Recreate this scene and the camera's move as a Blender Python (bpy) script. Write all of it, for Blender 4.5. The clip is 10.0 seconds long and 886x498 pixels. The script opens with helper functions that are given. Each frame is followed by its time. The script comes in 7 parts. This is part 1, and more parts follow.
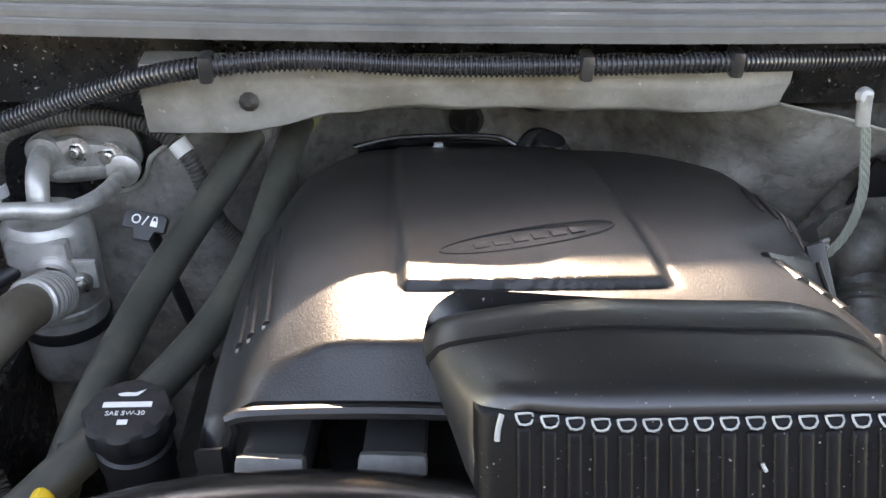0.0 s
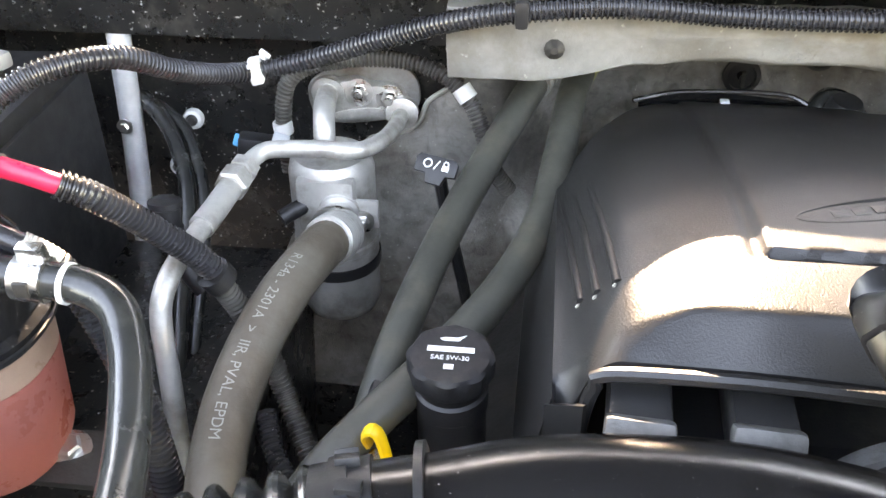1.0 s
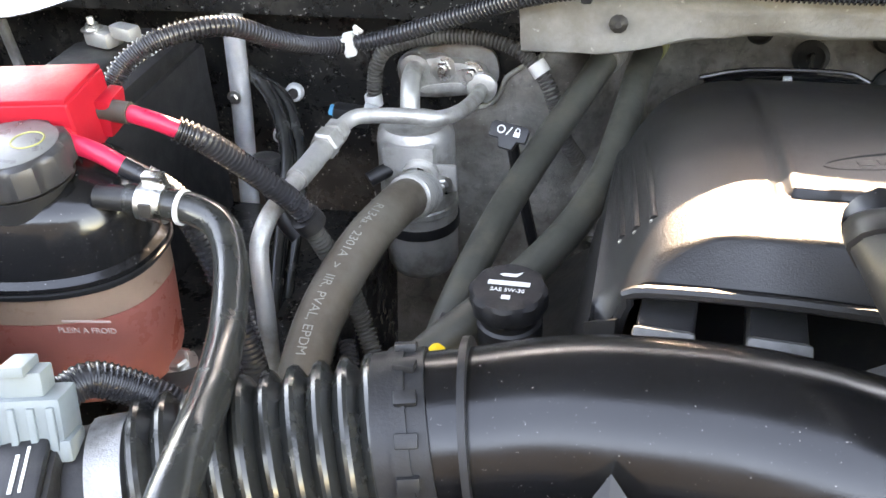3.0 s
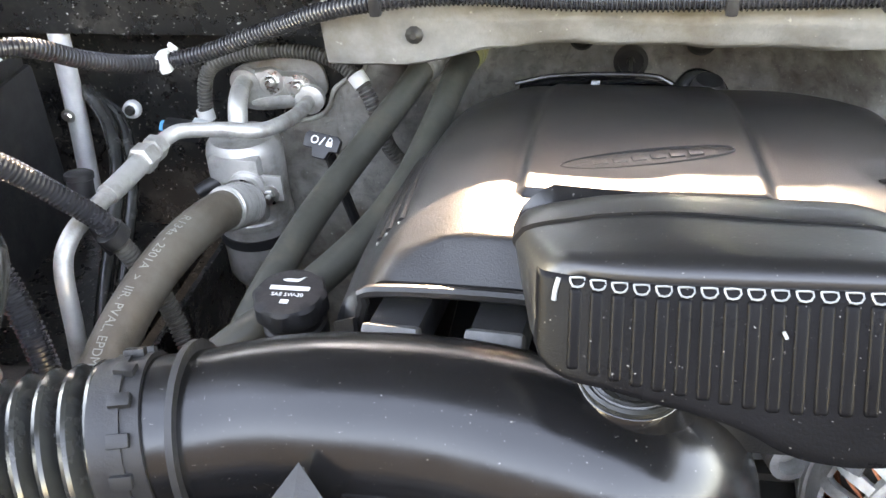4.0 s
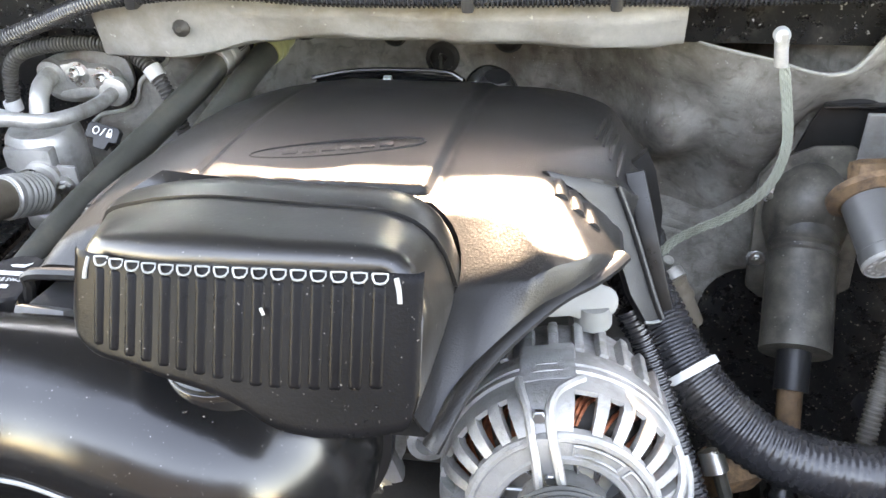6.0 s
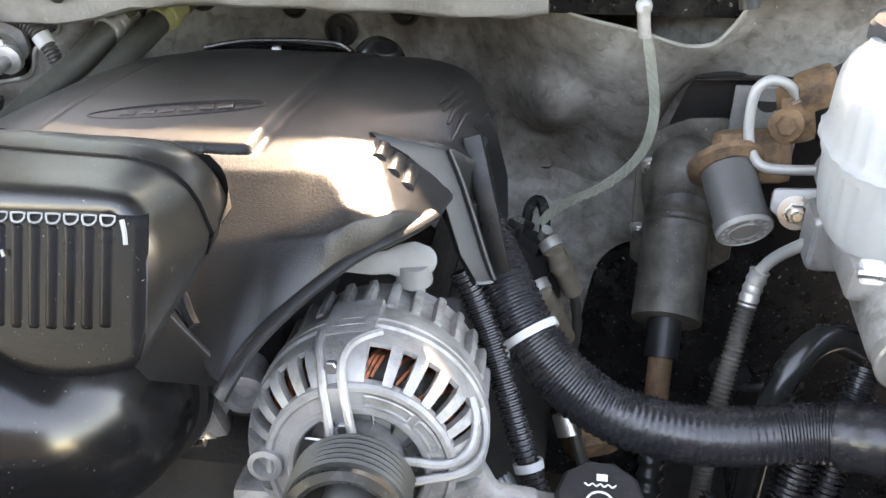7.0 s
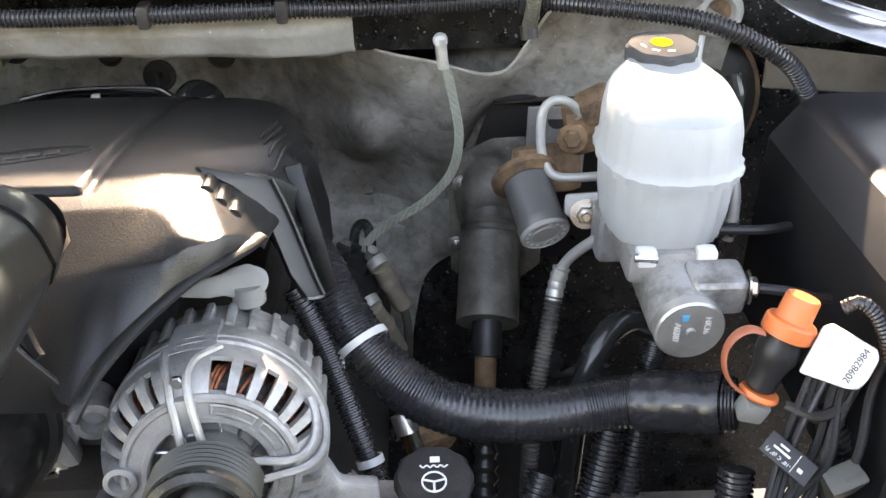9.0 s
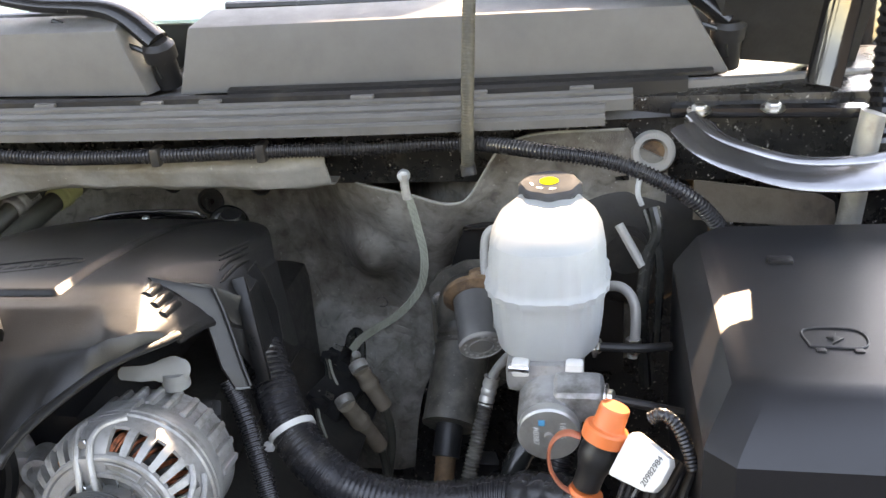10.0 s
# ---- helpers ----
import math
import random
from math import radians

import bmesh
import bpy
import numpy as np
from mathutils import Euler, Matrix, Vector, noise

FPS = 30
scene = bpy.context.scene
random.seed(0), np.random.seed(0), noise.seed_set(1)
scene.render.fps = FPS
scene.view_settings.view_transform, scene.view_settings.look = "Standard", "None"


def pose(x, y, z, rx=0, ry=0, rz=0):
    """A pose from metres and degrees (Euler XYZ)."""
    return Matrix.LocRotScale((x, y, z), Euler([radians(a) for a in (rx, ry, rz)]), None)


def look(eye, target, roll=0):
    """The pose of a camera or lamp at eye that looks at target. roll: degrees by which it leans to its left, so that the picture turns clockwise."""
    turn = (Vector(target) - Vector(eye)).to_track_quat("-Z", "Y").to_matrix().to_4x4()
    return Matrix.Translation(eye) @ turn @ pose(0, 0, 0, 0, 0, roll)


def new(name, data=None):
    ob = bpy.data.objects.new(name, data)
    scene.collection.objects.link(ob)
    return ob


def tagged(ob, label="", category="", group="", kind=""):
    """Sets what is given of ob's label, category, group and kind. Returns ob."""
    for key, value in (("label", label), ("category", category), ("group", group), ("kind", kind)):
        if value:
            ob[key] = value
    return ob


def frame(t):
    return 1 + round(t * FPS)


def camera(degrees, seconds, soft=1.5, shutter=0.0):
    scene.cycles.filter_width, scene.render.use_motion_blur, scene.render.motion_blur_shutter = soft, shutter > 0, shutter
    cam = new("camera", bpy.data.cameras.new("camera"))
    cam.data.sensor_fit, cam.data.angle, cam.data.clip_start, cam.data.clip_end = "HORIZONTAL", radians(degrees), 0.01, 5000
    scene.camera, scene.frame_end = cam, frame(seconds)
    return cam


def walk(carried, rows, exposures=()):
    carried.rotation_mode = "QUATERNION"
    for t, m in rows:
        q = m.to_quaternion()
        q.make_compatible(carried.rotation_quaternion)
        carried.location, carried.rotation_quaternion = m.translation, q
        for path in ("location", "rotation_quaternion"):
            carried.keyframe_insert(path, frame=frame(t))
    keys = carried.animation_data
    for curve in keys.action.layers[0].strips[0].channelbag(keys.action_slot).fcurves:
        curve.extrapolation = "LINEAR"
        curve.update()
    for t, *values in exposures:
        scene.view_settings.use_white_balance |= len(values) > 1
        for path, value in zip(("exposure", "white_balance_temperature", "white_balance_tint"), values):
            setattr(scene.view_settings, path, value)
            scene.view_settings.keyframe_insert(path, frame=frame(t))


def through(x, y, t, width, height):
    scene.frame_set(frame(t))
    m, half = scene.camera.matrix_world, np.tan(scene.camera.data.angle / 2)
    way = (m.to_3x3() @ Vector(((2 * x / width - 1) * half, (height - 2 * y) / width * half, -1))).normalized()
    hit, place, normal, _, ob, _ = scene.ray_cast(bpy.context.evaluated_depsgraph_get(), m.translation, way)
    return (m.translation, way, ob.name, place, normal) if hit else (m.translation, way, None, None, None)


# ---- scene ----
cam = camera(51.6, 10.0)
PATH = [
    (0, (-0.083, 0.063, 1.558), (0.047, 2.031, 0.376), 1.5),
    (0.5, (-0.159, 0.079, 1.543), (-0.206, 1.989, 0.263), 1.4),
    (1, (-0.202, 0.075, 1.551), (-0.44, 1.964, 0.262), -0.6),
    (1.5, (-0.23, 0.053, 1.557), (-0.629, 1.919, 0.273), -1.9),
    (2, (-0.248, 0.017, 1.552), (-0.796, 1.83, 0.246), -3.1),
    (2.2, (-0.243, 0.009, 1.55), (-0.804, 1.812, 0.236), -3.2),
    (3.3, (-0.123, -0.013, 1.557), (-0.568, 1.868, 0.31), -3.3),
    (3.5, (-0.097, -0.014, 1.559), (-0.522, 1.874, 0.316), -3.6),
    (4, (-0.026, -0.008, 1.56), (-0.405, 1.884, 0.308), -3.4),
    (4.5, (0.034, 0.001, 1.555), (-0.324, 1.895, 0.3), -3.2),
    (5, (0.082, 0.009, 1.553), (-0.258, 1.912, 0.307), -3),
    (5.2, (0.1, 0.009, 1.555), (-0.24, 1.919, 0.322), -3),
    (6.3, (0.221, 0.007, 1.55), (-0.138, 1.894, 0.285), -2.3),
    (6.5, (0.246, 0.007, 1.547), (-0.1, 1.891, 0.274), -1.9),
    (7, (0.296, 0.005, 1.542), (-0.032, 1.885, 0.258), -1.7),
    (7.5, (0.332, 0.001, 1.537), (0.121, 1.891, 0.242), -0.7),
    (8, (0.354, -0.014, 1.541), (0.236, 1.895, 0.263), -0.3),
    (8.5, (0.336, -0.038, 1.547), (0.302, 1.889, 0.293), 0.5),
    (9, (0.312, -0.059, 1.565), (0.383, 1.894, 0.35), -0.2),
    (9.5, (0.386, -0.082, 1.577), (0.385, 1.922, 0.447), -2.4),
    (10, (0.564, -0.158, 1.614), (0.178, 1.907, 0.673), -4.2),
]
EXPOSURE = [(0, 4.18, 10500, 22), (0.5, 4.8, 11100, 22), (1, 5.14, 11600, 22), (2.2, 4.88, 11600, 22), (3.5, 4.87, 11600, 22), (4.5, 5.27, 11600, 22), (6.5, 4.98, 11600, 22), (7.5, 4.38, 11600, 22), (9, 4.33, 11600, 22), (10, 4.01, 11600, 22)]
walk(cam, [(t, look(eye, target, roll)) for t, eye, target, roll in PATH], EXPOSURE)
# ---- daylight: low sun behind the truck, open sky in front ----
SUN_EL, SUN_AZ = radians(29.6), radians(-3.0)
sky_world = bpy.data.worlds.new("sky")
scene.world = sky_world
sky_world.use_nodes = True
wn = sky_world.node_tree.nodes
sky = wn.new("ShaderNodeTexSky")
sky.sky_type, sky.sun_disc = "NISHITA", False
sky.sun_elevation, sky.sun_rotation = SUN_EL, SUN_AZ
sky.dust_density, sky.ozone_density = 0.3, 1.6
wn["Background"].inputs["Strength"].default_value = 0.15
sky_world.node_tree.links.new(sky.outputs[0], wn["Background"].inputs["Color"])
sun_data = bpy.data.lights.new("sun", "SUN")
sun_data.energy, sun_data.angle, sun_data.color = 1.5, radians(0.5), (1.0, 0.985, 0.965)
sun = new("sun", sun_data)
sun_way = Vector((math.sin(SUN_AZ) * math.cos(SUN_EL), math.cos(SUN_AZ) * math.cos(SUN_EL), math.sin(SUN_EL)))
sun.matrix_world = look(sun_way * 30, (0, 0, 0))


# ---- materials ----
def material(name, colour, rough=0.5, metal=0.0, grain=300.0, relief=0.1, vary=0.25, stain=None, stain_amount=0.0, stain_scale=14.0,
             coat=0.0, specks=None, speck_scale=160.0, speck_amount=0.0, sub=0.0, rough_vary=0.12, spec=0.5, through=0.0):
    """A surface with fine grain, broad stains, worn gloss and, where given, dust specks."""
    m = bpy.data.materials.new(name)
    m.use_nodes = True
    nt = m.node_tree
    nodes, links = nt.nodes, nt.links
    bsdf = nodes["Principled BSDF"]
    coord = nodes.new("ShaderNodeTexCoord")

    def noise_tex(scale, detail=4.0, rough_n=0.6):
        n = nodes.new("ShaderNodeTexNoise")
        n.inputs["Scale"].default_value, n.inputs["Detail"].default_value, n.inputs["Roughness"].default_value = scale, detail, rough_n
        links.new(coord.outputs["Object"], n.inputs["Vector"])
        return n

    def ramp(src, lo, hi):
        r = nodes.new("ShaderNodeMapRange")
        r.inputs["From Min"].default_value, r.inputs["From Max"].default_value = lo, hi
        links.new(src, r.inputs["Value"])
        return r

    def mix(fac, a, b):
        n = nodes.new("ShaderNodeMix")
        n.data_type = "RGBA"
        if isinstance(fac, float):
            n.inputs[0].default_value = fac
        else:
            links.new(fac, n.inputs[0])
        for k, v in ((6, a), (7, b)):
            if isinstance(v, tuple):
                n.inputs[k].default_value = (*v, 1.0)
            else:
                links.new(v, n.inputs[k])
        return n.outputs[2]

    broad, fine = noise_tex(22.0, 5.0), noise_tex(grain, 3.0)
    dark = tuple(c * (1 - vary) for c in colour)
    light = tuple(min(1.0, c * (1 + vary)) for c in colour)
    tint = mix(ramp(broad.outputs[0], 0.3, 0.7).outputs[0], dark, light)
    if stain:
        st = noise_tex(stain_scale, 7.0, 0.65)
        r = ramp(st.outputs[0], 0.62 - 0.35 * stain_amount, 0.78 - 0.2 * stain_amount)
        tint = mix(r.outputs[0], tint, stain)
    if specks:
        sp = noise_tex(speck_scale, 2.0, 0.5)
        r = ramp(sp.outputs[0], 0.72 - 0.2 * speck_amount, 0.78 - 0.2 * speck_amount)
        tint = mix(r.outputs[0], tint, specks)
    if isinstance(tint, tuple):
        bsdf.inputs["Base Color"].default_value = (*tint, 1.0)
    else:
        links.new(tint, bsdf.inputs["Base Color"])
    rr = nodes.new("ShaderNodeMapRange")
    rr.inputs["From Min"].default_value, rr.inputs["From Max"].default_value = 0.3, 0.7
    rr.inputs["To Min"].default_value, rr.inputs["To Max"].default_value = max(0.03, rough - rough_vary), min(1.0, rough + rough_vary)
    links.new(noise_tex(45.0, 6.0, 0.7).outputs[0], rr.inputs["Value"])
    links.new(rr.outputs[0], bsdf.inputs["Roughness"])
    bsdf.inputs["Metallic"].default_value = metal
    bsdf.inputs["Coat Weight"].default_value = coat
    bsdf.inputs["Specular IOR Level"].default_value = spec
    if sub:
        bsdf.inputs["Subsurface Weight"].default_value = sub
        bsdf.inputs["Subsurface Radius"].default_value = (0.02, 0.012, 0.01)
    if relief:
        b = nodes.new("ShaderNodeBump")
        b.inputs["Strength"].default_value, b.inputs["Distance"].default_value = relief, 0.002
        links.new(fine.outputs[0], b.inputs["Height"])
        links.new(b.outputs[0], bsdf.inputs["Normal"])
    if through:
        tr, mx = nodes.new("ShaderNodeBsdfTranslucent"), nodes.new("ShaderNodeMixShader")
        if not isinstance(tint, tuple):
            links.new(tint, tr.inputs["Color"])
        mx.inputs[0].default_value = through
        links.new(bsdf.outputs[0], mx.inputs[1])
        links.new(tr.outputs[0], mx.inputs[2])
        links.new(mx.outputs[0], nodes["Material Output"].inputs["Surface"])
    return m


def grimy(m, dirt, scale):
    """Adds soot in ragged patches, fine streaks and creases to a mat."""
    nt = m.node_tree
    nodes, links = nt.nodes, nt.links
    bsdf = nodes["Principled BSDF"]
    coord = nodes.new("ShaderNodeTexCoord")
    big, thin = nodes.new("ShaderNodeTexNoise"), nodes.new("ShaderNodeTexNoise")
    big.inputs["Scale"].default_value, big.inputs["Detail"].default_value, big.inputs["Roughness"].default_value, big.inputs["Distortion"].default_value = scale, 10.0, 0.68, 0.6
    thin.inputs["Scale"].default_value, thin.inputs["Detail"].default_value, thin.inputs["Distortion"].default_value = 60.0, 8.0, 1.2
    for n in (big, thin):
        links.new(coord.outputs["Object"], n.inputs["Vector"])
    old = bsdf.inputs["Base Color"].links[0].from_socket
    for noise_node, lo, hi, share in ((big, 0.46, 0.72, 0.85), (thin, 0.5, 0.8, 0.6)):
        r = nodes.new("ShaderNodeMapRange")
        r.inputs["From Min"].default_value, r.inputs["From Max"].default_value, r.inputs["To Max"].default_value = lo, hi, share
        links.new(noise_node.outputs[0], r.inputs["Value"])
        mixer = nodes.new("ShaderNodeMix")
        mixer.data_type = "RGBA"
        links.new(r.outputs[0], mixer.inputs[0])
        links.new(old, mixer.inputs[6])
        mixer.inputs[7].default_value = (*dirt, 1.0)
        old = mixer.outputs[2]
    links.new(old, bsdf.inputs["Base Color"])
    return m


M_BOOT = material("grey_silicone_boot", (0.17, 0.172, 0.165), 0.5, grain=400, relief=0.08, vary=0.12)
M_MATTE = material("matt_black_plastic", (0.014, 0.014, 0.015), 0.6, grain=500, relief=0.15, stain=(0.04, 0.036, 0.03), stain_amount=0.15, spec=0.25)
M_CYL = material("grey_coated_steel", (0.14, 0.14, 0.135), 0.42, 0.4, grain=300, relief=0.06, vary=0.15)
M_COVER = material("textured_black_plastic", (0.014, 0.014, 0.0145), 0.31, spec=0.4, rough_vary=0.02, grain=800, relief=0.22)
M_RESHELL = material("satin_black_moulding", (0.008, 0.008, 0.0085), 0.34, rough_vary=0.03, spec=0.65, grain=420, relief=0.03, specks=(0.16, 0.15, 0.14), speck_scale=520, speck_amount=0.06)
# the shell's plastic, darker and duller to imitate a dark reflection in the front
M_RIBFACE = material("dim_reflection_rib_plastic", (0.005, 0.005, 0.0056), 0.3, spec=0.07, rough_vary=0.05, grain=700, relief=0.1, specks=(0.16, 0.15, 0.14), speck_scale=520, speck_amount=0.06)
M_GLOSS = material("glossy_black_plastic", (0.01, 0.01, 0.0105), 0.17, rough_vary=0.05, grain=260, relief=0.05, stain=(0.022, 0.021, 0.02), stain_amount=0.15, specks=(0.16, 0.15, 0.14), speck_scale=520, speck_amount=0.08)
M_RESON = material("satin_dusty_black_plastic", (0.006, 0.006, 0.0065), 0.21, rough_vary=0.04, spec=0.52, grain=900, relief=0.03, specks=(0.16, 0.15, 0.14), speck_scale=520, speck_amount=0.03)
M_BLACK = material("black_plastic", (0.016, 0.016, 0.0168), 0.42, spec=0.35, grain=500, relief=0.12, stain=(0.05, 0.045, 0.038), stain_amount=0.2)
M_CONDUIT = material("black_conduit", (0.024, 0.024, 0.026), 0.24, rough_vary=0.08, grain=300, relief=0.05, stain=(0.05, 0.046, 0.04), stain_amount=0.12)
M_CONDUIT_DUSTY = material("dusty_conduit", (0.05, 0.047, 0.042), 0.55, grain=300, relief=0.08, stain=(0.12, 0.11, 0.09), stain_amount=0.5)
M_TAPE = material("black_harness_tape", (0.019, 0.019, 0.021), 0.25, grain=160, relief=0.25, stain=(0.05, 0.045, 0.04), stain_amount=0.2)
M_RUBBER = material("grey_rubber", (0.045, 0.0445, 0.036), 0.52, grain=420, relief=0.12, stain=(0.085, 0.075, 0.055), stain_amount=0.35)
M_BELT = material("worn_belt_rubber", (0.024, 0.024, 0.02), 0.5, grain=300, relief=0.1)
M_BOOTRUBBER = material("dusty_boot_rubber", (0.1, 0.091, 0.075), 0.42, grain=420, relief=0.25, vary=0.5, stain=(0.022, 0.021, 0.019), stain_amount=0.62, stain_scale=30, specks=(0.2, 0.19, 0.17), speck_scale=240, speck_amount=0.15)
M_PLUG = material("grey_green_plug_plastic", (0.19, 0.22, 0.222), 0.45, grain=400, relief=0.05, vary=0.08)
M_CAP = material("worn_black_cap_plastic", (0.03, 0.03, 0.031), 0.36, grain=900, relief=0.1, vary=0.2)
M_CAPTOP = material("sheen_paled_cap_top", (0.12, 0.12, 0.117), 0.34, grain=900, relief=0.08, vary=0.35)
M_TANKINK = material("pale_tank_print", (0.6, 0.42, 0.36), 0.5, grain=400, relief=0.0, vary=0.1)
M_PALEMARK = material("pale_marked_plastic", (0.2, 0.21, 0.21), 0.5, grain=600, relief=0.1, vary=0.4)
M_RUNNER_LIT = material("lit_runner_plastic", (0.09, 0.09, 0.088), 0.5, grain=500, relief=0.15, vary=0.4, stain=(0.05, 0.05, 0.048), stain_amount=0.4, stain_scale=40)
M_CHROME = material("polished_brace", (0.85, 0.86, 0.88), 0.36, 0.55, rough_vary=0.04, grain=120, relief=0.02, vary=0.3)
M_COLLAR = material("yellow_green_collar", (0.34, 0.33, 0.15), 0.45, grain=400, relief=0.05, vary=0.15)
M_PIPE = material("grey_coated_pipe", (0.36, 0.355, 0.33), 0.42, 0.2, grain=300, relief=0.04, vary=0.12)
M_FUSE = material("satin_black_plastic", (0.014, 0.014, 0.0155), 0.35, grain=1600, relief=0.12, vary=0.12, rough_vary=0.02)
M_RUBBER_BROWN = material("brown_dusty_rubber", (0.09, 0.072, 0.053), 0.6, grain=420, relief=0.2, stain=(0.12, 0.105, 0.082), stain_amount=0.4)
M_RUBBER_BLACK = material("satin_black_rubber", (0.02, 0.021, 0.02), 0.21, grain=260, relief=0.05, stain=(0.05, 0.05, 0.045), stain_amount=0.2)
M_CASTALU = material("cast_aluminium", (0.3, 0.297, 0.291), 0.45, 0.45, grain=520, relief=0.3, vary=0.22, stain=(0.12, 0.113, 0.1), stain_amount=0.35, stain_scale=30)
M_ALU = material("dull_aluminium", (0.46, 0.448, 0.415), 0.42, 0.5, grain=420, relief=0.12, vary=0.2, stain=(0.22, 0.2, 0.17), stain_amount=0.42, stain_scale=24)
M_ZINC = material("zinc_plated_steel", (0.6, 0.59, 0.56), 0.3, 1.0, grain=400, relief=0.05, vary=0.2)
M_STEEL = material("machined_steel", (0.45, 0.46, 0.48), 0.3, 1.0, grain=600, relief=0.08, vary=0.15)
M_RUST = material("surface_rust", (0.23, 0.135, 0.075), 0.75, 0.2, grain=420, relief=0.5, vary=0.45, stain=(0.07, 0.045, 0.033), stain_amount=0.5, stain_scale=55)
M_MAT = grimy(material("grey_insulation_mat", (0.29, 0.276, 0.248), 0.8, grain=420, relief=0.5, vary=0.3, stain=(0.105, 0.082, 0.062), stain_amount=0.6, stain_scale=7.5, specks=(0.4, 0.385, 0.35), speck_scale=260, speck_amount=0.14), (0.035, 0.029, 0.024), 3.4)
M_PAD = material("grey_felt_pad", (0.19, 0.185, 0.172), 0.85, grain=240, relief=0.45, vary=0.3, stain=(0.12, 0.1, 0.075), stain_amount=0.5, stain_scale=9, specks=(0.3, 0.29, 0.26), speck_scale=120, speck_amount=0.1)
M_HINGE = material("glossy_dark_hinge_steel", (0.24, 0.24, 0.245), 0.2, 0.9, rough_vary=0.05, grain=120, relief=0.03, vary=0.3)
M_MATDARK = material("brown_stained_mat", (0.13, 0.105, 0.08), 0.85, grain=240, relief=0.4, vary=0.25, stain=(0.06, 0.045, 0.035), stain_amount=0.5, stain_scale=11)
M_PAINT = material("black_body_paint", (0.01, 0.01, 0.011), 0.1, grain=120, relief=0.02, stain=(0.03, 0.028, 0.025), stain_amount=0.2, coat=0.5)
M_INNERWING = material("black_inner_wing", (0.008, 0.008, 0.0082), 0.35, grain=200, relief=0.1, stain=(0.02, 0.018, 0.016), stain_amount=0.2, spec=0.3)
M_DIRTPAINT = material("dusty_black_metal", (0.011, 0.011, 0.0107), 0.3, grain=260, relief=0.2, stain=(0.05, 0.046, 0.041), stain_amount=0.28, stain_scale=26, specks=(0.34, 0.33, 0.31), speck_scale=230, speck_amount=0.25)
M_COWL = material("grey_cowl_plastic", (0.1, 0.1, 0.1), 0.6, grain=900, relief=0.15, vary=0.1)
M_SEAL = material("grey_rubber_seal", (0.085, 0.085, 0.084), 0.5, grain=500, relief=0.1, vary=0.15, stain=(0.06, 0.06, 0.06), stain_amount=0.3)
M_WHITE = material("white_translucent_plastic", (0.47, 0.5, 0.512), 0.36, grain=300, relief=0.03, vary=0.05, through=0.42)
M_CAPDARK = material("dull_dark_cap", (0.055, 0.057, 0.061), 0.8, grain=700, relief=0.15, vary=0.2, spec=0.06)
M_WHITETIE = material("white_nylon", (0.56, 0.555, 0.53), 0.45, grain=400, relief=0.05, vary=0.08)
M_LIGHTGREY = material("pale_grey_plastic", (0.45, 0.47, 0.47), 0.45, grain=400, relief=0.05, vary=0.06)
M_RED = material("red_plastic", (0.4, 0.013, 0.024), 0.42, grain=500, relief=0.06, vary=0.1, spec=0.14)
M_REDWIRE = material("red_cable_jacket", (0.62, 0.02, 0.06), 0.36, grain=300, relief=0.04, vary=0.1)
M_COOLANT = material("translucent_tank_with_orange_coolant", (0.62, 0.2, 0.155), 0.32, grain=120, relief=0.02, vary=0.08, through=0.4)
M_TANKWALL = material("yellowed_translucent_tank", (0.55, 0.36, 0.26), 0.34, grain=120, relief=0.02, vary=0.12, through=0.4)
M_ORANGE = material("orange_plastic", (0.72, 0.16, 0.05), 0.42, grain=300, relief=0.05, vary=0.08)
M_SALMON = material("faded_salmon_rubber", (0.42, 0.12, 0.065), 0.5, grain=400, relief=0.1, vary=0.15)
M_YELLOW = material("yellow_plastic", (0.75, 0.45, 0.02), 0.42, grain=300, relief=0.05, vary=0.08)
M_YELLOWINK = material("yellow_print", (0.5, 0.45, 0.02), 0.9, spec=0.03, grain=300, relief=0.0, vary=0.04)
M_FADED = material("faded_yellow_print", (0.33, 0.32, 0.13), 0.8, grain=300, relief=0.0, vary=0.2, spec=0.05)
M_WHITEINK = material("white_print", (0.6, 0.6, 0.58), 0.55, grain=500, relief=0.0, vary=0.1)
M_GREYINK = material("worn_grey_print", (0.26, 0.25, 0.22), 0.6, grain=500, relief=0.0, vary=0.2)
M_DARKINK = material("dark_print", (0.03, 0.03, 0.03), 0.6, grain=500, relief=0.0)
M_BLUE = material("blue_plastic", (0.02, 0.32, 0.55), 0.4, grain=300, relief=0.03)
M_COPPER = material("copper_winding", (0.36, 0.105, 0.05), 0.4, 0.8, grain=300, relief=0.3, vary=0.5, stain=(0.05, 0.03, 0.02), stain_amount=0.5, stain_scale=120)
M_DARK = material("oily_dark_metal", (0.025, 0.023, 0.021), 0.55, 0.1, grain=200, relief=0.3, stain=(0.04, 0.033, 0.026), stain_amount=0.3)
M_TAN = material("tan_spark_boot", (0.2, 0.165, 0.125), 0.6, grain=300, relief=0.1, stain=(0.13, 0.1, 0.07), stain_amount=0.3)
M_BRAID = material("dull_braided_wire", (0.24, 0.25, 0.21), 0.6, 0.3, grain=900, relief=0.6, vary=0.3)
M_BRAIDPALE = material("pale_mat_edge", (0.3, 0.29, 0.25), 0.7, grain=500, relief=0.4, vary=0.35)
M_WEB = material("olive_webbing", (0.22, 0.23, 0.185), 0.7, grain=900, relief=0.5, vary=0.2)
M_HOOD = material("hood_underside", (0.022, 0.022, 0.022), 0.7, grain=200, relief=0.2)
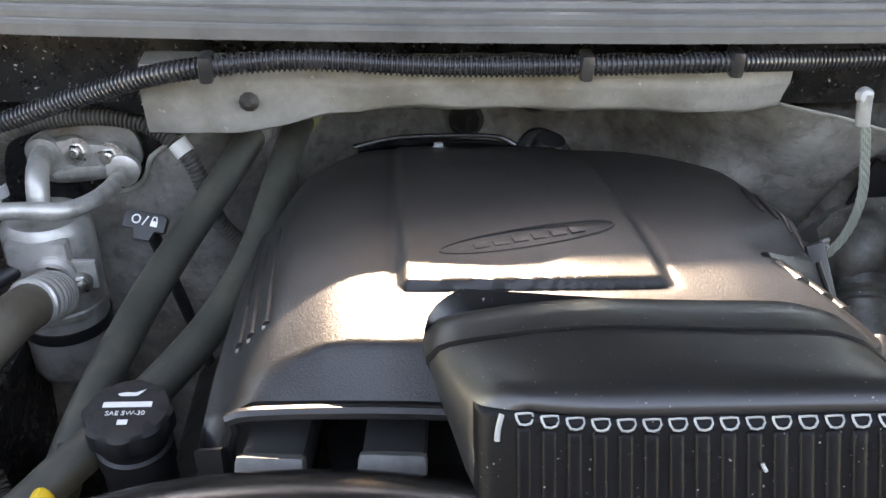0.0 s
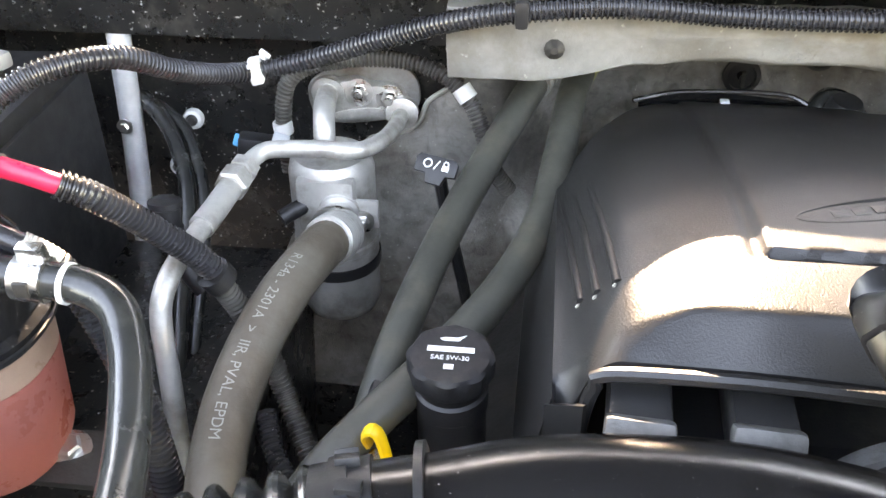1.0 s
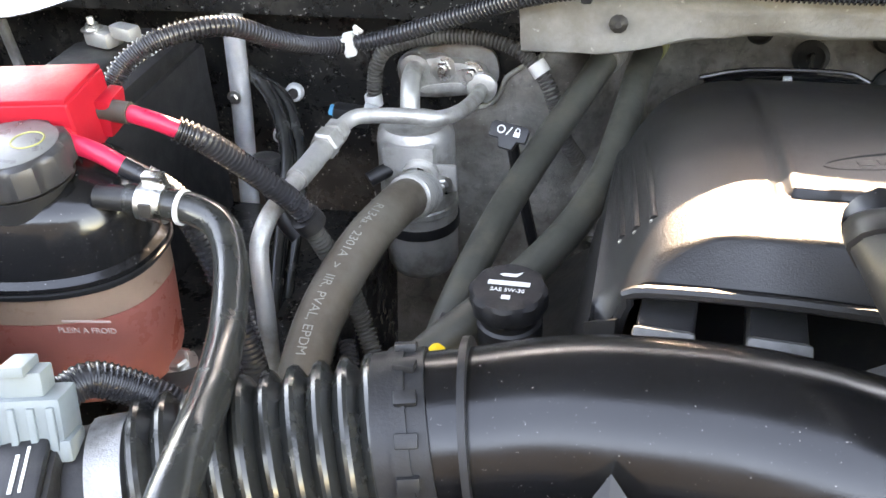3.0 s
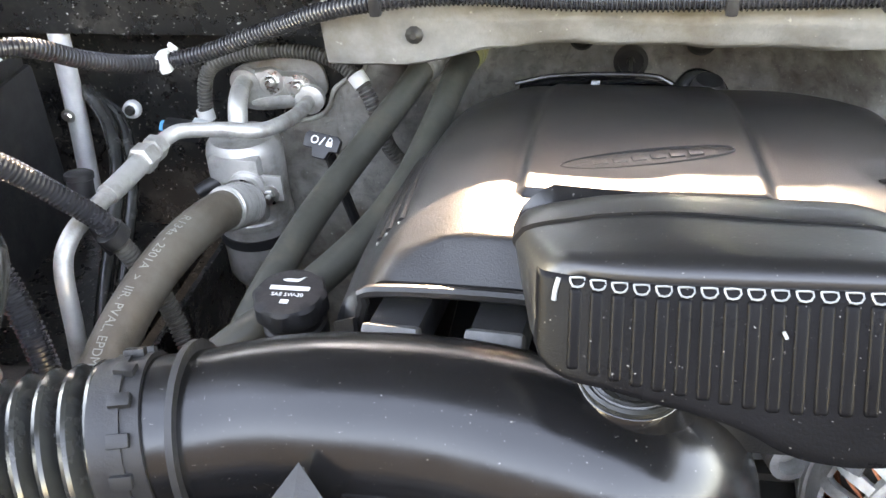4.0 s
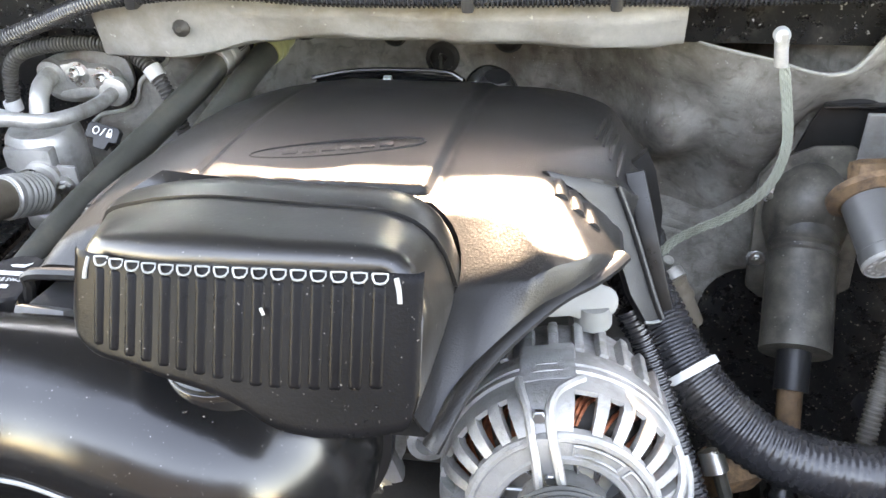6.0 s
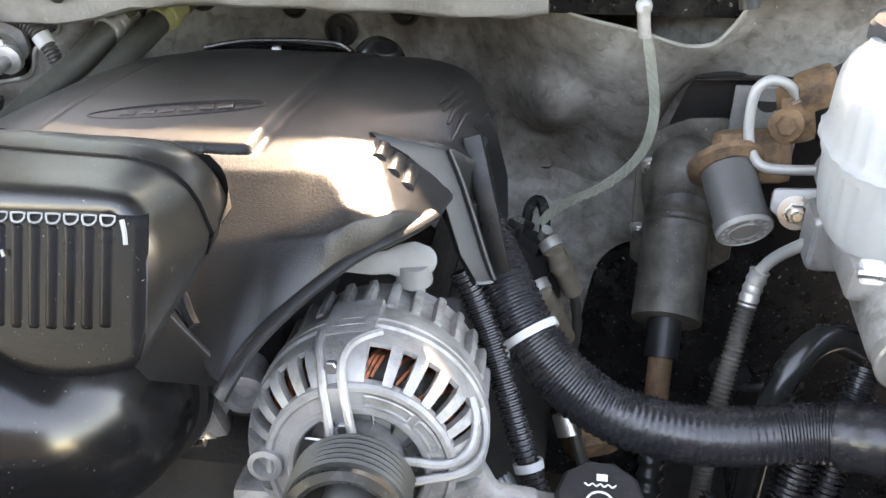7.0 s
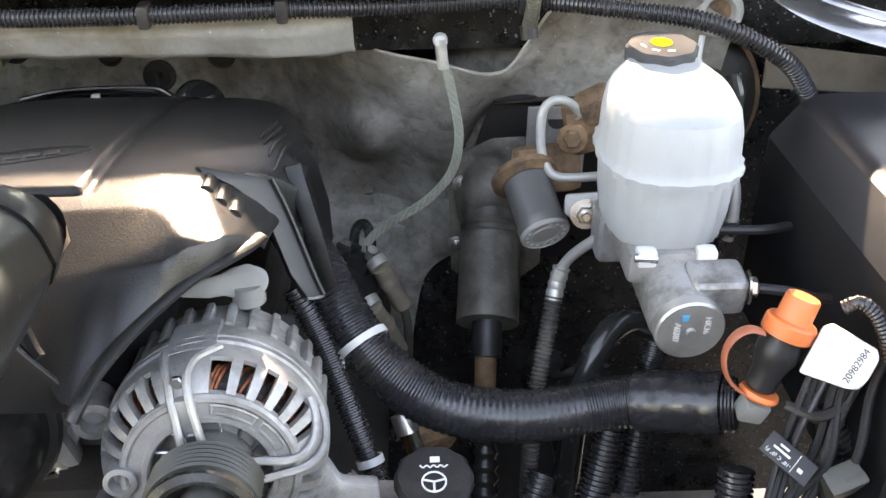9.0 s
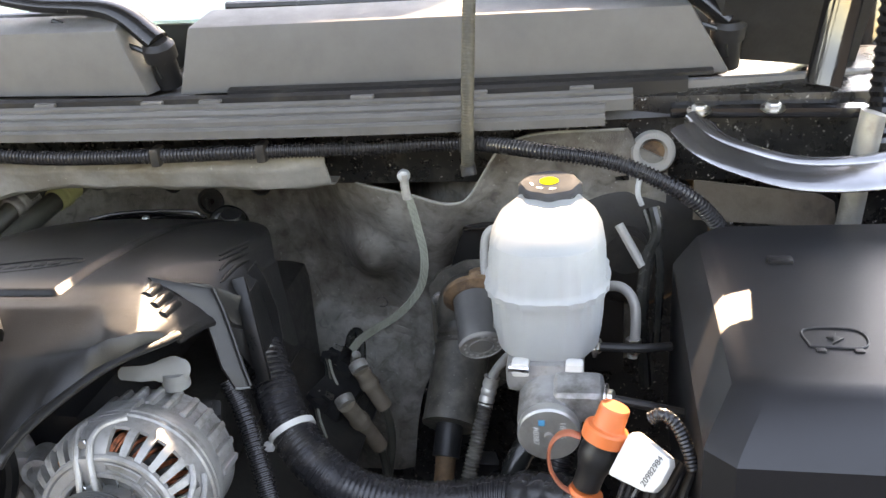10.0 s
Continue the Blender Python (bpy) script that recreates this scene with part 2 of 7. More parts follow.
M_GROUND = material("worn_asphalt", (0.08, 0.08, 0.08), 0.85, grain=60, relief=0.4, stain=(0.07, 0.068, 0.064), stain_amount=0.3, stain_scale=1.5)
# near-black, for the unseen block that darkens reflections
M_BACKDROP = material("dark_backdrop", (0.014, 0.013, 0.012), 0.8, grain=40, relief=0.3)
M_GALV = material("galvanised_plate", (0.42, 0.42, 0.4), 0.45, 0.7, grain=200, relief=0.08, vary=0.2, stain=(0.22, 0.2, 0.17), stain_amount=0.3)
M_AIRLABEL = material("silver_label", (0.2, 0.208, 0.225), 0.75, 0.0, spec=0.08, grain=200, relief=0.0, vary=0.05)

M_GLASS = bpy.data.materials.new("windscreen_glass")
M_GLASS.use_nodes = True
gb = M_GLASS.node_tree.nodes["Principled BSDF"]
gb.inputs["Base Color"].default_value = (0.7, 0.86, 0.82, 1)
gb.inputs["Roughness"].default_value, gb.inputs["Transmission Weight"].default_value, gb.inputs["IOR"].default_value = 0.03, 0.68, 1.45


# ---- mesh helpers: all in world metres ----
def as_mesh(name, bm_or_data, mat, smooth=35):
    if isinstance(bm_or_data, bmesh.types.BMesh):
        me = bpy.data.meshes.new(name)
        bmesh.ops.recalc_face_normals(bm_or_data, faces=bm_or_data.faces)
        bm_or_data.to_mesh(me)
        bm_or_data.free()
    elif isinstance(bm_or_data, tuple):
        me = bpy.data.meshes.new(name)
        me.from_pydata([tuple(v) for v in bm_or_data[0]], [], bm_or_data[1])
        me.validate()
        b = bmesh.new()
        b.from_mesh(me)
        bmesh.ops.recalc_face_normals(b, faces=b.faces)
        b.to_mesh(me)
        b.free()
    else:
        me = bm_or_data
    me.materials.clear()
    me.materials.append(mat)
    if smooth:
        me.polygons.foreach_set("use_smooth", [True] * len(me.polygons))
        me.set_sharp_from_angle(angle=radians(smooth))
    return me


def thing(name, base, label, category, group="", kind=""):
    return tagged(moved(new(name), base), label, category, group, kind)


def moved(ob, base):
    ob.matrix_world = Matrix.Translation(base)
    ob.empty_display_size = 0.02
    return ob


def part(name, shape, mat, parent=None, label="", smooth=35):
    """One mesh under a thing or a part; its vertices are in world metres."""
    ob = new(name, as_mesh(name, shape, mat, smooth))
    if parent is not None:
        ob.parent = parent
        up = parent
        while up.parent is not None:
            up = up.parent
        ob.matrix_parent_inverse = Matrix.Translation(-up.location) if up == parent and up.type == "EMPTY" else Matrix.Identity(4)
    if label:
        ob["label"] = label
    return ob


def single(name, shape, mat, label, category, group="", kind="", smooth=35):
    return tagged(part(name, shape, mat, None, "", smooth), label, category, group, kind)


def join(*shapes):
    """Several (vertices, faces) as one."""
    vs, fs = [], []
    for v, f in shapes:
        k = len(vs)
        vs += [tuple(p) for p in v]
        fs += [tuple(i + k for i in face) for face in f]
    return vs, fs


def placed(shape, m):
    return [tuple(m @ Vector(v)) for v in shape[0]], shape[1]


def spline(points, step):
    """Catmull-Rom through points, in even steps."""
    p = [Vector(q) for q in points]
    p = [p[0] * 2 - p[1]] + p + [p[-1] * 2 - p[-2]]
    dense = []
    for i in range(1, len(p) - 2):
        a, b, c, d = p[i - 1:i + 3]
        n = max(4, int((c - b).length / 0.003))
        for k in range(n):
            t = k / n
            dense.append(0.5 * ((2 * b) + (c - a) * t + (2 * a - 5 * b + 4 * c - d) * t * t + (3 * b - a - 3 * c + d) * t ** 3))
    dense.append(p[-2])
    far = [0.0]
    for a, b in zip(dense, dense[1:]):
        far.append(far[-1] + (b - a).length)
    n = max(2, int(far[-1] / step) + 1)
    out, k = [], 0
    for i in range(n):
        s = far[-1] * i / (n - 1)
        while k < len(far) - 2 and far[k + 1] < s:
            k += 1
        w = (s - far[k]) / max(1e-9, far[k + 1] - far[k])
        out.append(dense[k].lerp(dense[k + 1], w))
    return out


def frames_on(path, up=None):
    tang = [(path[min(i + 1, len(path) - 1)] - path[max(i - 1, 0)]).normalized() for i in range(len(path))]
    n = tang[0].orthogonal().normalized()
    if abs(tang[0].z) < 0.95:
        n = (Vector((0, 0, 1)) - tang[0] * tang[0].z).normalized()
    if up is not None:
        n = (Vector(up) - tang[0] * tang[0].dot(Vector(up))).normalized()
    out = []
    for t in tang:
        n = (n - t * n.dot(t)).normalized()
        out.append((t, n, t.cross(n)))
    return out


def tube(points, radius, sides=14, step=0.006, radii=None, flat=1.0, caps=True, up=None):
    """A swept tube; radii(i, share) scales it on the way; flat squashes it."""
    path = spline(points, step)
    fr = frames_on(path, up)
    vs, fs = [], []
    for i, (c, (t, n, b)) in enumerate(zip(path, fr)):
        r = radius * (radii(i, i / (len(path) - 1)) if radii else 1.0)
        for k in range(sides):
            a = 2 * math.pi * k / sides
            vs.append(c + n * (r * flat * math.cos(a)) + b * (r * math.sin(a)))
    for i in range(len(path) - 1):
        for k in range(sides):
            j = (k + 1) % sides
            fs.append((i * sides + k, i * sides + j, (i + 1) * sides + j, (i + 1) * sides + k))
    if caps:
        fs.append(tuple(range(sides))[::-1])
        fs.append(tuple((len(path) - 1) * sides + k for k in range(sides)))
    return vs, fs


def conduit(points, radius, pitch=0.0042, depth=0.2, sides=14):
    """Split-loom conduit with raised rings."""
    return tube(points, radius, sides, pitch / 4, lambda i, s: (1.0, 1.0, 1 - depth, 1 - depth)[i % 4])


def lathe(profile, m, sides=28, start=0.0, sweep=360.0):
    """profile: (radius, height) pairs turned about z, then placed by m."""
    vs, fs = [], []
    whole = sweep >= 359.9
    cols = sides if whole else sides + 1
    for r, h in profile:
        for k in range(cols):
            a = radians(start + sweep * k / sides)
            vs.append(m @ Vector((r * math.cos(a), r * math.sin(a), h)))
    for i in range(len(profile) - 1):
        for k in range(sides):
            j = (k + 1) % cols
            fs.append((i * cols + k, i * cols + j, (i + 1) * cols + j, (i + 1) * cols + k))
    if whole:
        if profile[0][0] > 1e-5:
            fs.append(tuple(range(cols))[::-1])
        if profile[-1][0] > 1e-5:
            fs.append(tuple((len(profile) - 1) * cols + k for k in range(cols)))
    return vs, fs


def axis(base, way, up=(0, 0, 1)):
    """A matrix whose z runs along way and whose y is near up."""
    z = Vector(way).normalized()
    u = Vector(up)
    if abs(z.dot(u.normalized())) > 0.97:
        u = Vector((0, 1, 0))
    x = u.cross(z).normalized()
    y = z.cross(x)
    m = Matrix((x, y, z)).transposed().to_4x4()
    m.translation = Vector(base)
    return m


def box(size, m, bevel=0.003, seg=2):
    b = bmesh.new()
    bmesh.ops.create_cube(b, size=1.0)
    bmesh.ops.scale(b, vec=size, verts=b.verts)
    if bevel:
        bmesh.ops.bevel(b, geom=b.edges[:], offset=bevel, segments=seg, profile=0.6, affect="EDGES")
    bmesh.ops.transform(b, matrix=m if isinstance(m, Matrix) else Matrix.Translation(m), verts=b.verts)
    b.verts.index_update()
    out = [v.co.copy() for v in b.verts], [tuple(v.index for v in f.verts) for f in b.faces]
    b.free()
    return out


def prism(outline, depth, m, bevel=0.002, seg=2):
    """An outline in x, y extruded along z, all edges rounded, placed by m."""
    b = bmesh.new()
    f = b.faces.new([b.verts.new((x, y, 0)) for x, y in outline])
    ext = bmesh.ops.extrude_face_region(b, geom=[f])
    bmesh.ops.translate(b, vec=(0, 0, depth), verts=[v for v in ext["geom"] if isinstance(v, bmesh.types.BMVert)])
    if bevel:
        bmesh.ops.bevel(b, geom=b.edges[:], offset=bevel, segments=seg, profile=0.6, affect="EDGES")
    bmesh.ops.recalc_face_normals(b, faces=b.faces)
    bmesh.ops.transform(b, matrix=m, verts=b.verts)
    b.verts.index_update()
    out = [v.co.copy() for v in b.verts], [tuple(v.index for v in f.verts) for f in b.faces]
    b.free()
    return out


def sheet(f, nu, nv, thick=(0, 0, -0.003)):
    """A surface f(u, v), u and v from 0 to 1, with thickness."""
    top = [Vector(f(i / nu, j / nv)) for j in range(nv + 1) for i in range(nu + 1)]
    w = nu + 1
    vs = top + [p + Vector(thick) for p in top]
    n = len(top)
    fs = []
    for j in range(nv):
        for i in range(nu):
            a = j * w + i
            fs.append((a, a + 1, a + w + 1, a + w))
            fs.append((n + a, n + a + w, n + a + w + 1, n + a + 1))
    rim = [i for i in range(nu)] + [j * w + nu for j in range(nv)] + [nv * w + nu - i for i in range(nu)] + [(nv - j) * w for j in range(nv)]
    for a, b in zip(rim, rim[1:] + rim[:1]):
        fs.append((a, n + a, n + b, b))
    return vs, fs


def loft(sections, caps=True):
    """Rings of equal count joined one to the next."""
    n = len(sections[0])
    vs = [p for s in sections for p in s]
    fs = []
    for i in range(len(sections) - 1):
        for k in range(n):
            j = (k + 1) % n
            fs.append((i * n + k, i * n + j, (i + 1) * n + j, (i + 1) * n + k))
    if caps:
        fs.append(tuple(range(n))[::-1])
        fs.append(tuple((len(sections) - 1) * n + k for k in range(n)))
    return vs, fs


def oblong(cx, cy, z, a, b, power=2.8, n=40, tilt=0.0):
    """A rounded-rectangle ring at height z."""
    out = []
    for k in range(n):
        t = 2 * math.pi * k / n
        c, s = math.cos(t), math.sin(t)
        x = a * math.copysign(abs(c) ** (2 / power), c)
        y = b * math.copysign(abs(s) ** (2 / power), s)
        out.append((cx + x, cy + y, z + tilt * y))
    return out


def hexbolt(base, way, r=0.006, washer=True, stud=0.0):
    m = axis(base, way)
    shapes = [lathe([(r * 1.6, 0), (r * 1.6, 0.0015), (r * 1.05, 0.002)], m, 18)] if washer else []
    shapes.append(lathe([(r, 0.0), (r, r * 0.75), (r * 0.8, r * 0.95)], m, 6))
    if stud:
        shapes.append(lathe([(r * 0.5, 0.0), (r * 0.5, stud), (r * 0.4, stud + 0.001)], m, 12))
    return join(*shapes)


def words(text, size, m, depth=0.0003):
    """Flat lettering in x, y, centred, placed by m."""
    cu = bpy.data.curves.new("lettering", "FONT")
    cu.body, cu.size, cu.align_x, cu.align_y, cu.extrude = text, size, "CENTER", "CENTER", depth
    ob = bpy.data.objects.new("lettering", cu)
    me = bpy.data.meshes.new_from_object(ob)
    bpy.data.objects.remove(ob)
    vs = [m @ v.co for v in me.vertices]
    fs = [tuple(p.vertices) for p in me.polygons]
    bpy.data.meshes.remove(me)
    return vs, fs


def smoothstep(a, b, x):
    t = min(1.0, max(0.0, (x - a) / (b - a)))
    return t * t * (3 - 2 * t)


def eased(keys, x):
    """Smooth value through (x, y) keys with no overshoot and no flat spots between them."""
    n = len(keys)
    if x <= keys[0][0]:
        return keys[0][1]
    if x >= keys[-1][0]:
        return keys[-1][1]
    k = next(i for i in range(n - 1) if x <= keys[i + 1][0])

    def grade(i):
        return (keys[i + 1][1] - keys[i][1]) / (keys[i + 1][0] - keys[i][0])

    def tangent(i):
        if i == 0 or i == n - 1:
            return grade(0 if i == 0 else n - 2)
        p, q = grade(i - 1), grade(i)
        return 0.0 if p * q <= 0 else 2 * p * q / (p + q)

    (a, p), (b, q) = keys[k], keys[k + 1]
    h, t = b - a, (x - a) / (b - a)
    return (p * (1 + 2 * t) * (1 - t) ** 2 + h * tangent(k) * t * (1 - t) ** 2 + q * t * t * (3 - 2 * t) + h * tangent(k + 1) * t * t * (t - 1))

# ---- the setting: ground, truck body, bulkhead, cowl ----
single("ground", sheet(lambda u, v: (-400 + 800 * u, -400 + 800 * v, 0.0), 8, 8, (0, 0, -0.2)), M_GROUND, "worn grey asphalt ground under the truck", "ground", kind="structure")


def wall_depth(x, z):
    """How far back the bulkhead stands: a recess behind the engine, nearer at both sides."""
    mid = smoothstep(-0.27, -0.13, x) * (1 - smoothstep(0.26, 0.4, x))
    deep = 0.9 + (0.135 * smoothstep(0.82, 1.1, z)) * mid
    deep -= 0.03 * smoothstep(0.36, 0.5, x)
    d = math.hypot((x - 0.247) / 0.05, (z - 1.1) / 0.06)
    deep -= 0.04 * (1 - smoothstep(0.25, 1.0, d))
    d = math.hypot((x + 0.2) / 0.05, (z - 1.0) / 0.09)
    deep -= 0.05 * (1 - smoothstep(0.3, 1.0, d))
    return deep


single("wall_bulkhead", sheet(lambda u, v: (-1.0 + 2.0 * u, wall_depth(-1.0 + 2.0 * u, 0.55 + 0.74 * v) + 0.014, 0.55 + 0.74 * v), 110, 40, (0, 0.01, 0)),
       M_DIRTPAINT, "dusty black painted steel bulkhead", "bulkhead", kind="structure")


def mat_point(u, v):
    z = 0.78 + 0.462 * v
    left = eased([(0.78, -0.5), (0.95, -0.49), (1.02, -0.46), (1.1, -0.4), (1.123, -0.374), (1.128, -0.345), (1.142, -0.329), (1.162, -0.321), (1.178, -0.301), (1.19, -0.282), (1.25, -0.275)], z)
    right = eased([(0.78, 0.3), (0.9, 0.32), (0.95, 0.36), (1.0, 0.62), (1.3, 0.62)], z)
    x = left + (right - left) * u
    y = wall_depth(x, z) - 0.004 + 0.003 * noise.noise((x * 14, z * 14, 0.3))
    y += 0.008 * (smoothstep(0.03, 0.0, u) + smoothstep(0.97, 1.0, u))
    return (x, y, z)


single("firewall_insulation_mat", sheet(mat_point, 120, 56, (0, 0.004, 0)), M_MAT, "stained grey-brown moulded insulation mat on the bulkhead", "insulation mat", kind="structure")


single("mat_rolled_edge", tube([Vector(mat_point(0.0, 0.69 + 0.01 * k)) + Vector((0.001, -0.003, 0)) for k in range(22)], 0.0026, 8, 0.004), M_BRAIDPALE, "pale rolled edge of the insulation mat", "edge binding", kind="structure")


def pad_point(u, v):
    """The padded strip hanging under the cowl, a bull-nosed roll."""
    x = -0.287 + 0.545 * u
    low = eased([(-0.29, 1.229), (-0.2, 1.232), (-0.13, 1.249), (-0.05, 1.254), (0.26, 1.25)], x)
    keys = [(0, 0.81, 1.299), (0.2, 0.786, 1.297), (0.45, 0.781, 1.284), (0.7, 0.79, low + 0.008), (0.85, 0.806, low), (1.0, 0.86, low + 0.002)]
    for (a, y0, z0), (b, y1, z1) in zip(keys, keys[1:]):
        if v <= b:
            s = (v - a) / (b - a)
            y, z = y0 + (y1 - y0) * s, z0 + (z1 - z0) * s
            break
    k = noise.noise((x * 30, v * 3, 1.7))
    return (x, y + 0.0025 * k + 0.02 * smoothstep(0.93, 1.0, u) * v, z + 0.002 * k)


single("cowl_insulation_pad", sheet(pad_point, 90, 24, (0, 0.004, 0.002)), M_PAD, "grey felt padded strip along the cowl edge", "insulation pad", kind="structure")

# right-hand upper mat with its swooping edge
def upper_mat(u, v):
    x = 0.1 + 0.54 * u
    top = eased([(0.24, 1.248), (0.33, 1.235), (0.39, 1.222), (0.405, 1.224), (0.46, 1.295), (0.5, 1.306), (0.595, 1.308), (0.605, 1.29), (0.64, 1.27)], x)
    foot = eased([(-0.02, 1.0), (0.31, 1.0), (0.35, 1.04), (0.4, 1.16), (0.64, 1.175)], x)
    z = foot + (top - foot) * v
    crest = eased([(0.1, 1.033), (0.13, 1.024), (0.2, 0.95), (0.25, 0.868), (0.3, 0.838), (0.42, 0.828), (0.64, 0.835)], x)
    flow = (1 - v) ** 1.15
    return (x, crest + (max(wall_depth(x, z) - 0.006, crest) - crest) * min(1.0, flow) + 0.003 * noise.noise((x * 20, z * 20, 4)) - 0.02 * (1 - smoothstep(0.2, 1.0, math.hypot((x - 0.268) / 0.045, (z - 1.115) / 0.055))), z)


single("upper_insulation_mat", sheet(upper_mat, 132, 44, (0, 0.006, 0)), M_MAT, "grey insulation mat panel with a swooping cut edge", "insulation mat", kind="structure")
single("mat_edge_binding", tube([Vector(upper_mat(0.29 + 0.0177 * k, 1.0)) + Vector((0, -0.0012, 0.0004)) for k in range(36)], 0.0016, 6, 0.004), M_BRAIDPALE, "pale bound edge of the insulation mat", "edge binding", kind="structure")
# cowl box front and its top
single("cowl_front", box((1.9, 0.22, 0.1), (0.0, 0.955, 1.292), 0.006), M_DIRTPAINT, "dusty black metal cowl front", "cowl", kind="structure")
single("side_mat_flap", prism([(0.0, 0.0), (0.15, -0.01), (0.145, 0.02), (0.13, 0.028), (0.0, 0.045)], 0.006, axis((0.665, 0.8, 1.215), (0, -1, 0.1)), 0.002), M_MATDARK, "grey mat flap beside the fuse box", "insulation mat", kind="structure")

# weather seal, drip ledge and grille along the windscreen base
def bow(x):
    """The cowl bows back towards both fenders."""
    return 0.10 * (abs(x - 0.05) / 0.8) ** 2.2


def rail(profile, x0, x1, n=60):
    rings = []
    for i in range(n + 1):
        x = x0 + (x1 - x0) * i / n
        rings.append([(x, y + bow(x), z - 0.12 * bow(x)) for y, z in profile])
    return loft(rings)


seal = thing("cowl_weather_seal", (0, 0.77, 1.34), "grey rubber weather seal along the cowl edge", "weather seal", kind="structure")
part("seal_lip", rail([(0.752, 1.330), (0.752, 1.339), (0.755, 1.3415), (0.760, 1.3415), (0.7605, 1.336), (0.7635, 1.336), (0.764, 1.3455), (0.767, 1.3485), (0.7745, 1.3485), (0.775, 1.330)], -0.85, 0.57), M_SEAL, seal)
part("seal_bead", rail([(0.7795, 1.338), (0.7795, 1.350), (0.782, 1.3535), (0.7875, 1.3535), (0.788, 1.347), (0.7915, 1.347), (0.792, 1.356), (0.795, 1.3585), (0.80, 1.357), (0.8005, 1.338)], -0.85, 0.60), M_SEAL, seal)
part("seal_ridge", rail([(0.803, 1.345), (0.803, 1.362), (0.808, 1.365), (0.812, 1.362), (0.812, 1.345)], -0.85, 0.66), M_BLACK, seal)
for x in (-0.2, -0.075, 0.06, 0.13, 0.305, 0.43, 0.545):
    part("seal_clip", box((0.026, 0.009, 0.004), (x, 0.801 + bow(x), 1.3595 - 0.12 * bow(x)), 0.0012), M_COWL, seal, "grey clip")
ledge = single("cowl_ledge", rail([(0.79, 1.325), (0.8145, 1.338), (0.8165, 1.357), (0.822, 1.359), (0.8275, 1.357), (0.829, 1.346), (0.836, 1.346), (0.87, 1.35), (0.93, 1.35), (0.93, 1.33)], -0.9, 0.9), M_COWL, "grey plastic ledge at the windscreen base", "cowl", kind="structure")


def screen(x0, x1, slant0, slant1):
    """A raised cowl grille panel leaning back to the glass."""
    low, high = (0.842, 1.357), (0.849, 1.434)
    q = [(x0, *low), (x1, *low), (x1 - slant1, high[0], high[1]), (x0 + slant0, high[0], high[1])]
    top = [(x0 + slant0 + 0.012, high[0] + 0.05, high[1] + 0.012), (x1 - slant1 - 0.012, high[0] + 0.05, high[1] + 0.012)]
    pts = [(x, y + bow(x), z - 0.12 * bow(x)) for x, y, z in q + top]
    back = [(x0, 0.96 + bow(x0), 1.35), (x1, 0.96 + bow(x1), 1.35)]
    vs = pts + back
    fs = [(0, 1, 2, 3), (3, 2, 5, 4), (1, 7, 5, 2), (0, 3, 4, 6), (4, 5, 7, 6), (0, 6, 7, 1)]
    b = bmesh.new()
    vv = [b.verts.new(p) for p in vs]
    for f in fs:
        b.faces.new([vv[i] for i in f])
    bmesh.ops.bevel(b, geom=b.edges[:], offset=0.004, segments=2, profile=0.6, affect="EDGES")
    return b


cowl_panel = thing("cowl_panel", (0.36, 0.88, 1.36), "matt grey plastic cowl panel below the windscreen", "cowl panel", kind="structure")
part("panel", screen(0.075, 0.71, 0.02, 0.045), M_COWL, cowl_panel)
part("gap_strip", rail([(0.828, 1.360), (0.828, 1.364), (0.839, 1.366), (0.839, 1.360)], 0.14, 0.69), M_BLACK, cowl_panel)
cowl_panel_b = thing("cowl_panel", (-0.4, 0.88, 1.36), "matt grey plastic cowl panel below the windscreen", "cowl panel", kind="structure")
part("panel", screen(-0.72, 0.035, 0.02, 0.03), M_COWL, cowl_panel_b)

# windscreen, cab and wings close the truck around the bay
glass = single("windscreen", sheet(lambda u, v: (-0.78 + 1.56 * u, 0.955 + 0.7 * v + 0.12 * (2 * u - 1) ** 2, 1.425 + (0.46 - 0.17 * (2 * u - 1) ** 4) * v), 20, 6, (0, 0.003, -0.004)), M_GLASS, "green-tinted windscreen glass", "windscreen", kind="structure")
glass.visible_shadow = False
cab = thing("cab", (0, 1.6, 0.6), "black painted pickup cab", "cab", kind="structure")
part("roof", sheet(lambda u, v: (-0.8 + 1.6 * u, 1.68 + 1.5 * v, 1.915 - min(0.2, 0.085 * (abs(-0.8 + 1.6 * u) / 0.46) ** 3)), 40, 4, (0, 0, -0.03)), M_PAINT, cab)
for side in (-1, 1):
    part("pillar", tube([(side * 0.84, 1.05, 1.38), (side * 0.79, 1.4, 1.62), (side * 0.76, 1.7, 1.8)], 0.035, 10, 0.05), M_PAINT, cab)
    part("side", box((0.05, 1.6, 0.9), (side * 0.92, 1.95, 0.95), 0.02), M_PAINT, cab)
part("dashboard", box((1.5, 0.5, 0.2), (0, 1.35, 1.3), 0.03), M_BLACK, cab)
part("rear_wall", box((1.6, 0.05, 0.9), (0, 3.1, 1.0), 0.02), M_BLACK, cab)
# unseen floor, added to stop sun leaking through the cab into the bay
part("sun_block_floor", box((1.7, 2.14, 0.05), (0, 2.05, 0.57), 0.01), M_BLACK, cab)
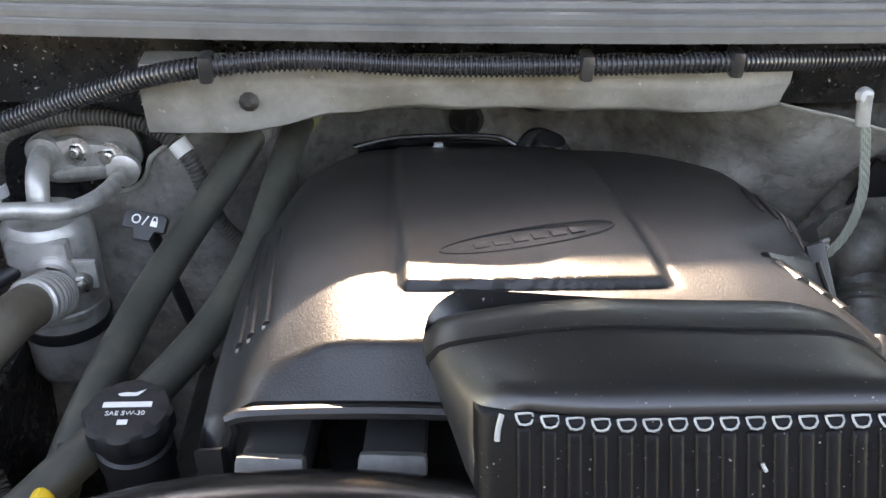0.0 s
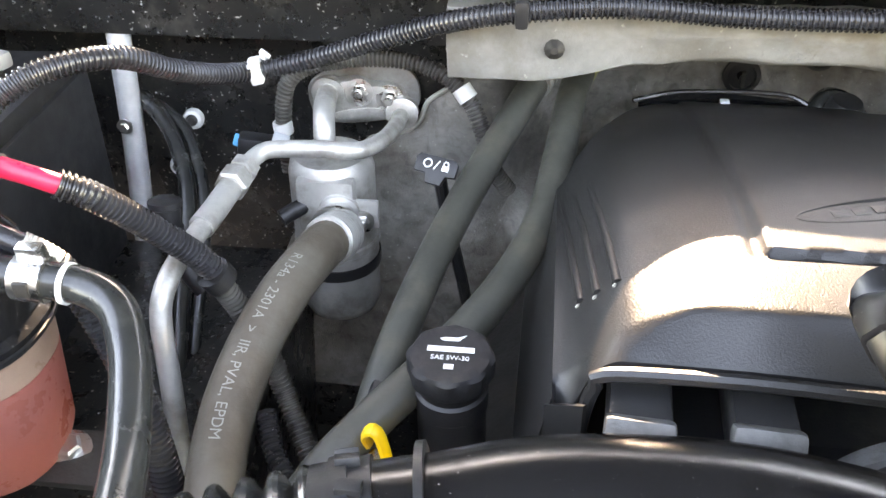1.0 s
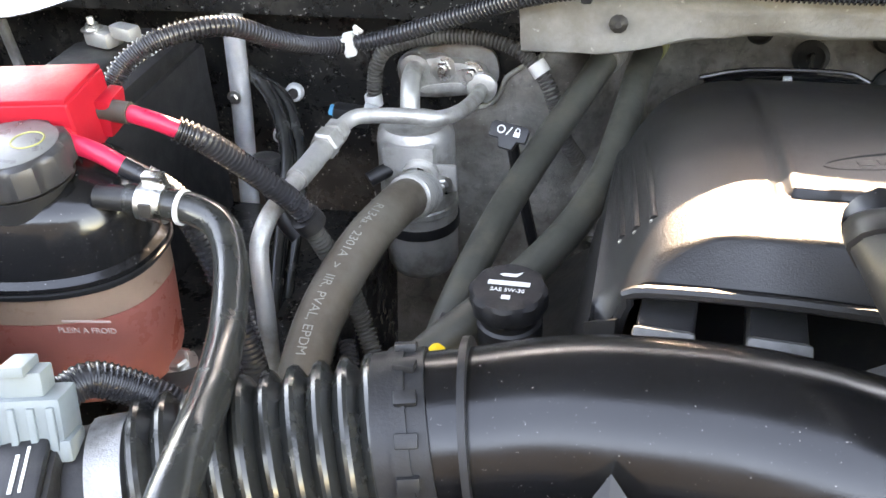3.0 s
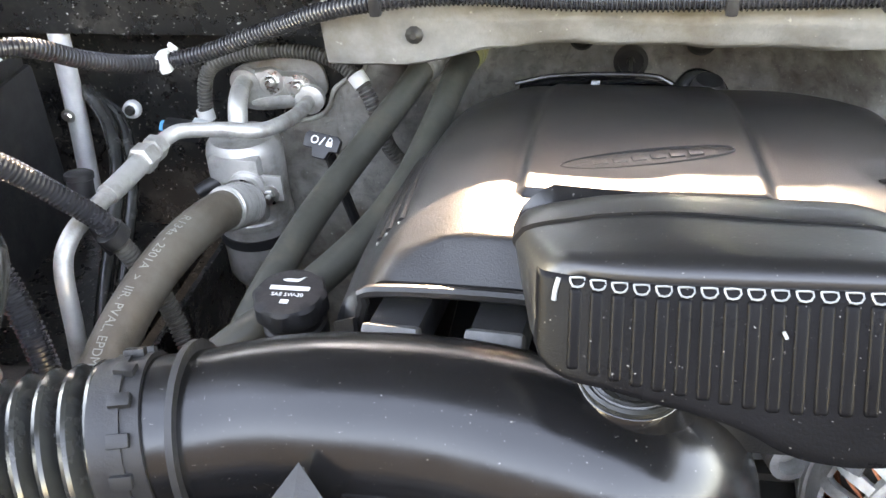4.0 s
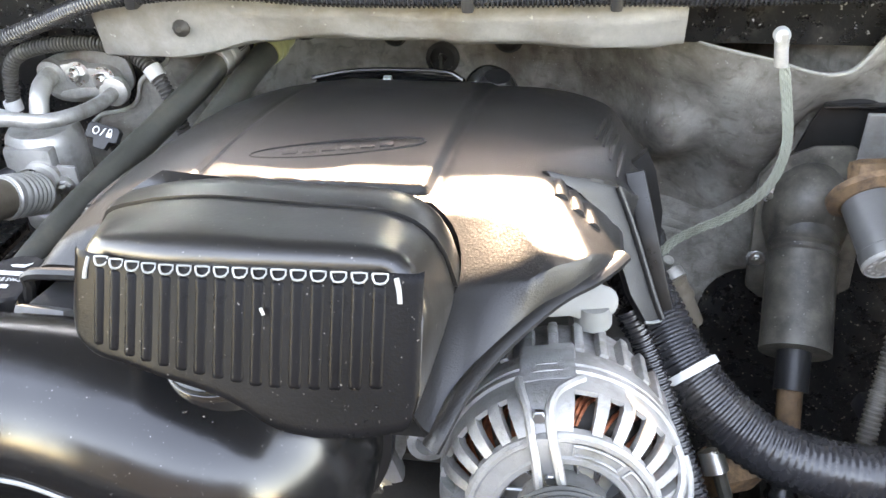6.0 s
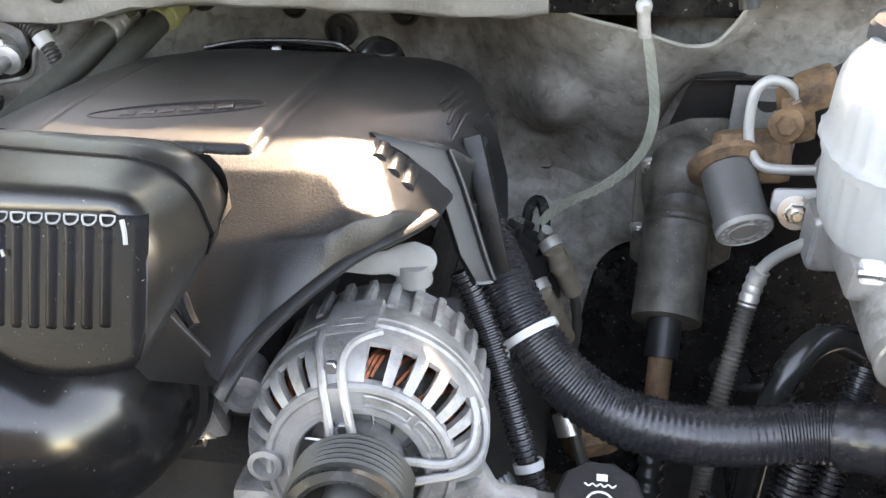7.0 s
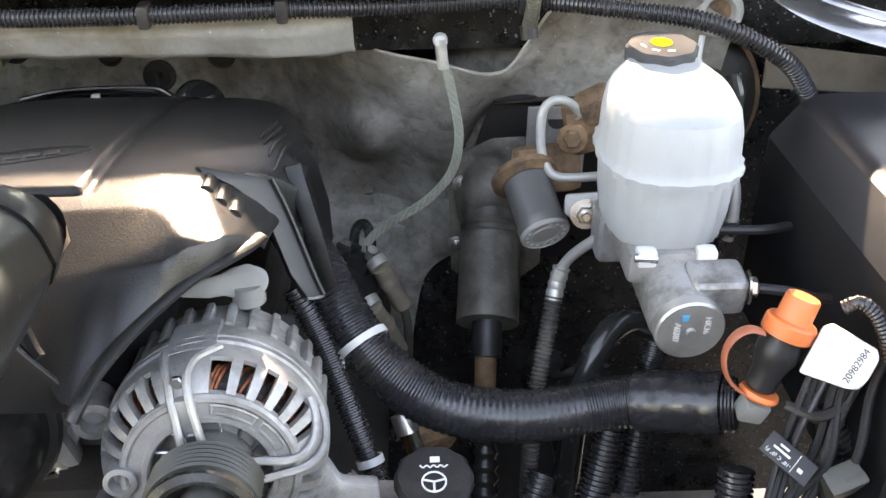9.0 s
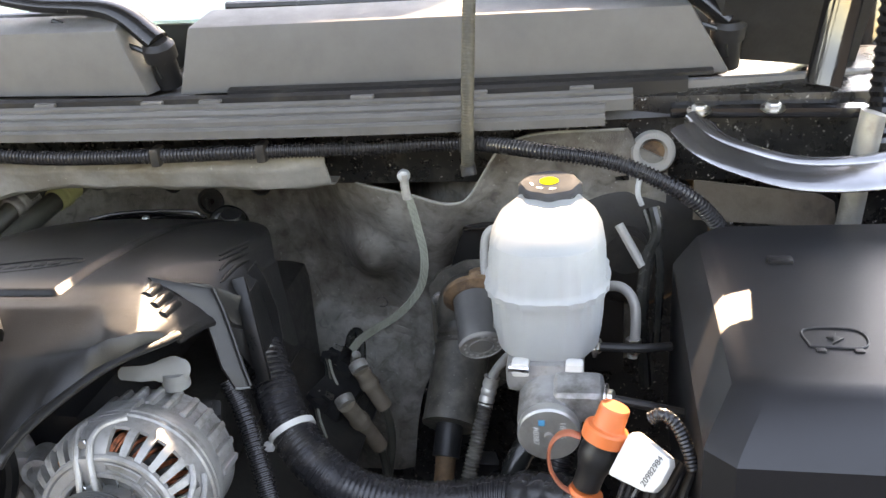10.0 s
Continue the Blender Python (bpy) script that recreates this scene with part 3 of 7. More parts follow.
for side, nm in ((-1, "wing_passenger"), (1, "wing_driver")):
    w = thing(nm, (side * 0.93, 0.3, 0.5), "glossy black painted front wing and inner panel", "wing", kind="structure")
    part("inner_panel", sheet(lambda u, v: (side * (0.945 + 0.05 * (1 - v)), -0.35 + 1.35 * u, 0.45 + 0.83 * v), 16, 8, (side * 0.006, 0, 0)), M_INNERWING, w)
    part("wing_top", sheet(lambda u, v: (side * (0.945 + 0.1 * v), -0.4 + 1.5 * u, 1.275 + 0.03 * math.sin(v * 1.6) + 0.03 * u), 20, 8, (0, 0, -0.004)), M_PAINT, w)
    part("outer_panel", sheet(lambda u, v: (side * (1.043 + 0.02 * math.sin(3 * v)), -0.4 + 1.5 * u, 0.5 + 0.8 * v), 12, 8, (side * -0.004, 0, 0)), M_PAINT, w)
front = thing("radiator_support", (0, -0.14, 0.4), "black radiator support panel across the nose", "radiator support", kind="structure")
part("crossbar", box((1.7, 0.1, 0.06), (0, -0.1, 1.04), 0.01), M_BLACK, front)
# unseen cover added over the nose, a dark surface for the parts to reflect
part("top_cover", box((1.6, 0.5, 0.02), pose(0, -0.24, 1.085, 3, 0, 0), 0.008), M_MATTE, front, "matt black radiator cover, added out of view")
part("grille", box((1.6, 0.06, 0.6), (0, -0.5, 0.76), 0.02), M_MATTE, front)
part("shroud", box((1.5, 0.05, 0.62), (0, 0.0, 0.72), 0.01), M_BLACK, front)
under = thing("engine_undertray", (0.0, 0.45, 0.5), "oily dark crossmember and undertray below the engine", "undertray", kind="structure")
part("tray", box((1.62, 1.15, 0.02), (0.0, 0.42, 0.52), 0.004), M_DARK, under)
part("crossmember", box((1.5, 0.12, 0.1), (0, 0.35, 0.6), 0.02), M_DARK, under)
for side in (-1, 1):
    part("frame_rail", box((0.09, 1.6, 0.14), (side * 0.45, 0.3, 0.62), 0.02), M_DARK, under)

# added out of view: a dark block that keeps low sky out of reflections
backdrop = thing("unseen_backdrop", (0, -8.0, 0), "unseen dark block added ahead of the truck to darken reflections", "garage", kind="structure")
part("wall", box((11.0, 5.0, 3.7), (-0.4, -8.6, 1.85), 0.02), M_BACKDROP, backdrop)
part("roof", box((11.6, 5.8, 0.16), pose(-0.4, -8.7, 3.86, 4, 0, 0), 0.03), M_BACKDROP, backdrop)
part("backdrop_panel", box((2.6, 0.06, 2.2), (-2.2, -6.08, 1.1), 0.01), M_BACKDROP, backdrop)
part("backdrop_edge", box((11.6, 0.04, 0.2), (-0.4, -5.8, 4.02), 0.01), M_BACKDROP, backdrop)

# raised hood: hinged at the cowl, a slot of sun comes through behind it
hood = thing("hood", (0, 0.86, 1.47), "raised black hood seen only by its shade", "hood", kind="structure")
HOOD_Y, HOOD_Z, HOOD_UP, HOOD_RUN = 0.878, 1.5, radians(56), 1.48


def hood_point(u, v):
    x = -0.86 + 1.72 * u
    run = HOOD_RUN * v
    return (x, HOOD_Y - run * math.cos(HOOD_UP) + bow(x), HOOD_Z + run * math.sin(HOOD_UP) - 0.05 * (2 * u - 1) ** 4 - 0.12 * smoothstep(0.672, 0.69, abs(x)) * (1 - v))


part("panel", sheet(hood_point, 96, 12, (0, 0.012, 0.01)), M_HOOD, hood)
for side in (-1, 1):
    part("skirt", sheet(lambda u, v: (side * 0.86, HOOD_Y - HOOD_RUN * u * math.cos(HOOD_UP) - 0.05 * v, HOOD_Z + HOOD_RUN * u * math.sin(HOOD_UP) - 0.07 * v), 12, 2, (side * 0.004, 0, 0)), M_HOOD, hood)

# ---- engine: block, cover, intake ----
engine = thing("engine_block", (0.02, 0.6, 0.6), "oily dark engine block and heads under the cover", "engine")
part("block", box((0.36, 0.5, 0.5), (0.0, 0.68, 0.86), 0.03), M_DARK, engine)
part("cylinder_head", box((0.13, 0.4, 0.12), pose(-0.2, 0.64, 0.94, 0, -35, 0), 0.015), M_DARK, engine)
part("cylinder_head", box((0.13, 0.4, 0.12), pose(0.2, 0.64, 0.94, 0, 35, 0), 0.015), M_DARK, engine)
part("front_cover", box((0.3, 0.06, 0.4), (0.02, 0.42, 0.9), 0.02), M_DARK, engine)
part("intake_manifold", box((0.24, 0.42, 0.1), (-0.01, 0.67, 1.12), 0.03), M_BLACK, engine)

cover = thing("engine_cover", (0.02, 0.6, 1.1), "textured black plastic engine cover with a raised centre panel", "engine cover")


def cover_front(x):
    return eased([(-0.2, 0.45), (-0.12, 0.4425), (0.0, 0.431), (0.08, 0.385), (0.108, 0.357), (0.12, 0.38), (0.137, 0.405), (0.16, 0.43), (0.185, 0.45), (0.205, 0.483), (0.23, 0.53)], x)


def lip_height(x):
    return eased([(-0.2, 1.17), (-0.178, 1.2), (-0.168, 1.2255), (-0.155, 1.234), (-0.06, 1.2384), (0.05, 1.2365), (0.09, 1.213), (0.11, 1.203), (0.118, 1.209), (0.13, 1.2195), (0.15, 1.231), (0.165, 1.2385), (0.185, 1.2455), (0.205, 1.2415), (0.23, 1.228)], x)


def cover_back(x):
    return eased([(-0.215, 0.74), (-0.16, 0.80), (-0.115, 0.89), (-0.05, 0.905), (0.05, 0.9), (0.1, 0.87), (0.17, 0.80), (0.235, 0.66)], x)


def step_line(x):
    return 0.4585 + 0.12 * max(0.0, -0.085 - x)


def cover_top(x, y):
    """Height of the cover's skin before its edges roll down."""
    z = eased([(0.36, 1.252), (0.43, 1.258), (0.5, 1.262), (0.56, 1.258), (0.66, 1.243), (0.75, 1.224), (0.92, 1.165)], y)
    z += 0.004 * smoothstep(0.05, 0.2, x)
    z -= 0.03 * smoothstep(-0.08, -0.2, x) ** 1.3 + 0.012 * smoothstep(0.12, 0.24, x)
    # raised centre panel
    s = smoothstep(-0.0865, -0.073, x) * (1 - smoothstep(0.078, 0.0905, x)) * smoothstep(0.506, 0.5155, y)
    z += (0.0042 * s - 0.0105 * s * (1 - s)) * (1 - 0.4 * smoothstep(0.7, 0.9, y))
    # small step across the front above the sloping face
    t = smoothstep(-0.136, -0.118, x) * (1 - smoothstep(0.05, 0.08, x))
    z -= 0.0026 * t * (1 - smoothstep(step_line(x), step_line(x) + 0.0035, y))
    # the corner falls away to the right of a crease; behind the plate of the leg the top dips to meet it
    fall = min(0.06, max(0.0, (x - 0.152) * 0.94 + (y - 0.559) * 0.347 + 0.002))
    along, off = (x - 0.157) * 0.778 + (y - 0.545) * 0.629, (x - 0.157) * 0.629 - (y - 0.545) * 0.778
    front = smoothstep(0, 0.003, off)
    z -= (0.5 * fall + 3.6 * fall ** 2) * front
    z -= 0.2 * min(0.06, max(0.0, along)) * smoothstep(-0.04, 0.0, off) * (1 - front)
    z -= 0.028 * smoothstep(-0.145, -0.19, x) ** 1.5 + 0.016 * smoothstep(0.19, 0.222, x) ** 1.6
    return z


def facets(x, y, z, y0, low):
    """Two creased facets between the top and the arch over the alternator."""
    c1 = eased([(0.04, 0.487), (0.132, 0.487), (0.142, 0.481), (0.172, 0.441), (0.21, 0.44)], x)
    c2, z2 = 0.432, eased([(0.05, 1.241), (0.09, 1.2445), (0.124, 1.249), (0.154, 1.2535), (0.172, 1.256), (0.21, 1.256)], x)
    roll = z + (low - z) * max(0.0, 1 - (y - y0) / (0.016 - 0.01 * smoothstep(0.145, 0.17, x))) ** 1.4
    if y >= c1 or y0 > 0.445:
        return roll
    if y >= c2:
        flat = cover_top(x, c1) + (z2 - cover_top(x, c1)) * (c1 - y) / (c1 - c2)
    else:
        flat = low + (z2 - low) * (y - y0) / (c2 - y0)
    return min(flat, roll)


def cover_point(u, v):
    """u across with rolled skirts, v from lip to back."""
    left_skirt, right_skirt = 0.14, 0.86
    rear = smoothstep(0.3, 0.42, v)
    edge = 0.203 + 0.019 * rear
    if u < left_skirt:
        x, drop = -0.19, 1 - u / left_skirt
    elif u > right_skirt:
        x, drop = edge, (u - right_skirt) / (1 - right_skirt)
    else:
        x, drop = -0.19 + (edge + 0.19) * (u - left_skirt) / (right_skirt - left_skirt), 0.0
    y0, y1 = cover_front(x), cover_back(x)
    y = y0 + (y1 - y0) * v
    z = cover_top(x, y)
    narrow = smoothstep(0.55, 1.0, v)
    if u < left_skirt:
        z -= 0.115 * drop
        x -= 0.022 * drop
    elif u > right_skirt:
        z -= drop * (0.006 + (0.054 + 0.04 * narrow) * rear)
        x += 0.002 + drop * (0.003 + 0.007 * rear)
        y += 0.004 * drop * (1 - rear)
    # front: a sloping face on the left, two facets on the right above the alternator
    if left_skirt <= u <= right_skirt:
        low = min(z, lip_height(x))
        bent = z + (low - z) * (1 - min(1.0, v / 0.055)) ** 1.7
        ramp = z + (low - z) * max(0.0, (step_line(x) - y) / (step_line(x) - y0)) ** 1.05
        left = bent + (ramp - bent) * smoothstep(-0.15, -0.125, x)
        z = left + (facets(x, y, z, y0, low) - left) * smoothstep(0.03, 0.065, x)
    return (x, y, z)


part("shell", sheet(cover_point, 230, 170, (0, 0, -0.0035)), M_COVER, cover, smooth=40)
for x, y in ((-0.1748, 0.516), (-0.1659, 0.5088), (-0.1558, 0.5055)):
    line = [(x - 0.06 * q, y + q, cover_top(x - 0.06 * q, y + q) - 0.0012 - 0.012 * q) for q in (0, 0.03, 0.06, 0.1, 0.14, 0.17)]
    part("shoulder_rib", tube(line, 0.0032, 12, 0.006), M_COVER, cover, smooth=70)
    # small pale tip at the front of each rib
    part("rib_tip", tube([(x - 0.0026, y - 0.0012, cover_top(x - 0.0026, y - 0.0012)), (x - 0.0012, y - 0.0018, cover_top(x - 0.0012, y - 0.0018) + 0.0002)], 0.0012, 6, 0.002), M_GREYINK, cover, "pale rib tip")
# rolled lip along the front arch
lip_pts = [(-0.175, 0.442, 1.144), (-0.174, 0.44, 1.184), (-0.172, 0.4395, 1.206), (-0.168, 0.4385, 1.2225), (-0.158, 0.4375, 1.232), (-0.06, 0.4305, 1.237), (0.05, 0.4155, 1.2355), (0.085, 0.385, 1.217)]
part("front_lip", tube(lip_pts, 0.0042, 8, 0.006), M_COVER, cover, "rounded front edge")
part("lip_flange", sheet(lambda u, v: (-0.174 - 0.02 * v, 0.43 + 0.02 * v, 1.1 + 0.115 * u - 0.02 * v), 10, 3, (0.002, 0.002, 0)), M_COVER, cover)
arch_pts = [(0.108, 0.353, 1.196), (0.113, 0.36, 1.2045), (0.121, 0.379, 1.2135), (0.137, 0.405, 1.223), (0.16, 0.43, 1.2345), (0.1745, 0.444, 1.239), (0.187, 0.4525, 1.242), (0.1985, 0.471, 1.24), (0.206, 0.486, 1.239)]
part("arch_lip", tube(arch_pts, 0.0062, 10, 0.004, flat=0.6), M_COVER, cover, "flanged edge over the alternator")
part("nose_panel", prism([(0, 0), (0.085, 0.0), (0.08, 0.02), (0.06, 0.045), (0.0, 0.05)], 0.004, axis((0.02, 0.37, 1.19), (0, -1, 0.1)), 0.001), M_COVER, cover)
# right leg of the cover beside the harness: a flat bent plate with a scalloped inner edge
LEG_N = Vector((-0.608, 0.610, -0.508))
legb = bmesh.new()
leg_outer = [(0.1546, 0.5475, 1.2635), (0.2029, 0.5732, 1.239), (0.211, 0.5678, 1.2213), (0.2195, 0.5594, 1.201), (0.2327, 0.5447, 1.1676), (0.2392, 0.5385, 1.1535)]
leg_inner = [(0.1585, 0.5462, 1.259), (0.1690, 0.5495, 1.2515), (0.1775, 0.5515, 1.245), (0.1972, 0.5556, 1.2235), (0.2162, 0.5349, 1.1756), (0.2285, 0.5302, 1.1555)]
lo = [legb.verts.new(p) for p in leg_outer]
li = [legb.verts.new(p) for p in leg_inner]
for k in range(5):
    legb.faces.new((lo[k], lo[k + 1], li[k + 1], li[k]))
ext = bmesh.ops.extrude_face_region(legb, geom=legb.faces[:])
bmesh.ops.translate(legb, vec=LEG_N * 0.006, verts=[v for v in ext["geom"] if isinstance(v, bmesh.types.BMVert)])
bmesh.ops.recalc_face_normals(legb, faces=legb.faces)
bmesh.ops.bevel(legb, geom=[e for e in legb.edges if e.calc_face_angle(0) > 0.7], offset=0.0012, segments=2, profile=0.6, affect="EDGES")
part("leg", legb, M_COVER, cover, "downward leg with a flat face", smooth=30)
part("leg_edge", tube([Vector(p) - LEG_N * 0.001 for p in leg_outer[1:]], 0.0021, 8, 0.005), M_COVER, cover, "raised edge")
part("leg_tip", tube([(0.2275, 0.5298, 1.156), (0.2335, 0.534, 1.1535), (0.2392, 0.5382, 1.1528)], 0.0012, 6, 0.003), M_PALEMARK, cover, "pale tip")
skirt = bmesh.new()
sv = [skirt.verts.new(p) for p in ((0.208, 0.630, 1.221), (0.225, 0.630, 1.239), (0.232, 0.630, 1.223), (0.240, 0.630, 1.188), (0.241, 0.630, 1.151), (0.234, 0.630, 1.126), (0.229, 0.630, 1.142), (0.213, 0.630, 1.194))]
skirt.faces.new(sv)
ext = bmesh.ops.extrude_face_region(skirt, geom=skirt.faces[:])
bmesh.ops.translate(skirt, vec=(-0.001, 0.006, 0), verts=[v for v in ext["geom"] if isinstance(v, bmesh.types.BMVert)])
bmesh.ops.recalc_face_normals(skirt, faces=skirt.faces)
part("rear_skirt", skirt, M_COVER, cover, "side skirt behind the slot", smooth=20)
# a solid black strip paints the darkness of the open slot
part("slot_shade_strip", box((0.006, 0.014, 0.105), axis((0.229, 0.585, 1.188), (0.26, -0.4, -0.88), (1, 0, 0)), 0.002), M_INNERWING, cover, "black strip standing in for the shaded slot behind the leg")
for (x0, y0), (x1, y1) in (((0.1625, 0.5475), (0.1655, 0.517)), ((0.1725, 0.544), (0.1765, 0.506)), ((0.1825, 0.538), (0.1865, 0.499))):
    rib_line = [(x0 + (x1 - x0) * q, y0 + (y1 - y0) * q, cover_top(x0 + (x1 - x0) * q, y0 + (y1 - y0) * q) - 0.0034) for q in (0, 0.25, 0.5, 0.75, 1.0)]
    part("corner_rib", tube(rib_line, 0.0056, 16, 0.002, lambda i, s: min(1.0, 0.55 + 8 * s)), M_COVER, cover, smooth=70)
for k in range(4):
    x0, y0 = 0.187 + 0.0052 * k, 0.634 - 0.014 * k
    line = [(x0 + 0.006 * q, y0 + 0.06 * q, cover_top(x0 + 0.006 * q, y0 + 0.06 * q) + 0.0006) for q in (0, 0.3, 0.6, 1.0)]
    part("shoulder_rib", tube(line, 0.0024, 8, 0.006, lambda i, s: 0.4 + 0.6 * math.sin(math.pi * min(1, max(0, s))) ** 0.5), M_COVER, cover)
# rear edge bracket and hose stub behind the cover
part("rear_flange", sheet(lambda u, v: (-0.115 + 0.16 * u, 0.885 + 0.03 * v + 0.006 * math.sin(3.1 * u), 1.168 + 0.004 * v + 0.003 * math.sin(3.1 * u)), 20, 4, (0, 0, -0.003)), M_GLOSS, cover, "glossy rear flange")
part("rear_flange", tube([(-0.12, 0.905, 1.172), (-0.07, 0.918, 1.177), (0.02, 0.921, 1.177), (0.045, 0.912, 1.171)], 0.0026, 8, 0.008), M_GLOSS, cover)
part("rear_tab", box((0.009, 0.007, 0.006), (-0.035, 0.9, 1.1755), 0.0015), M_LIGHTGREY, cover)
# emblem: an oval outline with plain raised bars on the centre panel
emblem_m = axis((0.0065, 0.571, cover_top(0.0065, 0.571) + 0.0002), (0, 0.07, 1), (0, 1, 0)) @ pose(0, 0, 0, 0, 0, 19)
oval = [(0.0625 * math.cos(radians(a)), 0.0128 * math.sin(radians(a)), 0) for a in range(0, 361, 8)]
part("emblem_ring", tube([emblem_m @ Vector((-p[0], p[1], p[2])) for p in oval], 0.0009, 6, 0.003), M_COVER, cover, "raised oval outline")
for k in range(6):
    part("emblem_bar", prism([(-0.0058, -0.0042), (0.0046, -0.0042), (0.0058, 0.0042), (-0.0046, 0.0042)], 0.0013, emblem_m @ pose(-0.0345 + 0.0138 * k, 0, -0.0006, 0, 0, 0), 0.0005), M_COVER, cover)

# runner ends get a paler colour where light catches the dark plastic
runner_base = thing("intake_runner_tabs", (-0.1, 0.45, 1.15), "dark intake runners under the cover, their lit ends coloured pale", "intake runner")
for x in (-0.146, -0.083):
    part("runner", box((0.034, 0.11, 0.03), pose(x + 0.004, 0.47, 1.2, -6, 0, -4), 0.006), M_BLACK, runner_base)
    part("lit_end", box((0.036, 0.016, 0.02), pose(x, 0.413, 1.213, -35, 0, -4), 0.004), M_RUNNER_LIT, runner_base, "end coloured pale grey for the light on it")

# ---- intake: resonator box, duct, bellows, sensor, filter housing ----
resonator = thing("intake_resonator", (0.03, 0.35, 1.24), "glossy black plastic intake resonator box with a ribbed front", "intake resonator")


def box_top(x):
    return 1.3285 + 0.11 * (x + 0.033)


def box_bow(x):
    return -0.12 * (x - 0.03) + 2.5 * max(0.0, 0.01 - x) ** 2


def face_y(x, z):
    """The sloping ribbed front, nearer at its foot and set askew."""
    return 0.3125 + box_bow(x) + 0.55 * (z - box_top(x))


def seam_top(x):
    """Crown of the box along its parting seam."""
    return eased([(-0.067, 1.309), (-0.062, 1.3165), (-0.052, 1.3225), (-0.04, 1.3275), (-0.022, 1.334), (0.01, 1.3398), (0.05, 1.3412), (0.09, 1.3428), (0.103, 1.3405), (0.114, 1.334), (0.122, 1.322), (0.126, 1.308)], x)


FOOT = [(-0.0525, 1.2985), (-0.0495, 1.2925), (-0.044, 1.2885), (-0.034, 1.2868), (-0.02, 1.2878), (0.004, 1.287), (0.028, 1.2852), (0.042, 1.2822), (0.052, 1.2788), (0.063, 1.2772), (0.075, 1.2776), (0.095, 1.2812), (0.11, 1.2858), (0.116, 1.2885), (0.1195, 1.2935), (0.121, 1.301)]


def res_ring(y, skew, x0, x1, lift, crown, low, tilt, left_round=0.11, drop=0.0):
    """One section of the box: skew 1 follows the askew front, crown 1 the seam's crest, drop lowers the crest behind it."""
    n = 40
    tops, lows = [], []
    for i in range(n + 1):
        s = i / n
        x = x0 + (x1 - x0) * s
        e = (1 - min(1, s / left_round)) ** 2.2 + (1 - min(1, (1 - s) / 0.1)) ** 2.2
        face = box_top(x) + lift - 0.02 * e
        xs = -0.067 + 0.193 * s
        tops.append((x, face + (seam_top(xs) - face) * crown - drop))
        xf = -0.0525 + 0.1735 * s
        lows.append((x, eased(FOOT, xf) + low))
    return [(x, y + skew * box_bow(x) + tilt * (z - box_top(x)), z) for x, z in tops + lows[::-1]]


def face_z(x, v):
    low = eased(FOOT, x) + 0.0003
    return low + (box_top(x) - 0.001 - low) * v


def face_skin(u, v):
    """The ribbed front, its borders rolling back into the shell."""
    x = -0.052 + 0.1728 * u
    z = face_z(x, v)
    rim = (1 - min(1.0, u / 0.025)) ** 2 + (1 - min(1.0, (1 - u) / 0.025)) ** 2 + 0.8 * (1 - min(1.0, v / 0.07)) ** 2
    return (x, face_y(x, z) - 0.0007 + 0.0022 * min(1.0, rim), z)


front_rings = ((0.3165, 1, -0.041, 0.112, -0.001, 0, 0.006, 0.55), (0.3142, 1, -0.0475, 0.1175, 0.0, 0, 0.003, 0.55), (0.3132, 1, -0.0505, 0.1195, 0.0025, 0, 0.0016, 0.55), (0.3140, 1, -0.0525, 0.1212, 0.005, 0.05, 0.0008, 0.54),
               (0.3185, 1, -0.0545, 0.1225, 0.0072, 0.15, 0.0008, 0.5), (0.325, 0.98, -0.0565, 0.1235, 0.0082, 0.35, 0.002, 0.44, 0.1), (0.338, 0.95, -0.0605, 0.125, 0.0078, 0.65, 0.004, 0.3, 0.1),
               (0.350, 0.92, -0.064, 0.126, 0.0068, 0.9, 0.006, 0.18, 0.1), (0.3605, 0.9, -0.0665, 0.1255, 0.0055, 1, 0.008, 0.12, 0.11, 0.0006))
rear_rings = ((0.3617, 0.9, -0.0682, 0.127, 0.0063, 1, 0.008, 0.12, 0.11, -0.0004), (0.372, 0.9, -0.069, 0.1265, 0.0042, 1, 0.009, 0.08, 0.12, 0.0), (0.382, 0.9, -0.068, 0.125, 0.0005, 1, 0.01, 0.04, 0.13, 0.0018),
              (0.391, 0.9, -0.066, 0.122, -0.005, 1, 0.012, 0.0, 0.14, 0.006), (0.399, 0.9, -0.062, 0.118, -0.012, 1, 0.014, 0.0, 0.15, 0.0115), (0.405, 0.9, -0.057, 0.113, -0.012, 1, 0.016, 0.0, 0.15, 0.019), (0.4085, 0.9, -0.05, 0.106, -0.02, 1, 0.02, 0.0, 0.16, 0.029))
part("ribbed_face", sheet(face_skin, 80, 24, (0, 0.002, 0.001)), M_RIBFACE, resonator, "face below and between the ribs, darkened for its dim reflection", smooth=60)
part("front_shell", loft([res_ring(*k) for k in front_rings]), M_RESHELL, resonator, smooth=50)
part("rear_shell", loft([res_ring(*k) for k in rear_rings]), M_RESHELL, resonator, "rear half with a parting seam", smooth=50)
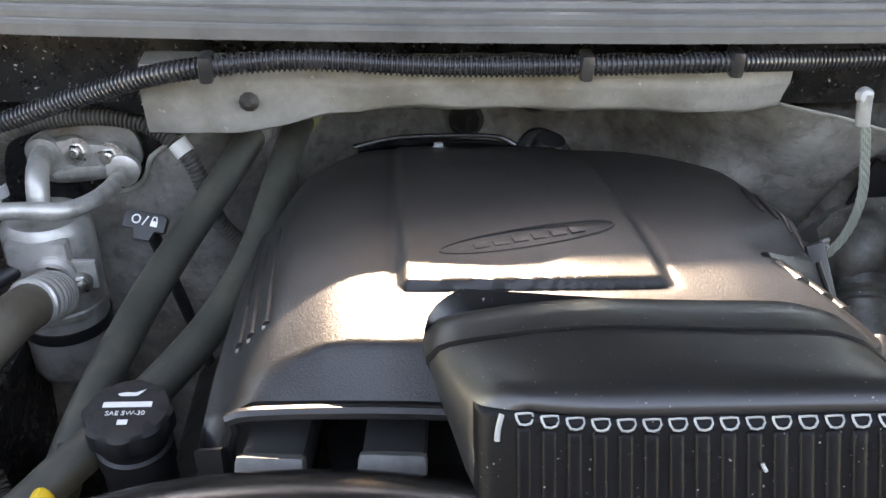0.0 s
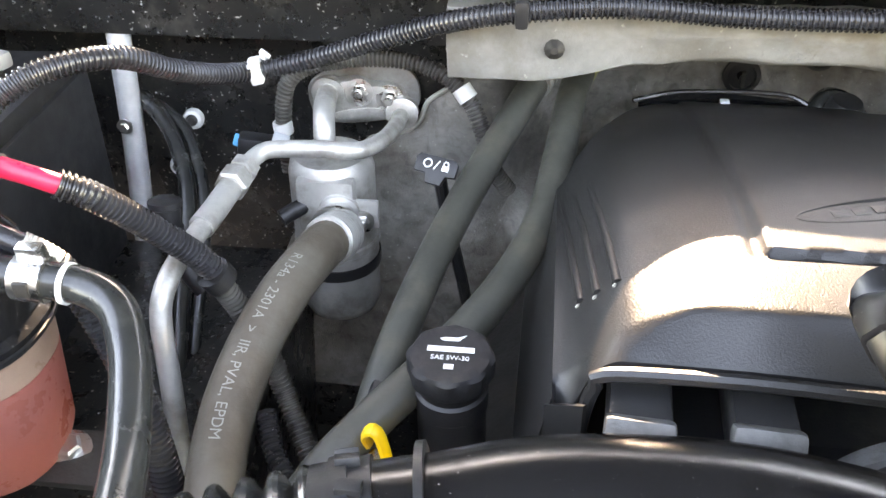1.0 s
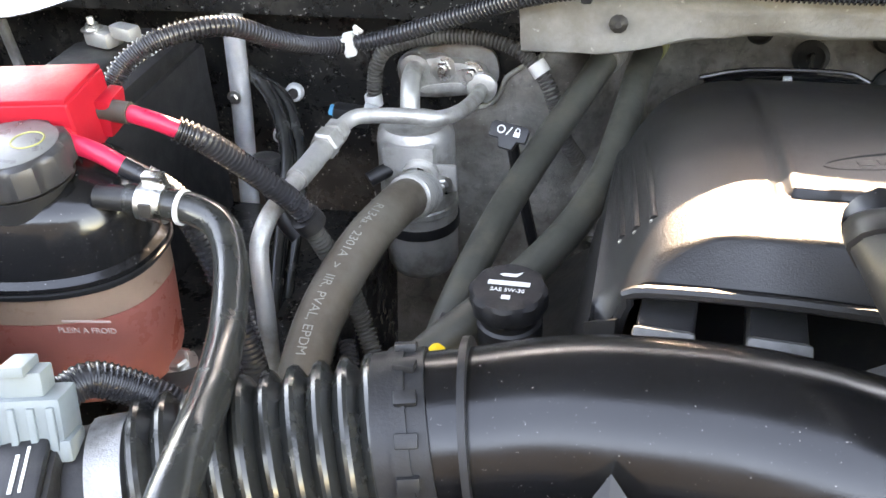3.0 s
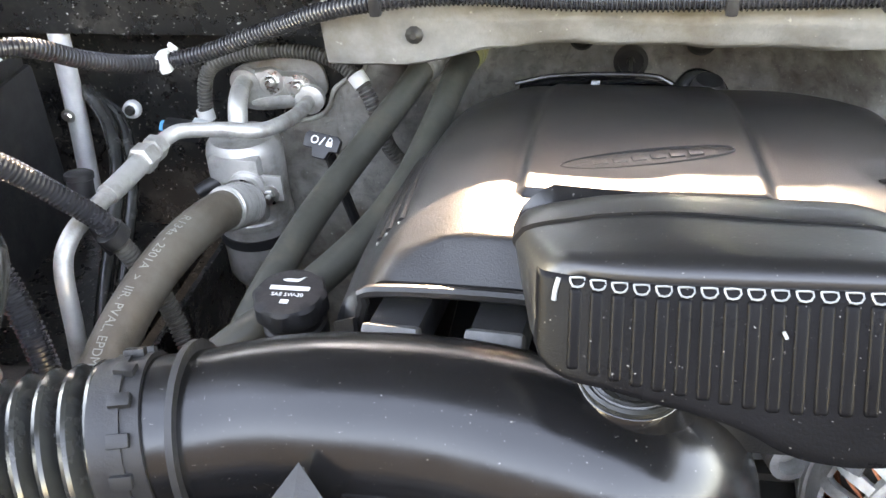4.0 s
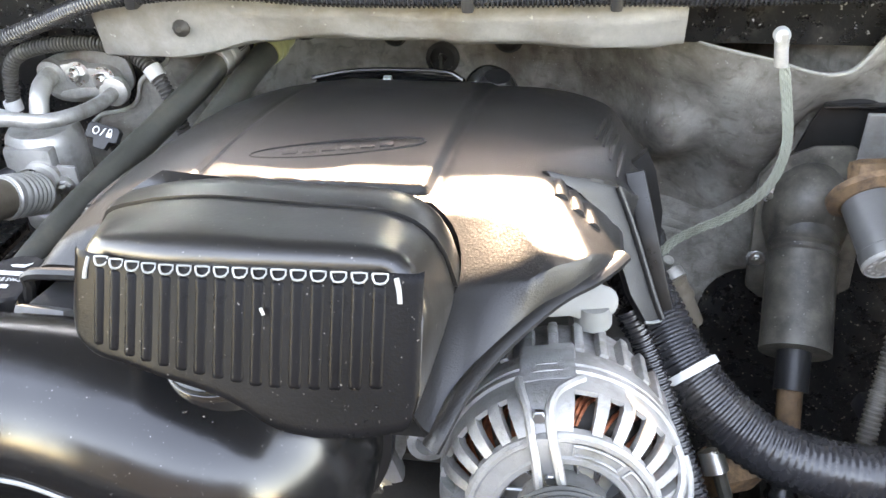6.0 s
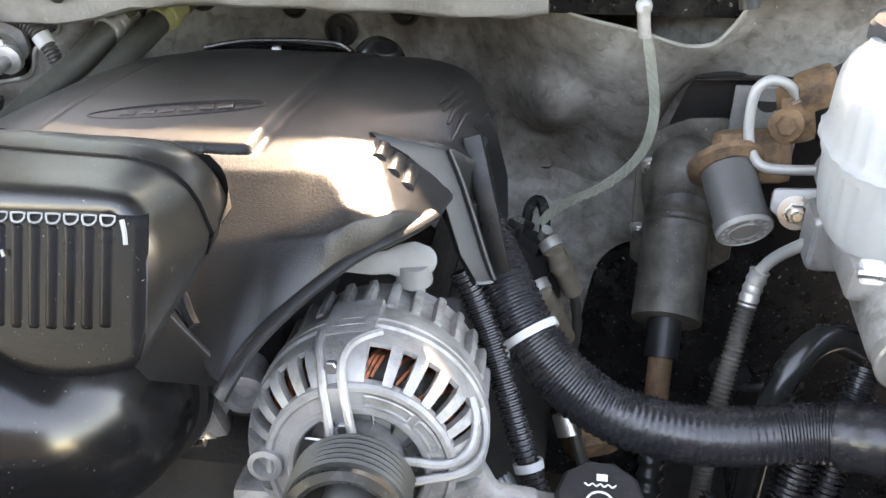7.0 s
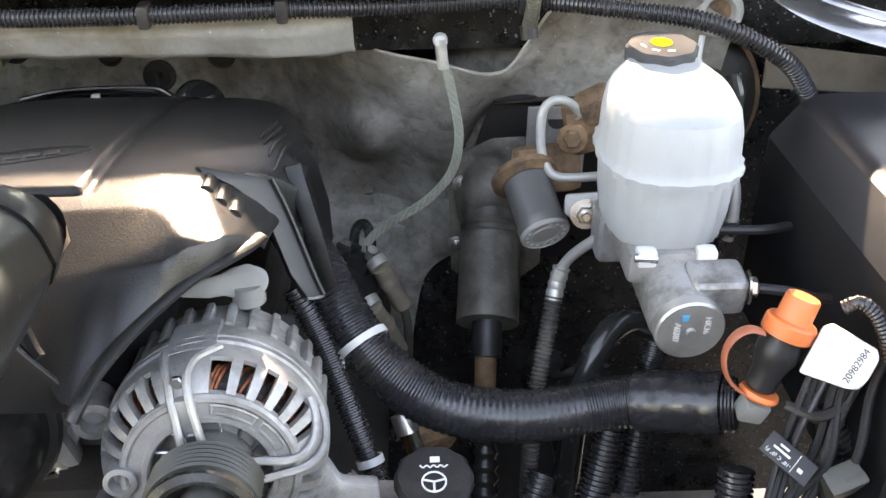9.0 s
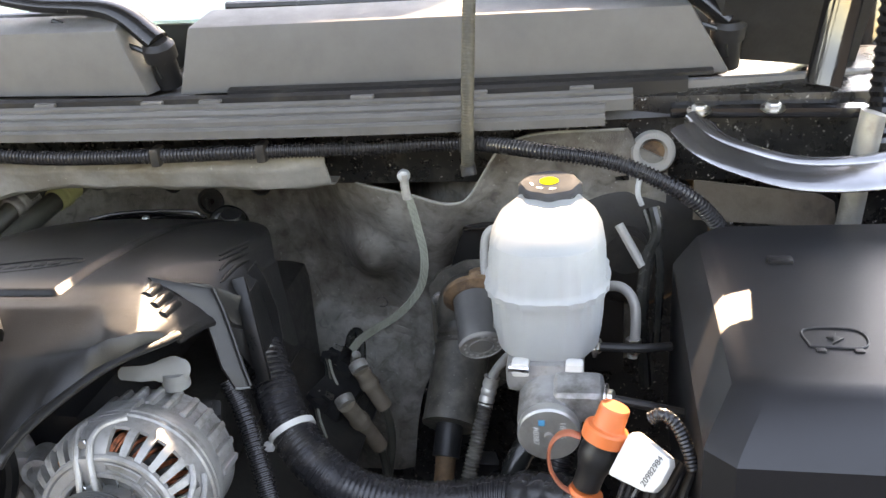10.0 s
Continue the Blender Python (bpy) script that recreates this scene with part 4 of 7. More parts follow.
for k in range(16):
    x = -0.0335 + 0.00908 * k
    zt, zb = box_top(x) - 0.001, eased([(-0.042, 1.2915), (-0.03, 1.2925), (0.004, 1.2925), (0.028, 1.2925), (0.046, 1.2928), (0.073, 1.296), (0.094, 1.2995), (0.1125, 1.304)], x)
    zm = (zt + zb) / 2 - 0.002
    part("rib", box((0.0066, (zt - zb - 0.003) * 1.14, 0.0054), axis((x, face_y(x, zm) + 0.0012, zm), (0, -1, 0.55)), 0.0026, 5), M_RIBFACE, resonator, smooth=80)
    # thin pale outline round the top end of each rib
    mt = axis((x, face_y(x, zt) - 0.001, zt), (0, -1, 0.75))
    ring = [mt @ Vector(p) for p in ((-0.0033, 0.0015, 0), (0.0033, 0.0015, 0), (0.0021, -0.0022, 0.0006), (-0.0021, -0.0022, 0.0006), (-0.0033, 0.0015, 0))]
    part("rib_cap", tube(ring, 0.0005, 5, 0.002), M_PALEMARK, resonator, "pale rim")
for x, sg in ((-0.0425, 1), (0.1105, -1)):
    z = box_top(x) - 0.004
    part("corner_scuff", tube([(x + sg * 0.001, face_y(x, z + 0.003) - 0.0008, z + 0.003), (x - sg * 0.0005, face_y(x, z - 0.002) - 0.0008, z - 0.002), (x - sg * 0.001, face_y(x, z - 0.006) - 0.0008, z - 0.006)], 0.0012, 6, 0.002), M_PALEMARK, resonator, "pale scuff")
part("chip", tube([(0.05, face_y(0.05, 1.3245) - 0.003, 1.3245), (0.0515, face_y(0.051, 1.322) - 0.003, 1.322)], 0.0008, 6, 0.001), M_PALEMARK, resonator, "pale chip")
part("locating_pin", lathe([(0.012, 0.0), (0.012, 0.05)], axis((-0.004, 0.352, 1.24), (0, 0.05, 1)), 20), M_BLACK, resonator, "round pin into the grommet")

duct = thing("intake_duct", (-0.1, 0.34, 1.13), "glossy dusty black plastic intake duct with scuffs", "intake duct")
duct_path = [(-0.278, 0.342, 1.185), (-0.245, 0.348, 1.188), (-0.19, 0.356, 1.194), (-0.11, 0.356, 1.196), (-0.05, 0.348, 1.192), (-0.005, 0.345, 1.178), (0.012, 0.36, 1.16), (0.012, 0.4, 1.145), (0.012, 0.43, 1.138)]
part("duct_body", tube(duct_path, 0.053, 44, 0.006, lambda i, s: eased([(0, 0.9), (0.12, 0.92), (0.3, 1.0), (0.6, 1.04), (0.8, 1.08), (1, 1.0)], s)), M_RESON, duct, smooth=60)
part("cuff_ring", tube([(-0.2455, 0.3478, 1.188), (-0.2415, 0.3484, 1.1884)], 0.055, 44, 0.002), M_BLACK, duct, "raised cuff ring")
gm = axis((-0.006, 0.36, 1.222), (0.05, -0.12, 1)) @ Matrix.Diagonal((0.86, 0.86, 1.0, 1.0))
part("boss", lathe([(0.05, -0.02), (0.042, 0.002), (0.037, 0.011), (0.034, 0.018), (0.0325, 0.0225), (0.0315, 0.0235)], gm, 44), M_RESON, duct, "flared seat moulded into the duct", smooth=60)
part("grommet", lathe([(0.0315, 0.0215), (0.0315, 0.0265), (0.0295, 0.0278), (0.0282, 0.0262), (0.0268, 0.0275), (0.0252, 0.0262), (0.0236, 0.0272), (0.022, 0.0252), (0.015, 0.0245), (0.004, 0.0268)], gm, 40), M_RUBBER_BLACK, duct, "ringed black rubber grommet", smooth=25)
part("end_ring", tube([(0.0125, 0.405, 1.144), (0.0125, 0.414, 1.141)], 0.06, 36, 0.003), M_BLACK, duct)
part("parting_line", tube([(-0.15, 0.302, 1.196), (-0.1, 0.3, 1.197), (-0.05, 0.291, 1.189), (-0.025, 0.29, 1.176), (0.0, 0.291, 1.16), (0.04, 0.306, 1.14)], 0.0014, 6, 0.006), M_PALEMARK, duct, "scuffed parting line")
fin = bmesh.new()
fv = [fin.verts.new(p) for p in ((-0.167, 0.298, 1.226), (-0.2, 0.262, 1.19), (-0.168, 0.25, 1.185), (-0.148, 0.285, 1.206), (-0.17, 0.31, 1.17))]
for f in ((0, 1, 2), (0, 2, 3), (0, 3, 4), (0, 4, 1), (1, 4, 3, 2)):
    fin.faces.new([fv[i] for i in f])
part("fin", fin, M_BLACK, duct, "pointed moulded fin", smooth=0)

bellows = thing("intake_bellows", (-0.35, 0.31, 1.12), "ribbed black rubber intake bellows with a clamp", "intake bellows")
part("bellows_tube", tube([(-0.288, 0.34, 1.184), (-0.33, 0.326, 1.181), (-0.38, 0.306, 1.177), (-0.415, 0.29, 1.175)], 0.0505, 36, 0.0023, lambda i, s: (0.82, 0.9, 0.98, 1.0, 0.98, 0.9)[i % 6]), M_RUBBER_BLACK, bellows)
part("cuff", tube([(-0.292, 0.338, 1.1835), (-0.264, 0.345, 1.1865)], 0.0505, 36, 0.004), M_BLACK, bellows)
part("clamp_band", tube([(-0.283, 0.3405, 1.1845), (-0.274, 0.3428, 1.1855)], 0.0522, 36, 0.003), M_BLACK, bellows, "black clamp band")
for k in range(7):
    a = radians(20 + 24 * k)
    c = Vector((-0.2785, 0.3417, 1.185)) + Vector((0.25, -0.97, 0)).normalized() * (0.0525 * math.cos(a)) + Vector((0, 0, 1)) * (0.0525 * math.sin(a))
    part("clamp_link", box((0.012, 0.008, 0.005), axis(c, Vector((0.25 * math.cos(a), -0.97 * math.cos(a), math.sin(a)))), 0.001), M_BLACK, bellows)
part("steel_band", tube([(-0.417, 0.289, 1.175), (-0.434, 0.282, 1.174)], 0.0425, 36, 0.004), M_CASTALU, bellows, "bare steel clamp band")

maf = thing("air_flow_sensor", (-0.46, 0.265, 1.15), "black air flow sensor tube with a pale grey plug", "air sensor")
part("sensor_tube", tube([(-0.43, 0.283, 1.174), (-0.445, 0.275, 1.173), (-0.53, 0.243, 1.17)], 0.041, 36, 0.006), M_BLACK, maf)
sm = pose(-0.468, 0.252, 1.21, 12, -6, 18)
part("sensor_plate", box((0.06, 0.05, 0.014), sm, 0.003), M_BLACK, maf)
part("raised_lid", box((0.05, 0.04, 0.006), sm @ pose(0.002, -0.003, 0.009), 0.003), M_BLACK, maf)
part("screw", lathe([(0.0045, 0), (0.0045, 0.003), (0.002, 0.003), (0.002, 0.001)], sm @ pose(-0.023, 0.019, 0.009), 14), M_STEEL, maf)
cm = pose(-0.4615, 0.279, 1.228, -18, 0, 14)
part("plug", box((0.04, 0.024, 0.032), cm, 0.003), M_PLUG, maf, "pale grey electrical plug")
part("plug_latch", box((0.026, 0.016, 0.014), cm @ pose(-0.002, 0.0, 0.022), 0.002), M_PLUG, maf, "pale latch")
for k in range(4):
    part("plug_rib", box((0.004, 0.003, 0.024), cm @ pose(-0.015 + 0.01 * k, -0.0125, 0.0), 0.001), M_PLUG, maf)
part("plug_latch", box((0.013, 0.02, 0.006), cm @ pose(-0.002, -0.002, 0.031), 0.0015), M_PLUG, maf)
part("plug_skirt", box((0.046, 0.02, 0.013), cm @ pose(0.0, -0.003, -0.013), 0.003), M_PLUG, maf)
part("print_mark", box((0.004, 0.018, 0.0006), sm @ pose(-0.003, -0.006, 0.0124, 0, 0, 12), 0), M_YELLOW, maf, "yellow paint mark")
part("print_bar", box((0.0022, 0.022, 0.0006), sm @ pose(0.013, -0.006, 0.0124), 0), M_WHITEINK, maf)
part("print_bar", box((0.0016, 0.026, 0.0006), sm @ pose(0.018, -0.004, 0.0124), 0), M_WHITEINK, maf)
part("pigtail", conduit([(-0.458, 0.3, 1.228), (-0.448, 0.313, 1.228), (-0.43, 0.322, 1.216), (-0.41, 0.326, 1.202), (-0.395, 0.325, 1.19)], 0.0105, 0.003, 0.08), M_TAPE, maf, "corrugated pigtail with a green stripe")

filterbox = thing("air_filter_housing", (-0.65, 0.25, 1.0), "black plastic air filter housing with a flat silver-labelled lid", "air filter housing")
fbm = pose(-0.5475, 0.352, 1.09, 0, 0, -6)
part("lid", prism([(0.0, 0.0), (-0.24, 0.02), (-0.26, -0.02), (-0.26, -0.25), (0.012, -0.25), (0.008, -0.1)], 0.15, fbm, 0.007, 3), M_BLACK, filterbox)
part("lid_label", box((0.13, 0.085, 0.0008), fbm @ pose(-0.078, -0.054, 0.1506, 0, 0, 2), 0), M_AIRLABEL, filterbox, "silver-grey label")
part("side_boss", lathe([(0.011, 0), (0.011, 0.004), (0.008, 0.005)], fbm @ axis((0.004, -0.035, 0.09), (1, 0.1, 0.1)), 18), M_BLACK, filterbox)
part("outlet", tube([(-0.59, 0.22, 1.168), (-0.53, 0.243, 1.17), (-0.5, 0.252, 1.171)], 0.046, 30, 0.008), M_BLACK, filterbox, "round outlet")

# ---- passenger side: accumulator, hoses, tank, battery ----
accum = thing("ac_accumulator", (-0.395, 0.83, 0.96), "dull aluminium air-conditioning accumulator canister with a black band", "accumulator")
acx, acy = -0.402, 0.822
part("canister", loft([oblong(acx, acy, z, r, r, 2.0, 40) for z, r in ((0.962, 0.012), (0.964, 0.026), (0.97, 0.035), (0.98, 0.0395), (1.03, 0.041), (1.045, 0.041), (1.047, 0.0425), (1.053, 0.0425), (1.055, 0.041), (1.128, 0.041), (1.137, 0.039), (1.143, 0.034), (1.145, 0.02))]), M_ALU, accum)
part("band", lathe([(0.0425, 0), (0.043, 0.002), (0.043, 0.01), (0.0425, 0.012)], axis((acx, acy, 1.022), (0, 0, 1)), 36), M_BLACK, accum, "black strap band")
part("face_plate", box((0.055, 0.018, 0.075), (acx + 0.002, acy - 0.034, 1.098), 0.006), M_ALU, accum)
part("inlet_pipe", tube([(-0.41, 0.835, 1.14), (-0.411, 0.84, 1.155), (-0.414, 0.86, 1.172), (-0.418, 0.905, 1.176)], 0.0105, 16, 0.005), M_ALU, accum, "bright aluminium pipe")
part("inlet_clamp", lathe([(0.0165, 0), (0.0165, 0.008), (0.013, 0.009)], axis((-0.4165, 0.893, 1.1755), (0, -1, -0.1)), 20), M_ALU, accum)
part("port", lathe([(0.019, 0), (0.019, 0.006), (0.0155, 0.008), (0.0155, 0.026), (0.018, 0.027), (0.018, 0.033), (0.014, 0.034), (0.014, 0.05)], axis((-0.388, 0.783, 1.105), (0.12, -1, -0.12)), 24), M_ALU, accum, "outlet port with a collar")
part("port_ring", lathe([(0.02, 0), (0.022, 0.001), (0.022, 0.004), (0.02, 0.005)], axis((-0.386, 0.762, 1.103), (0.12, -1, -0.12)), 24), M_ZINC, accum)
part("nut", hexbolt((-0.366, 0.782, 1.094), (0.15, -1, 0.1), 0.0068, True, 0.014), M_ZINC, accum, "zinc nut on a stud")
part("bracket", box((0.03, 0.006, 0.03), (-0.366, 0.787, 1.1), 0.003), M_ALU, accum)
part("switch", tube([(-0.415, 0.79, 1.108), (-0.43, 0.778, 1.104), (-0.44, 0.77, 1.1)], 0.008, 12, 0.006), M_BLACK, accum, "black pressure switch")

manif = thing("evaporator_block", (-0.385, 0.905, 1.13), "dull aluminium evaporator pipe block with nuts on the bulkhead", "pipe block")
block_m = axis((-0.384, 0.908, 1.166), (0, -1, 0.0)) @ pose(0, 0, 0, 0, 0, 8)
part("gasket", prism([(x, y) for x, y, z in oblong(0.0, 0.001, 0, 0.057, 0.03, 2.9, 36)], 0.007, block_m, 0.002), M_GALV, manif, "flat grey backing plate")
part("block", prism([(x, y + (0.004 if x < 0 else -0.003)) for x, y, z in oblong(-0.002, 0.0, 0, 0.047, 0.0195, 2.3, 32)], 0.022, block_m, 0.004), M_ALU, manif)
part("block_relief", prism([(x, y) for x, y, z in oblong(-0.004, -0.012, 0, 0.026, 0.006, 2.6, 24)], 0.0235, block_m, 0.002), M_ALU, manif, "raised web below the pipes")
for x, z in ((-0.385, 1.176), (-0.355, 1.171)):
    part("nut", hexbolt((x, 0.887, z), (0, -1, 0.15), 0.0088, True, 0.012), M_ZINC, manif)
part("socket", lathe([(0.016, 0), (0.016, 0.01), (0.012, 0.012)], axis((-0.343, 0.888, 1.158), (0.1, -1, 0.1)), 20), M_ALU, manif)

acline = thing("ac_line", (-0.46, 0.7, 1.05), "bent dull aluminium air-conditioning line with a hex coupling", "coolant line")
part("upper_pipe", tube([(-0.343, 0.885, 1.158), (-0.345, 0.85, 1.158), (-0.352, 0.81, 1.163), (-0.368, 0.782, 1.168), (-0.4, 0.775, 1.172), (-0.44, 0.772, 1.171), (-0.452, 0.765, 1.169), (-0.46, 0.74, 1.166)], 0.0078, 16, 0.005), M_ALU, acline)
part("coupling", lathe([(0.0095, 0), (0.013, 0.001), (0.013, 0.014), (0.011, 0.015), (0.011, 0.02), (0.0145, 0.021), (0.0145, 0.036), (0.012, 0.038)], axis((-0.4575, 0.748, 1.167), (-0.09, -1, -0.02)), 6), M_ALU, acline, "hexagonal coupling")
part("lower_pipe", tube([(-0.461, 0.715, 1.165), (-0.464, 0.68, 1.163), (-0.467, 0.655, 1.162)], 0.0105, 16, 0.005), M_ALU, acline)
part("down_pipe", tube([(-0.466, 0.66, 1.162), (-0.469, 0.615, 1.161), (-0.472, 0.59, 1.154), (-0.473, 0.572, 1.135), (-0.467, 0.553, 1.08), (-0.462, 0.53, 1.0), (-0.46, 0.52, 0.94)], 0.0082, 16, 0.006), M_ALU, acline)

bigpts = [(-0.38, 0.745, 1.104), (-0.378, 0.715, 1.118), (-0.382, 0.675, 1.13), (-0.395, 0.62, 1.128), (-0.406, 0.56, 1.115), (-0.409, 0.505, 1.098), (-0.402, 0.45, 1.075), (-0.39, 0.41, 1.03), (-0.38, 0.39, 0.97)]
bighose = thing("ac_suction_hose", (-0.4, 0.6, 1.05), "thick brown-grey rubber suction hose with white print", "hose")
part("hose", tube(bigpts, 0.0195, 20, 0.006), M_RUBBER_BROWN, bighose)
part("ferrule", tube([(-0.381, 0.752, 1.1), (-0.378, 0.715, 1.118), (-0.3795, 0.7, 1.124)], 0.0215, 20, 0.002, lambda i, s: (1.0, 1.06, 1.06, 0.98)[i % 4]), M_ALU, bighose, "crimped aluminium ferrule")


def along_hose(text, size, pts, radius, start, turn, mat, parent, name, step=0.004):
    """Lettering laid round a hose, running along it from start metres."""
    path = spline(pts, step)
    fr = frames_on(path)
    vs, fs = words(text, size, Matrix.Identity(4), 0.0)
    lo = min(v.x for v in vs)
    out = []
    for v in vs:
        s = (start + v.x - lo) / step
        i = min(len(path) - 2, max(0, int(s)))
        w = s - i
        c = path[i].lerp(path[i + 1], w)
        t, n, b = fr[i]
        a = turn - v.y / radius
        out.append(c + (n * math.cos(a) + b * math.sin(a)) * (radius + 0.0006))
    return part(name, (out, fs), mat, parent, "white printed marking", smooth=0)


along_hose("R134a - 2301A  >  IIR, PVAL, EPDM", 0.0112, bigpts, 0.0195, 0.105, -0.2, M_GREYINK, bighose, "print")

heater = []
for pts, lab in (([(-0.198, 0.945, 1.203), (-0.212, 0.89, 1.198), (-0.231, 0.848, 1.178), (-0.262, 0.76, 1.152), (-0.284, 0.68, 1.134), (-0.302, 0.6, 1.112), (-0.312, 0.545, 1.09), (-0.32, 0.5, 1.05), (-0.325, 0.47, 0.98)], "straight olive-grey rubber heater hose"),
                 ([(-0.16, 0.985, 1.203), (-0.17, 0.926, 1.197), (-0.18, 0.868, 1.186), (-0.189, 0.785, 1.17), (-0.2, 0.71, 1.155), (-0.224, 0.64, 1.14), (-0.262, 0.57, 1.127), (-0.305, 0.505, 1.117), (-0.335, 0.465, 1.1), (-0.365, 0.42, 1.06), (-0.385, 0.39, 1.0)], "curved olive-grey rubber heater hose")):
    h = thing("heater_hose", pts[4], lab, "hose", group="heater hoses")
    part("hose", tube(pts, 0.0142, 18, 0.006), M_RUBBER, h)
    way = Vector(pts[0]) - Vector(pts[1])
    first = pts[4][0] < -0.25
    part("quick_connector", lathe([(0.0155, -0.012), (0.0165, -0.01), (0.0165, -0.002), (0.0155, 0.0), (0.0175, 0.002), (0.0175, 0.01), (0.015, 0.012), (0.015, 0.03), (0.012, 0.034), (0.012, 0.09)], axis(pts[1], way), 22), M_ALU if first else M_COLLAR, h, "silver hose fitting" if first else "yellow-green quick connector")
    part("wall_hole", lathe([(0.026, 0.0), (0.026, 0.002), (0.0, 0.002)], axis(Vector(pts[1]) + way.normalized() * 0.075, -way), 24), M_DARK, h)
    heater.append(h)
for k, (p, q) in enumerate((((-0.3155, 0.535, 1.083), (-0.316, 0.531, 1.08)), ((-0.3195, 0.508, 1.058), (-0.32, 0.504, 1.054)))):
    part("paint_band", tube([p, q], 0.0146, 18, 0.001), M_WHITEINK, heater[0], "white painted band")
single("hose_clip", box((0.022, 0.02, 0.014), pose(-0.303, 0.535, 1.108, 10, 20, 0), 0.003), M_BLACK, "black plastic clip joining two heater hoses", "hose clip")

dip = thing("transmission_dipstick", (-0.296, 0.767, 1.0), "black dipstick handle with a white lock symbol", "dipstick")
dm = axis((-0.293, 0.765, 1.164), (-0.1, -0.75, 0.65)) @ pose(0, 0, 0, 0, 0, -8) @ Matrix.Scale(0.85, 4)
part("handle", prism([(-0.023, 0.007), (-0.019, 0.011), (0.018, 0.011), (0.022, 0.007), (0.022, -0.007), (0.012, -0.008), (0.009, -0.018), (-0.007, -0.018), (-0.01, -0.008), (-0.022, -0.008)], 0.008, dm, 0.0015), M_BLACK, dip)
part("symbol_ring", tube([dm @ Vector((-0.009 + 0.0042 * math.cos(radians(a)), 0.002 + 0.0042 * math.sin(radians(a)), 0.0084)) for a in range(0, 361, 30)], 0.0007, 5, 0.002), M_WHITEINK, dip, "white symbol")
part("symbol_slash", box((0.0013, 0.011, 0.0005), dm @ pose(0.0005, 0.002, 0.0084, 0, 0, -25), 0), M_WHITEINK, dip)
part("symbol_lock", box((0.007, 0.0055, 0.0005), dm @ pose(0.01, 0.0, 0.0084), 0), M_WHITEINK, dip)
part("symbol_shackle", tube([dm @ Vector(p) for p in ((0.0078, 0.0025, 0.0084), (0.0078, 0.006, 0.0084), (0.01, 0.0075, 0.0084), (0.0122, 0.006, 0.0084), (0.0122, 0.0025, 0.0084))], 0.0006, 5, 0.002), M_WHITEINK, dip)
part("dipstick_tube", tube([(-0.292, 0.772, 1.152), (-0.288, 0.79, 1.1), (-0.27, 0.83, 0.95), (-0.26, 0.85, 0.8)], 0.006, 10, 0.02), M_BLACK, dip)

oil = thing("oil_filler", (-0.252, 0.535, 1.04), "black oil filler cap with white print on its neck", "oil filler")
om = axis((-0.255, 0.531, 1.14), (0.0, -0.08, 1), (0, 1, 0)) @ Matrix.Scale(0.92, 4)
cap_ring = []
for h, r0 in ((0.0, 0.029), (0.004, 0.031), (0.018, 0.031), (0.0205, 0.0285), (0.0212, 0.02), (0.0212, 0.004)):
    cap_ring.append([om @ Vector((r0 * (1 + (0.035 * math.cos(8 * a) if 0.003 < h < 0.0205 else 0)) * math.cos(a), r0 * (1 + (0.035 * math.cos(8 * a) if 0.003 < h < 0.0205 else 0)) * math.sin(a), h)) for a in [2 * math.pi * k / 64 for k in range(64)]])
part("cap", loft(cap_ring), M_MATTE, oil)
part("neck", lathe([(0.026, -0.14), (0.026, -0.03), (0.0275, -0.028), (0.0275, -0.012), (0.025, -0.01), (0.025, 0.0)], om, 30), M_BLACK, oil)
part("print_bar", box((0.034, 0.005, 0.0005), om @ pose(0.0, 0.003, 0.0216), 0), M_WHITEINK, oil, "white print")
part("print", words("SAE 5W-30", 0.0058, om @ pose(0.0, -0.0055, 0.0216), 0.0002), M_WHITEINK, oil, "white print")
part("print_can", prism([(-0.009, 0.0), (-0.005, 0.0015), (0.004, 0.0015), (0.01, 0.0045), (0.005, -0.002), (-0.006, -0.002)], 0.0004, om @ pose(0.0, 0.0135, 0.0214), 0), M_WHITEINK, oil, "white oil can symbol")
part("print_book", box((0.007, 0.0045, 0.0005), om @ pose(0.0, -0.014, 0.0216), 0), M_WHITEINK, oil)
stick = thing("oil_dipstick", (-0.3, 0.4, 1.0), "yellow loop handle of the engine oil dipstick", "dipstick")
part("loop", tube([(-0.303, 0.486, 1.116), (-0.304, 0.481, 1.128), (-0.3, 0.478, 1.136), (-0.295, 0.477, 1.134), (-0.291, 0.475, 1.122), (-0.288, 0.473, 1.106)], 0.0028, 10, 0.003, flat=1.8), M_YELLOW, stick)
part("tube", tube([(-0.298, 0.48, 1.112), (-0.295, 0.49, 1.05), (-0.29, 0.5, 0.9)], 0.005, 10, 0.02), M_STEEL, stick)

# long harness along the cowl
loom_pts = [(-0.585, 0.585, 1.27), (-0.572, 0.6, 1.29), (-0.545, 0.622, 1.304), (-0.51, 0.66, 1.3), (-0.49, 0.71, 1.27), (-0.475, 0.755, 1.248), (-0.452, 0.788, 1.238), (-0.41, 0.796, 1.245), (-0.34, 0.785, 1.272), (-0.28, 0.765, 1.296), (-0.225, 0.755, 1.309), (-0.15, 0.758, 1.314), (-0.05, 0.762, 1.308), (0.074, 0.762, 1.309), (0.197, 0.766, 1.311), (0.3, 0.79, 1.305), (0.416, 0.79, 1.309), (0.503, 0.75, 1.312), (0.581, 0.735, 1.303), (0.645, 0.725, 1.275), (0.68, 0.735, 1.24), (0.7, 0.75, 1.2)]
loom = thing("cowl_harness", (0, 0.76, 1.3), "black corrugated wiring conduit clipped along the cowl", "wiring conduit")
part("conduit", conduit(loom_pts, 0.0089), M_CONDUIT, loom)
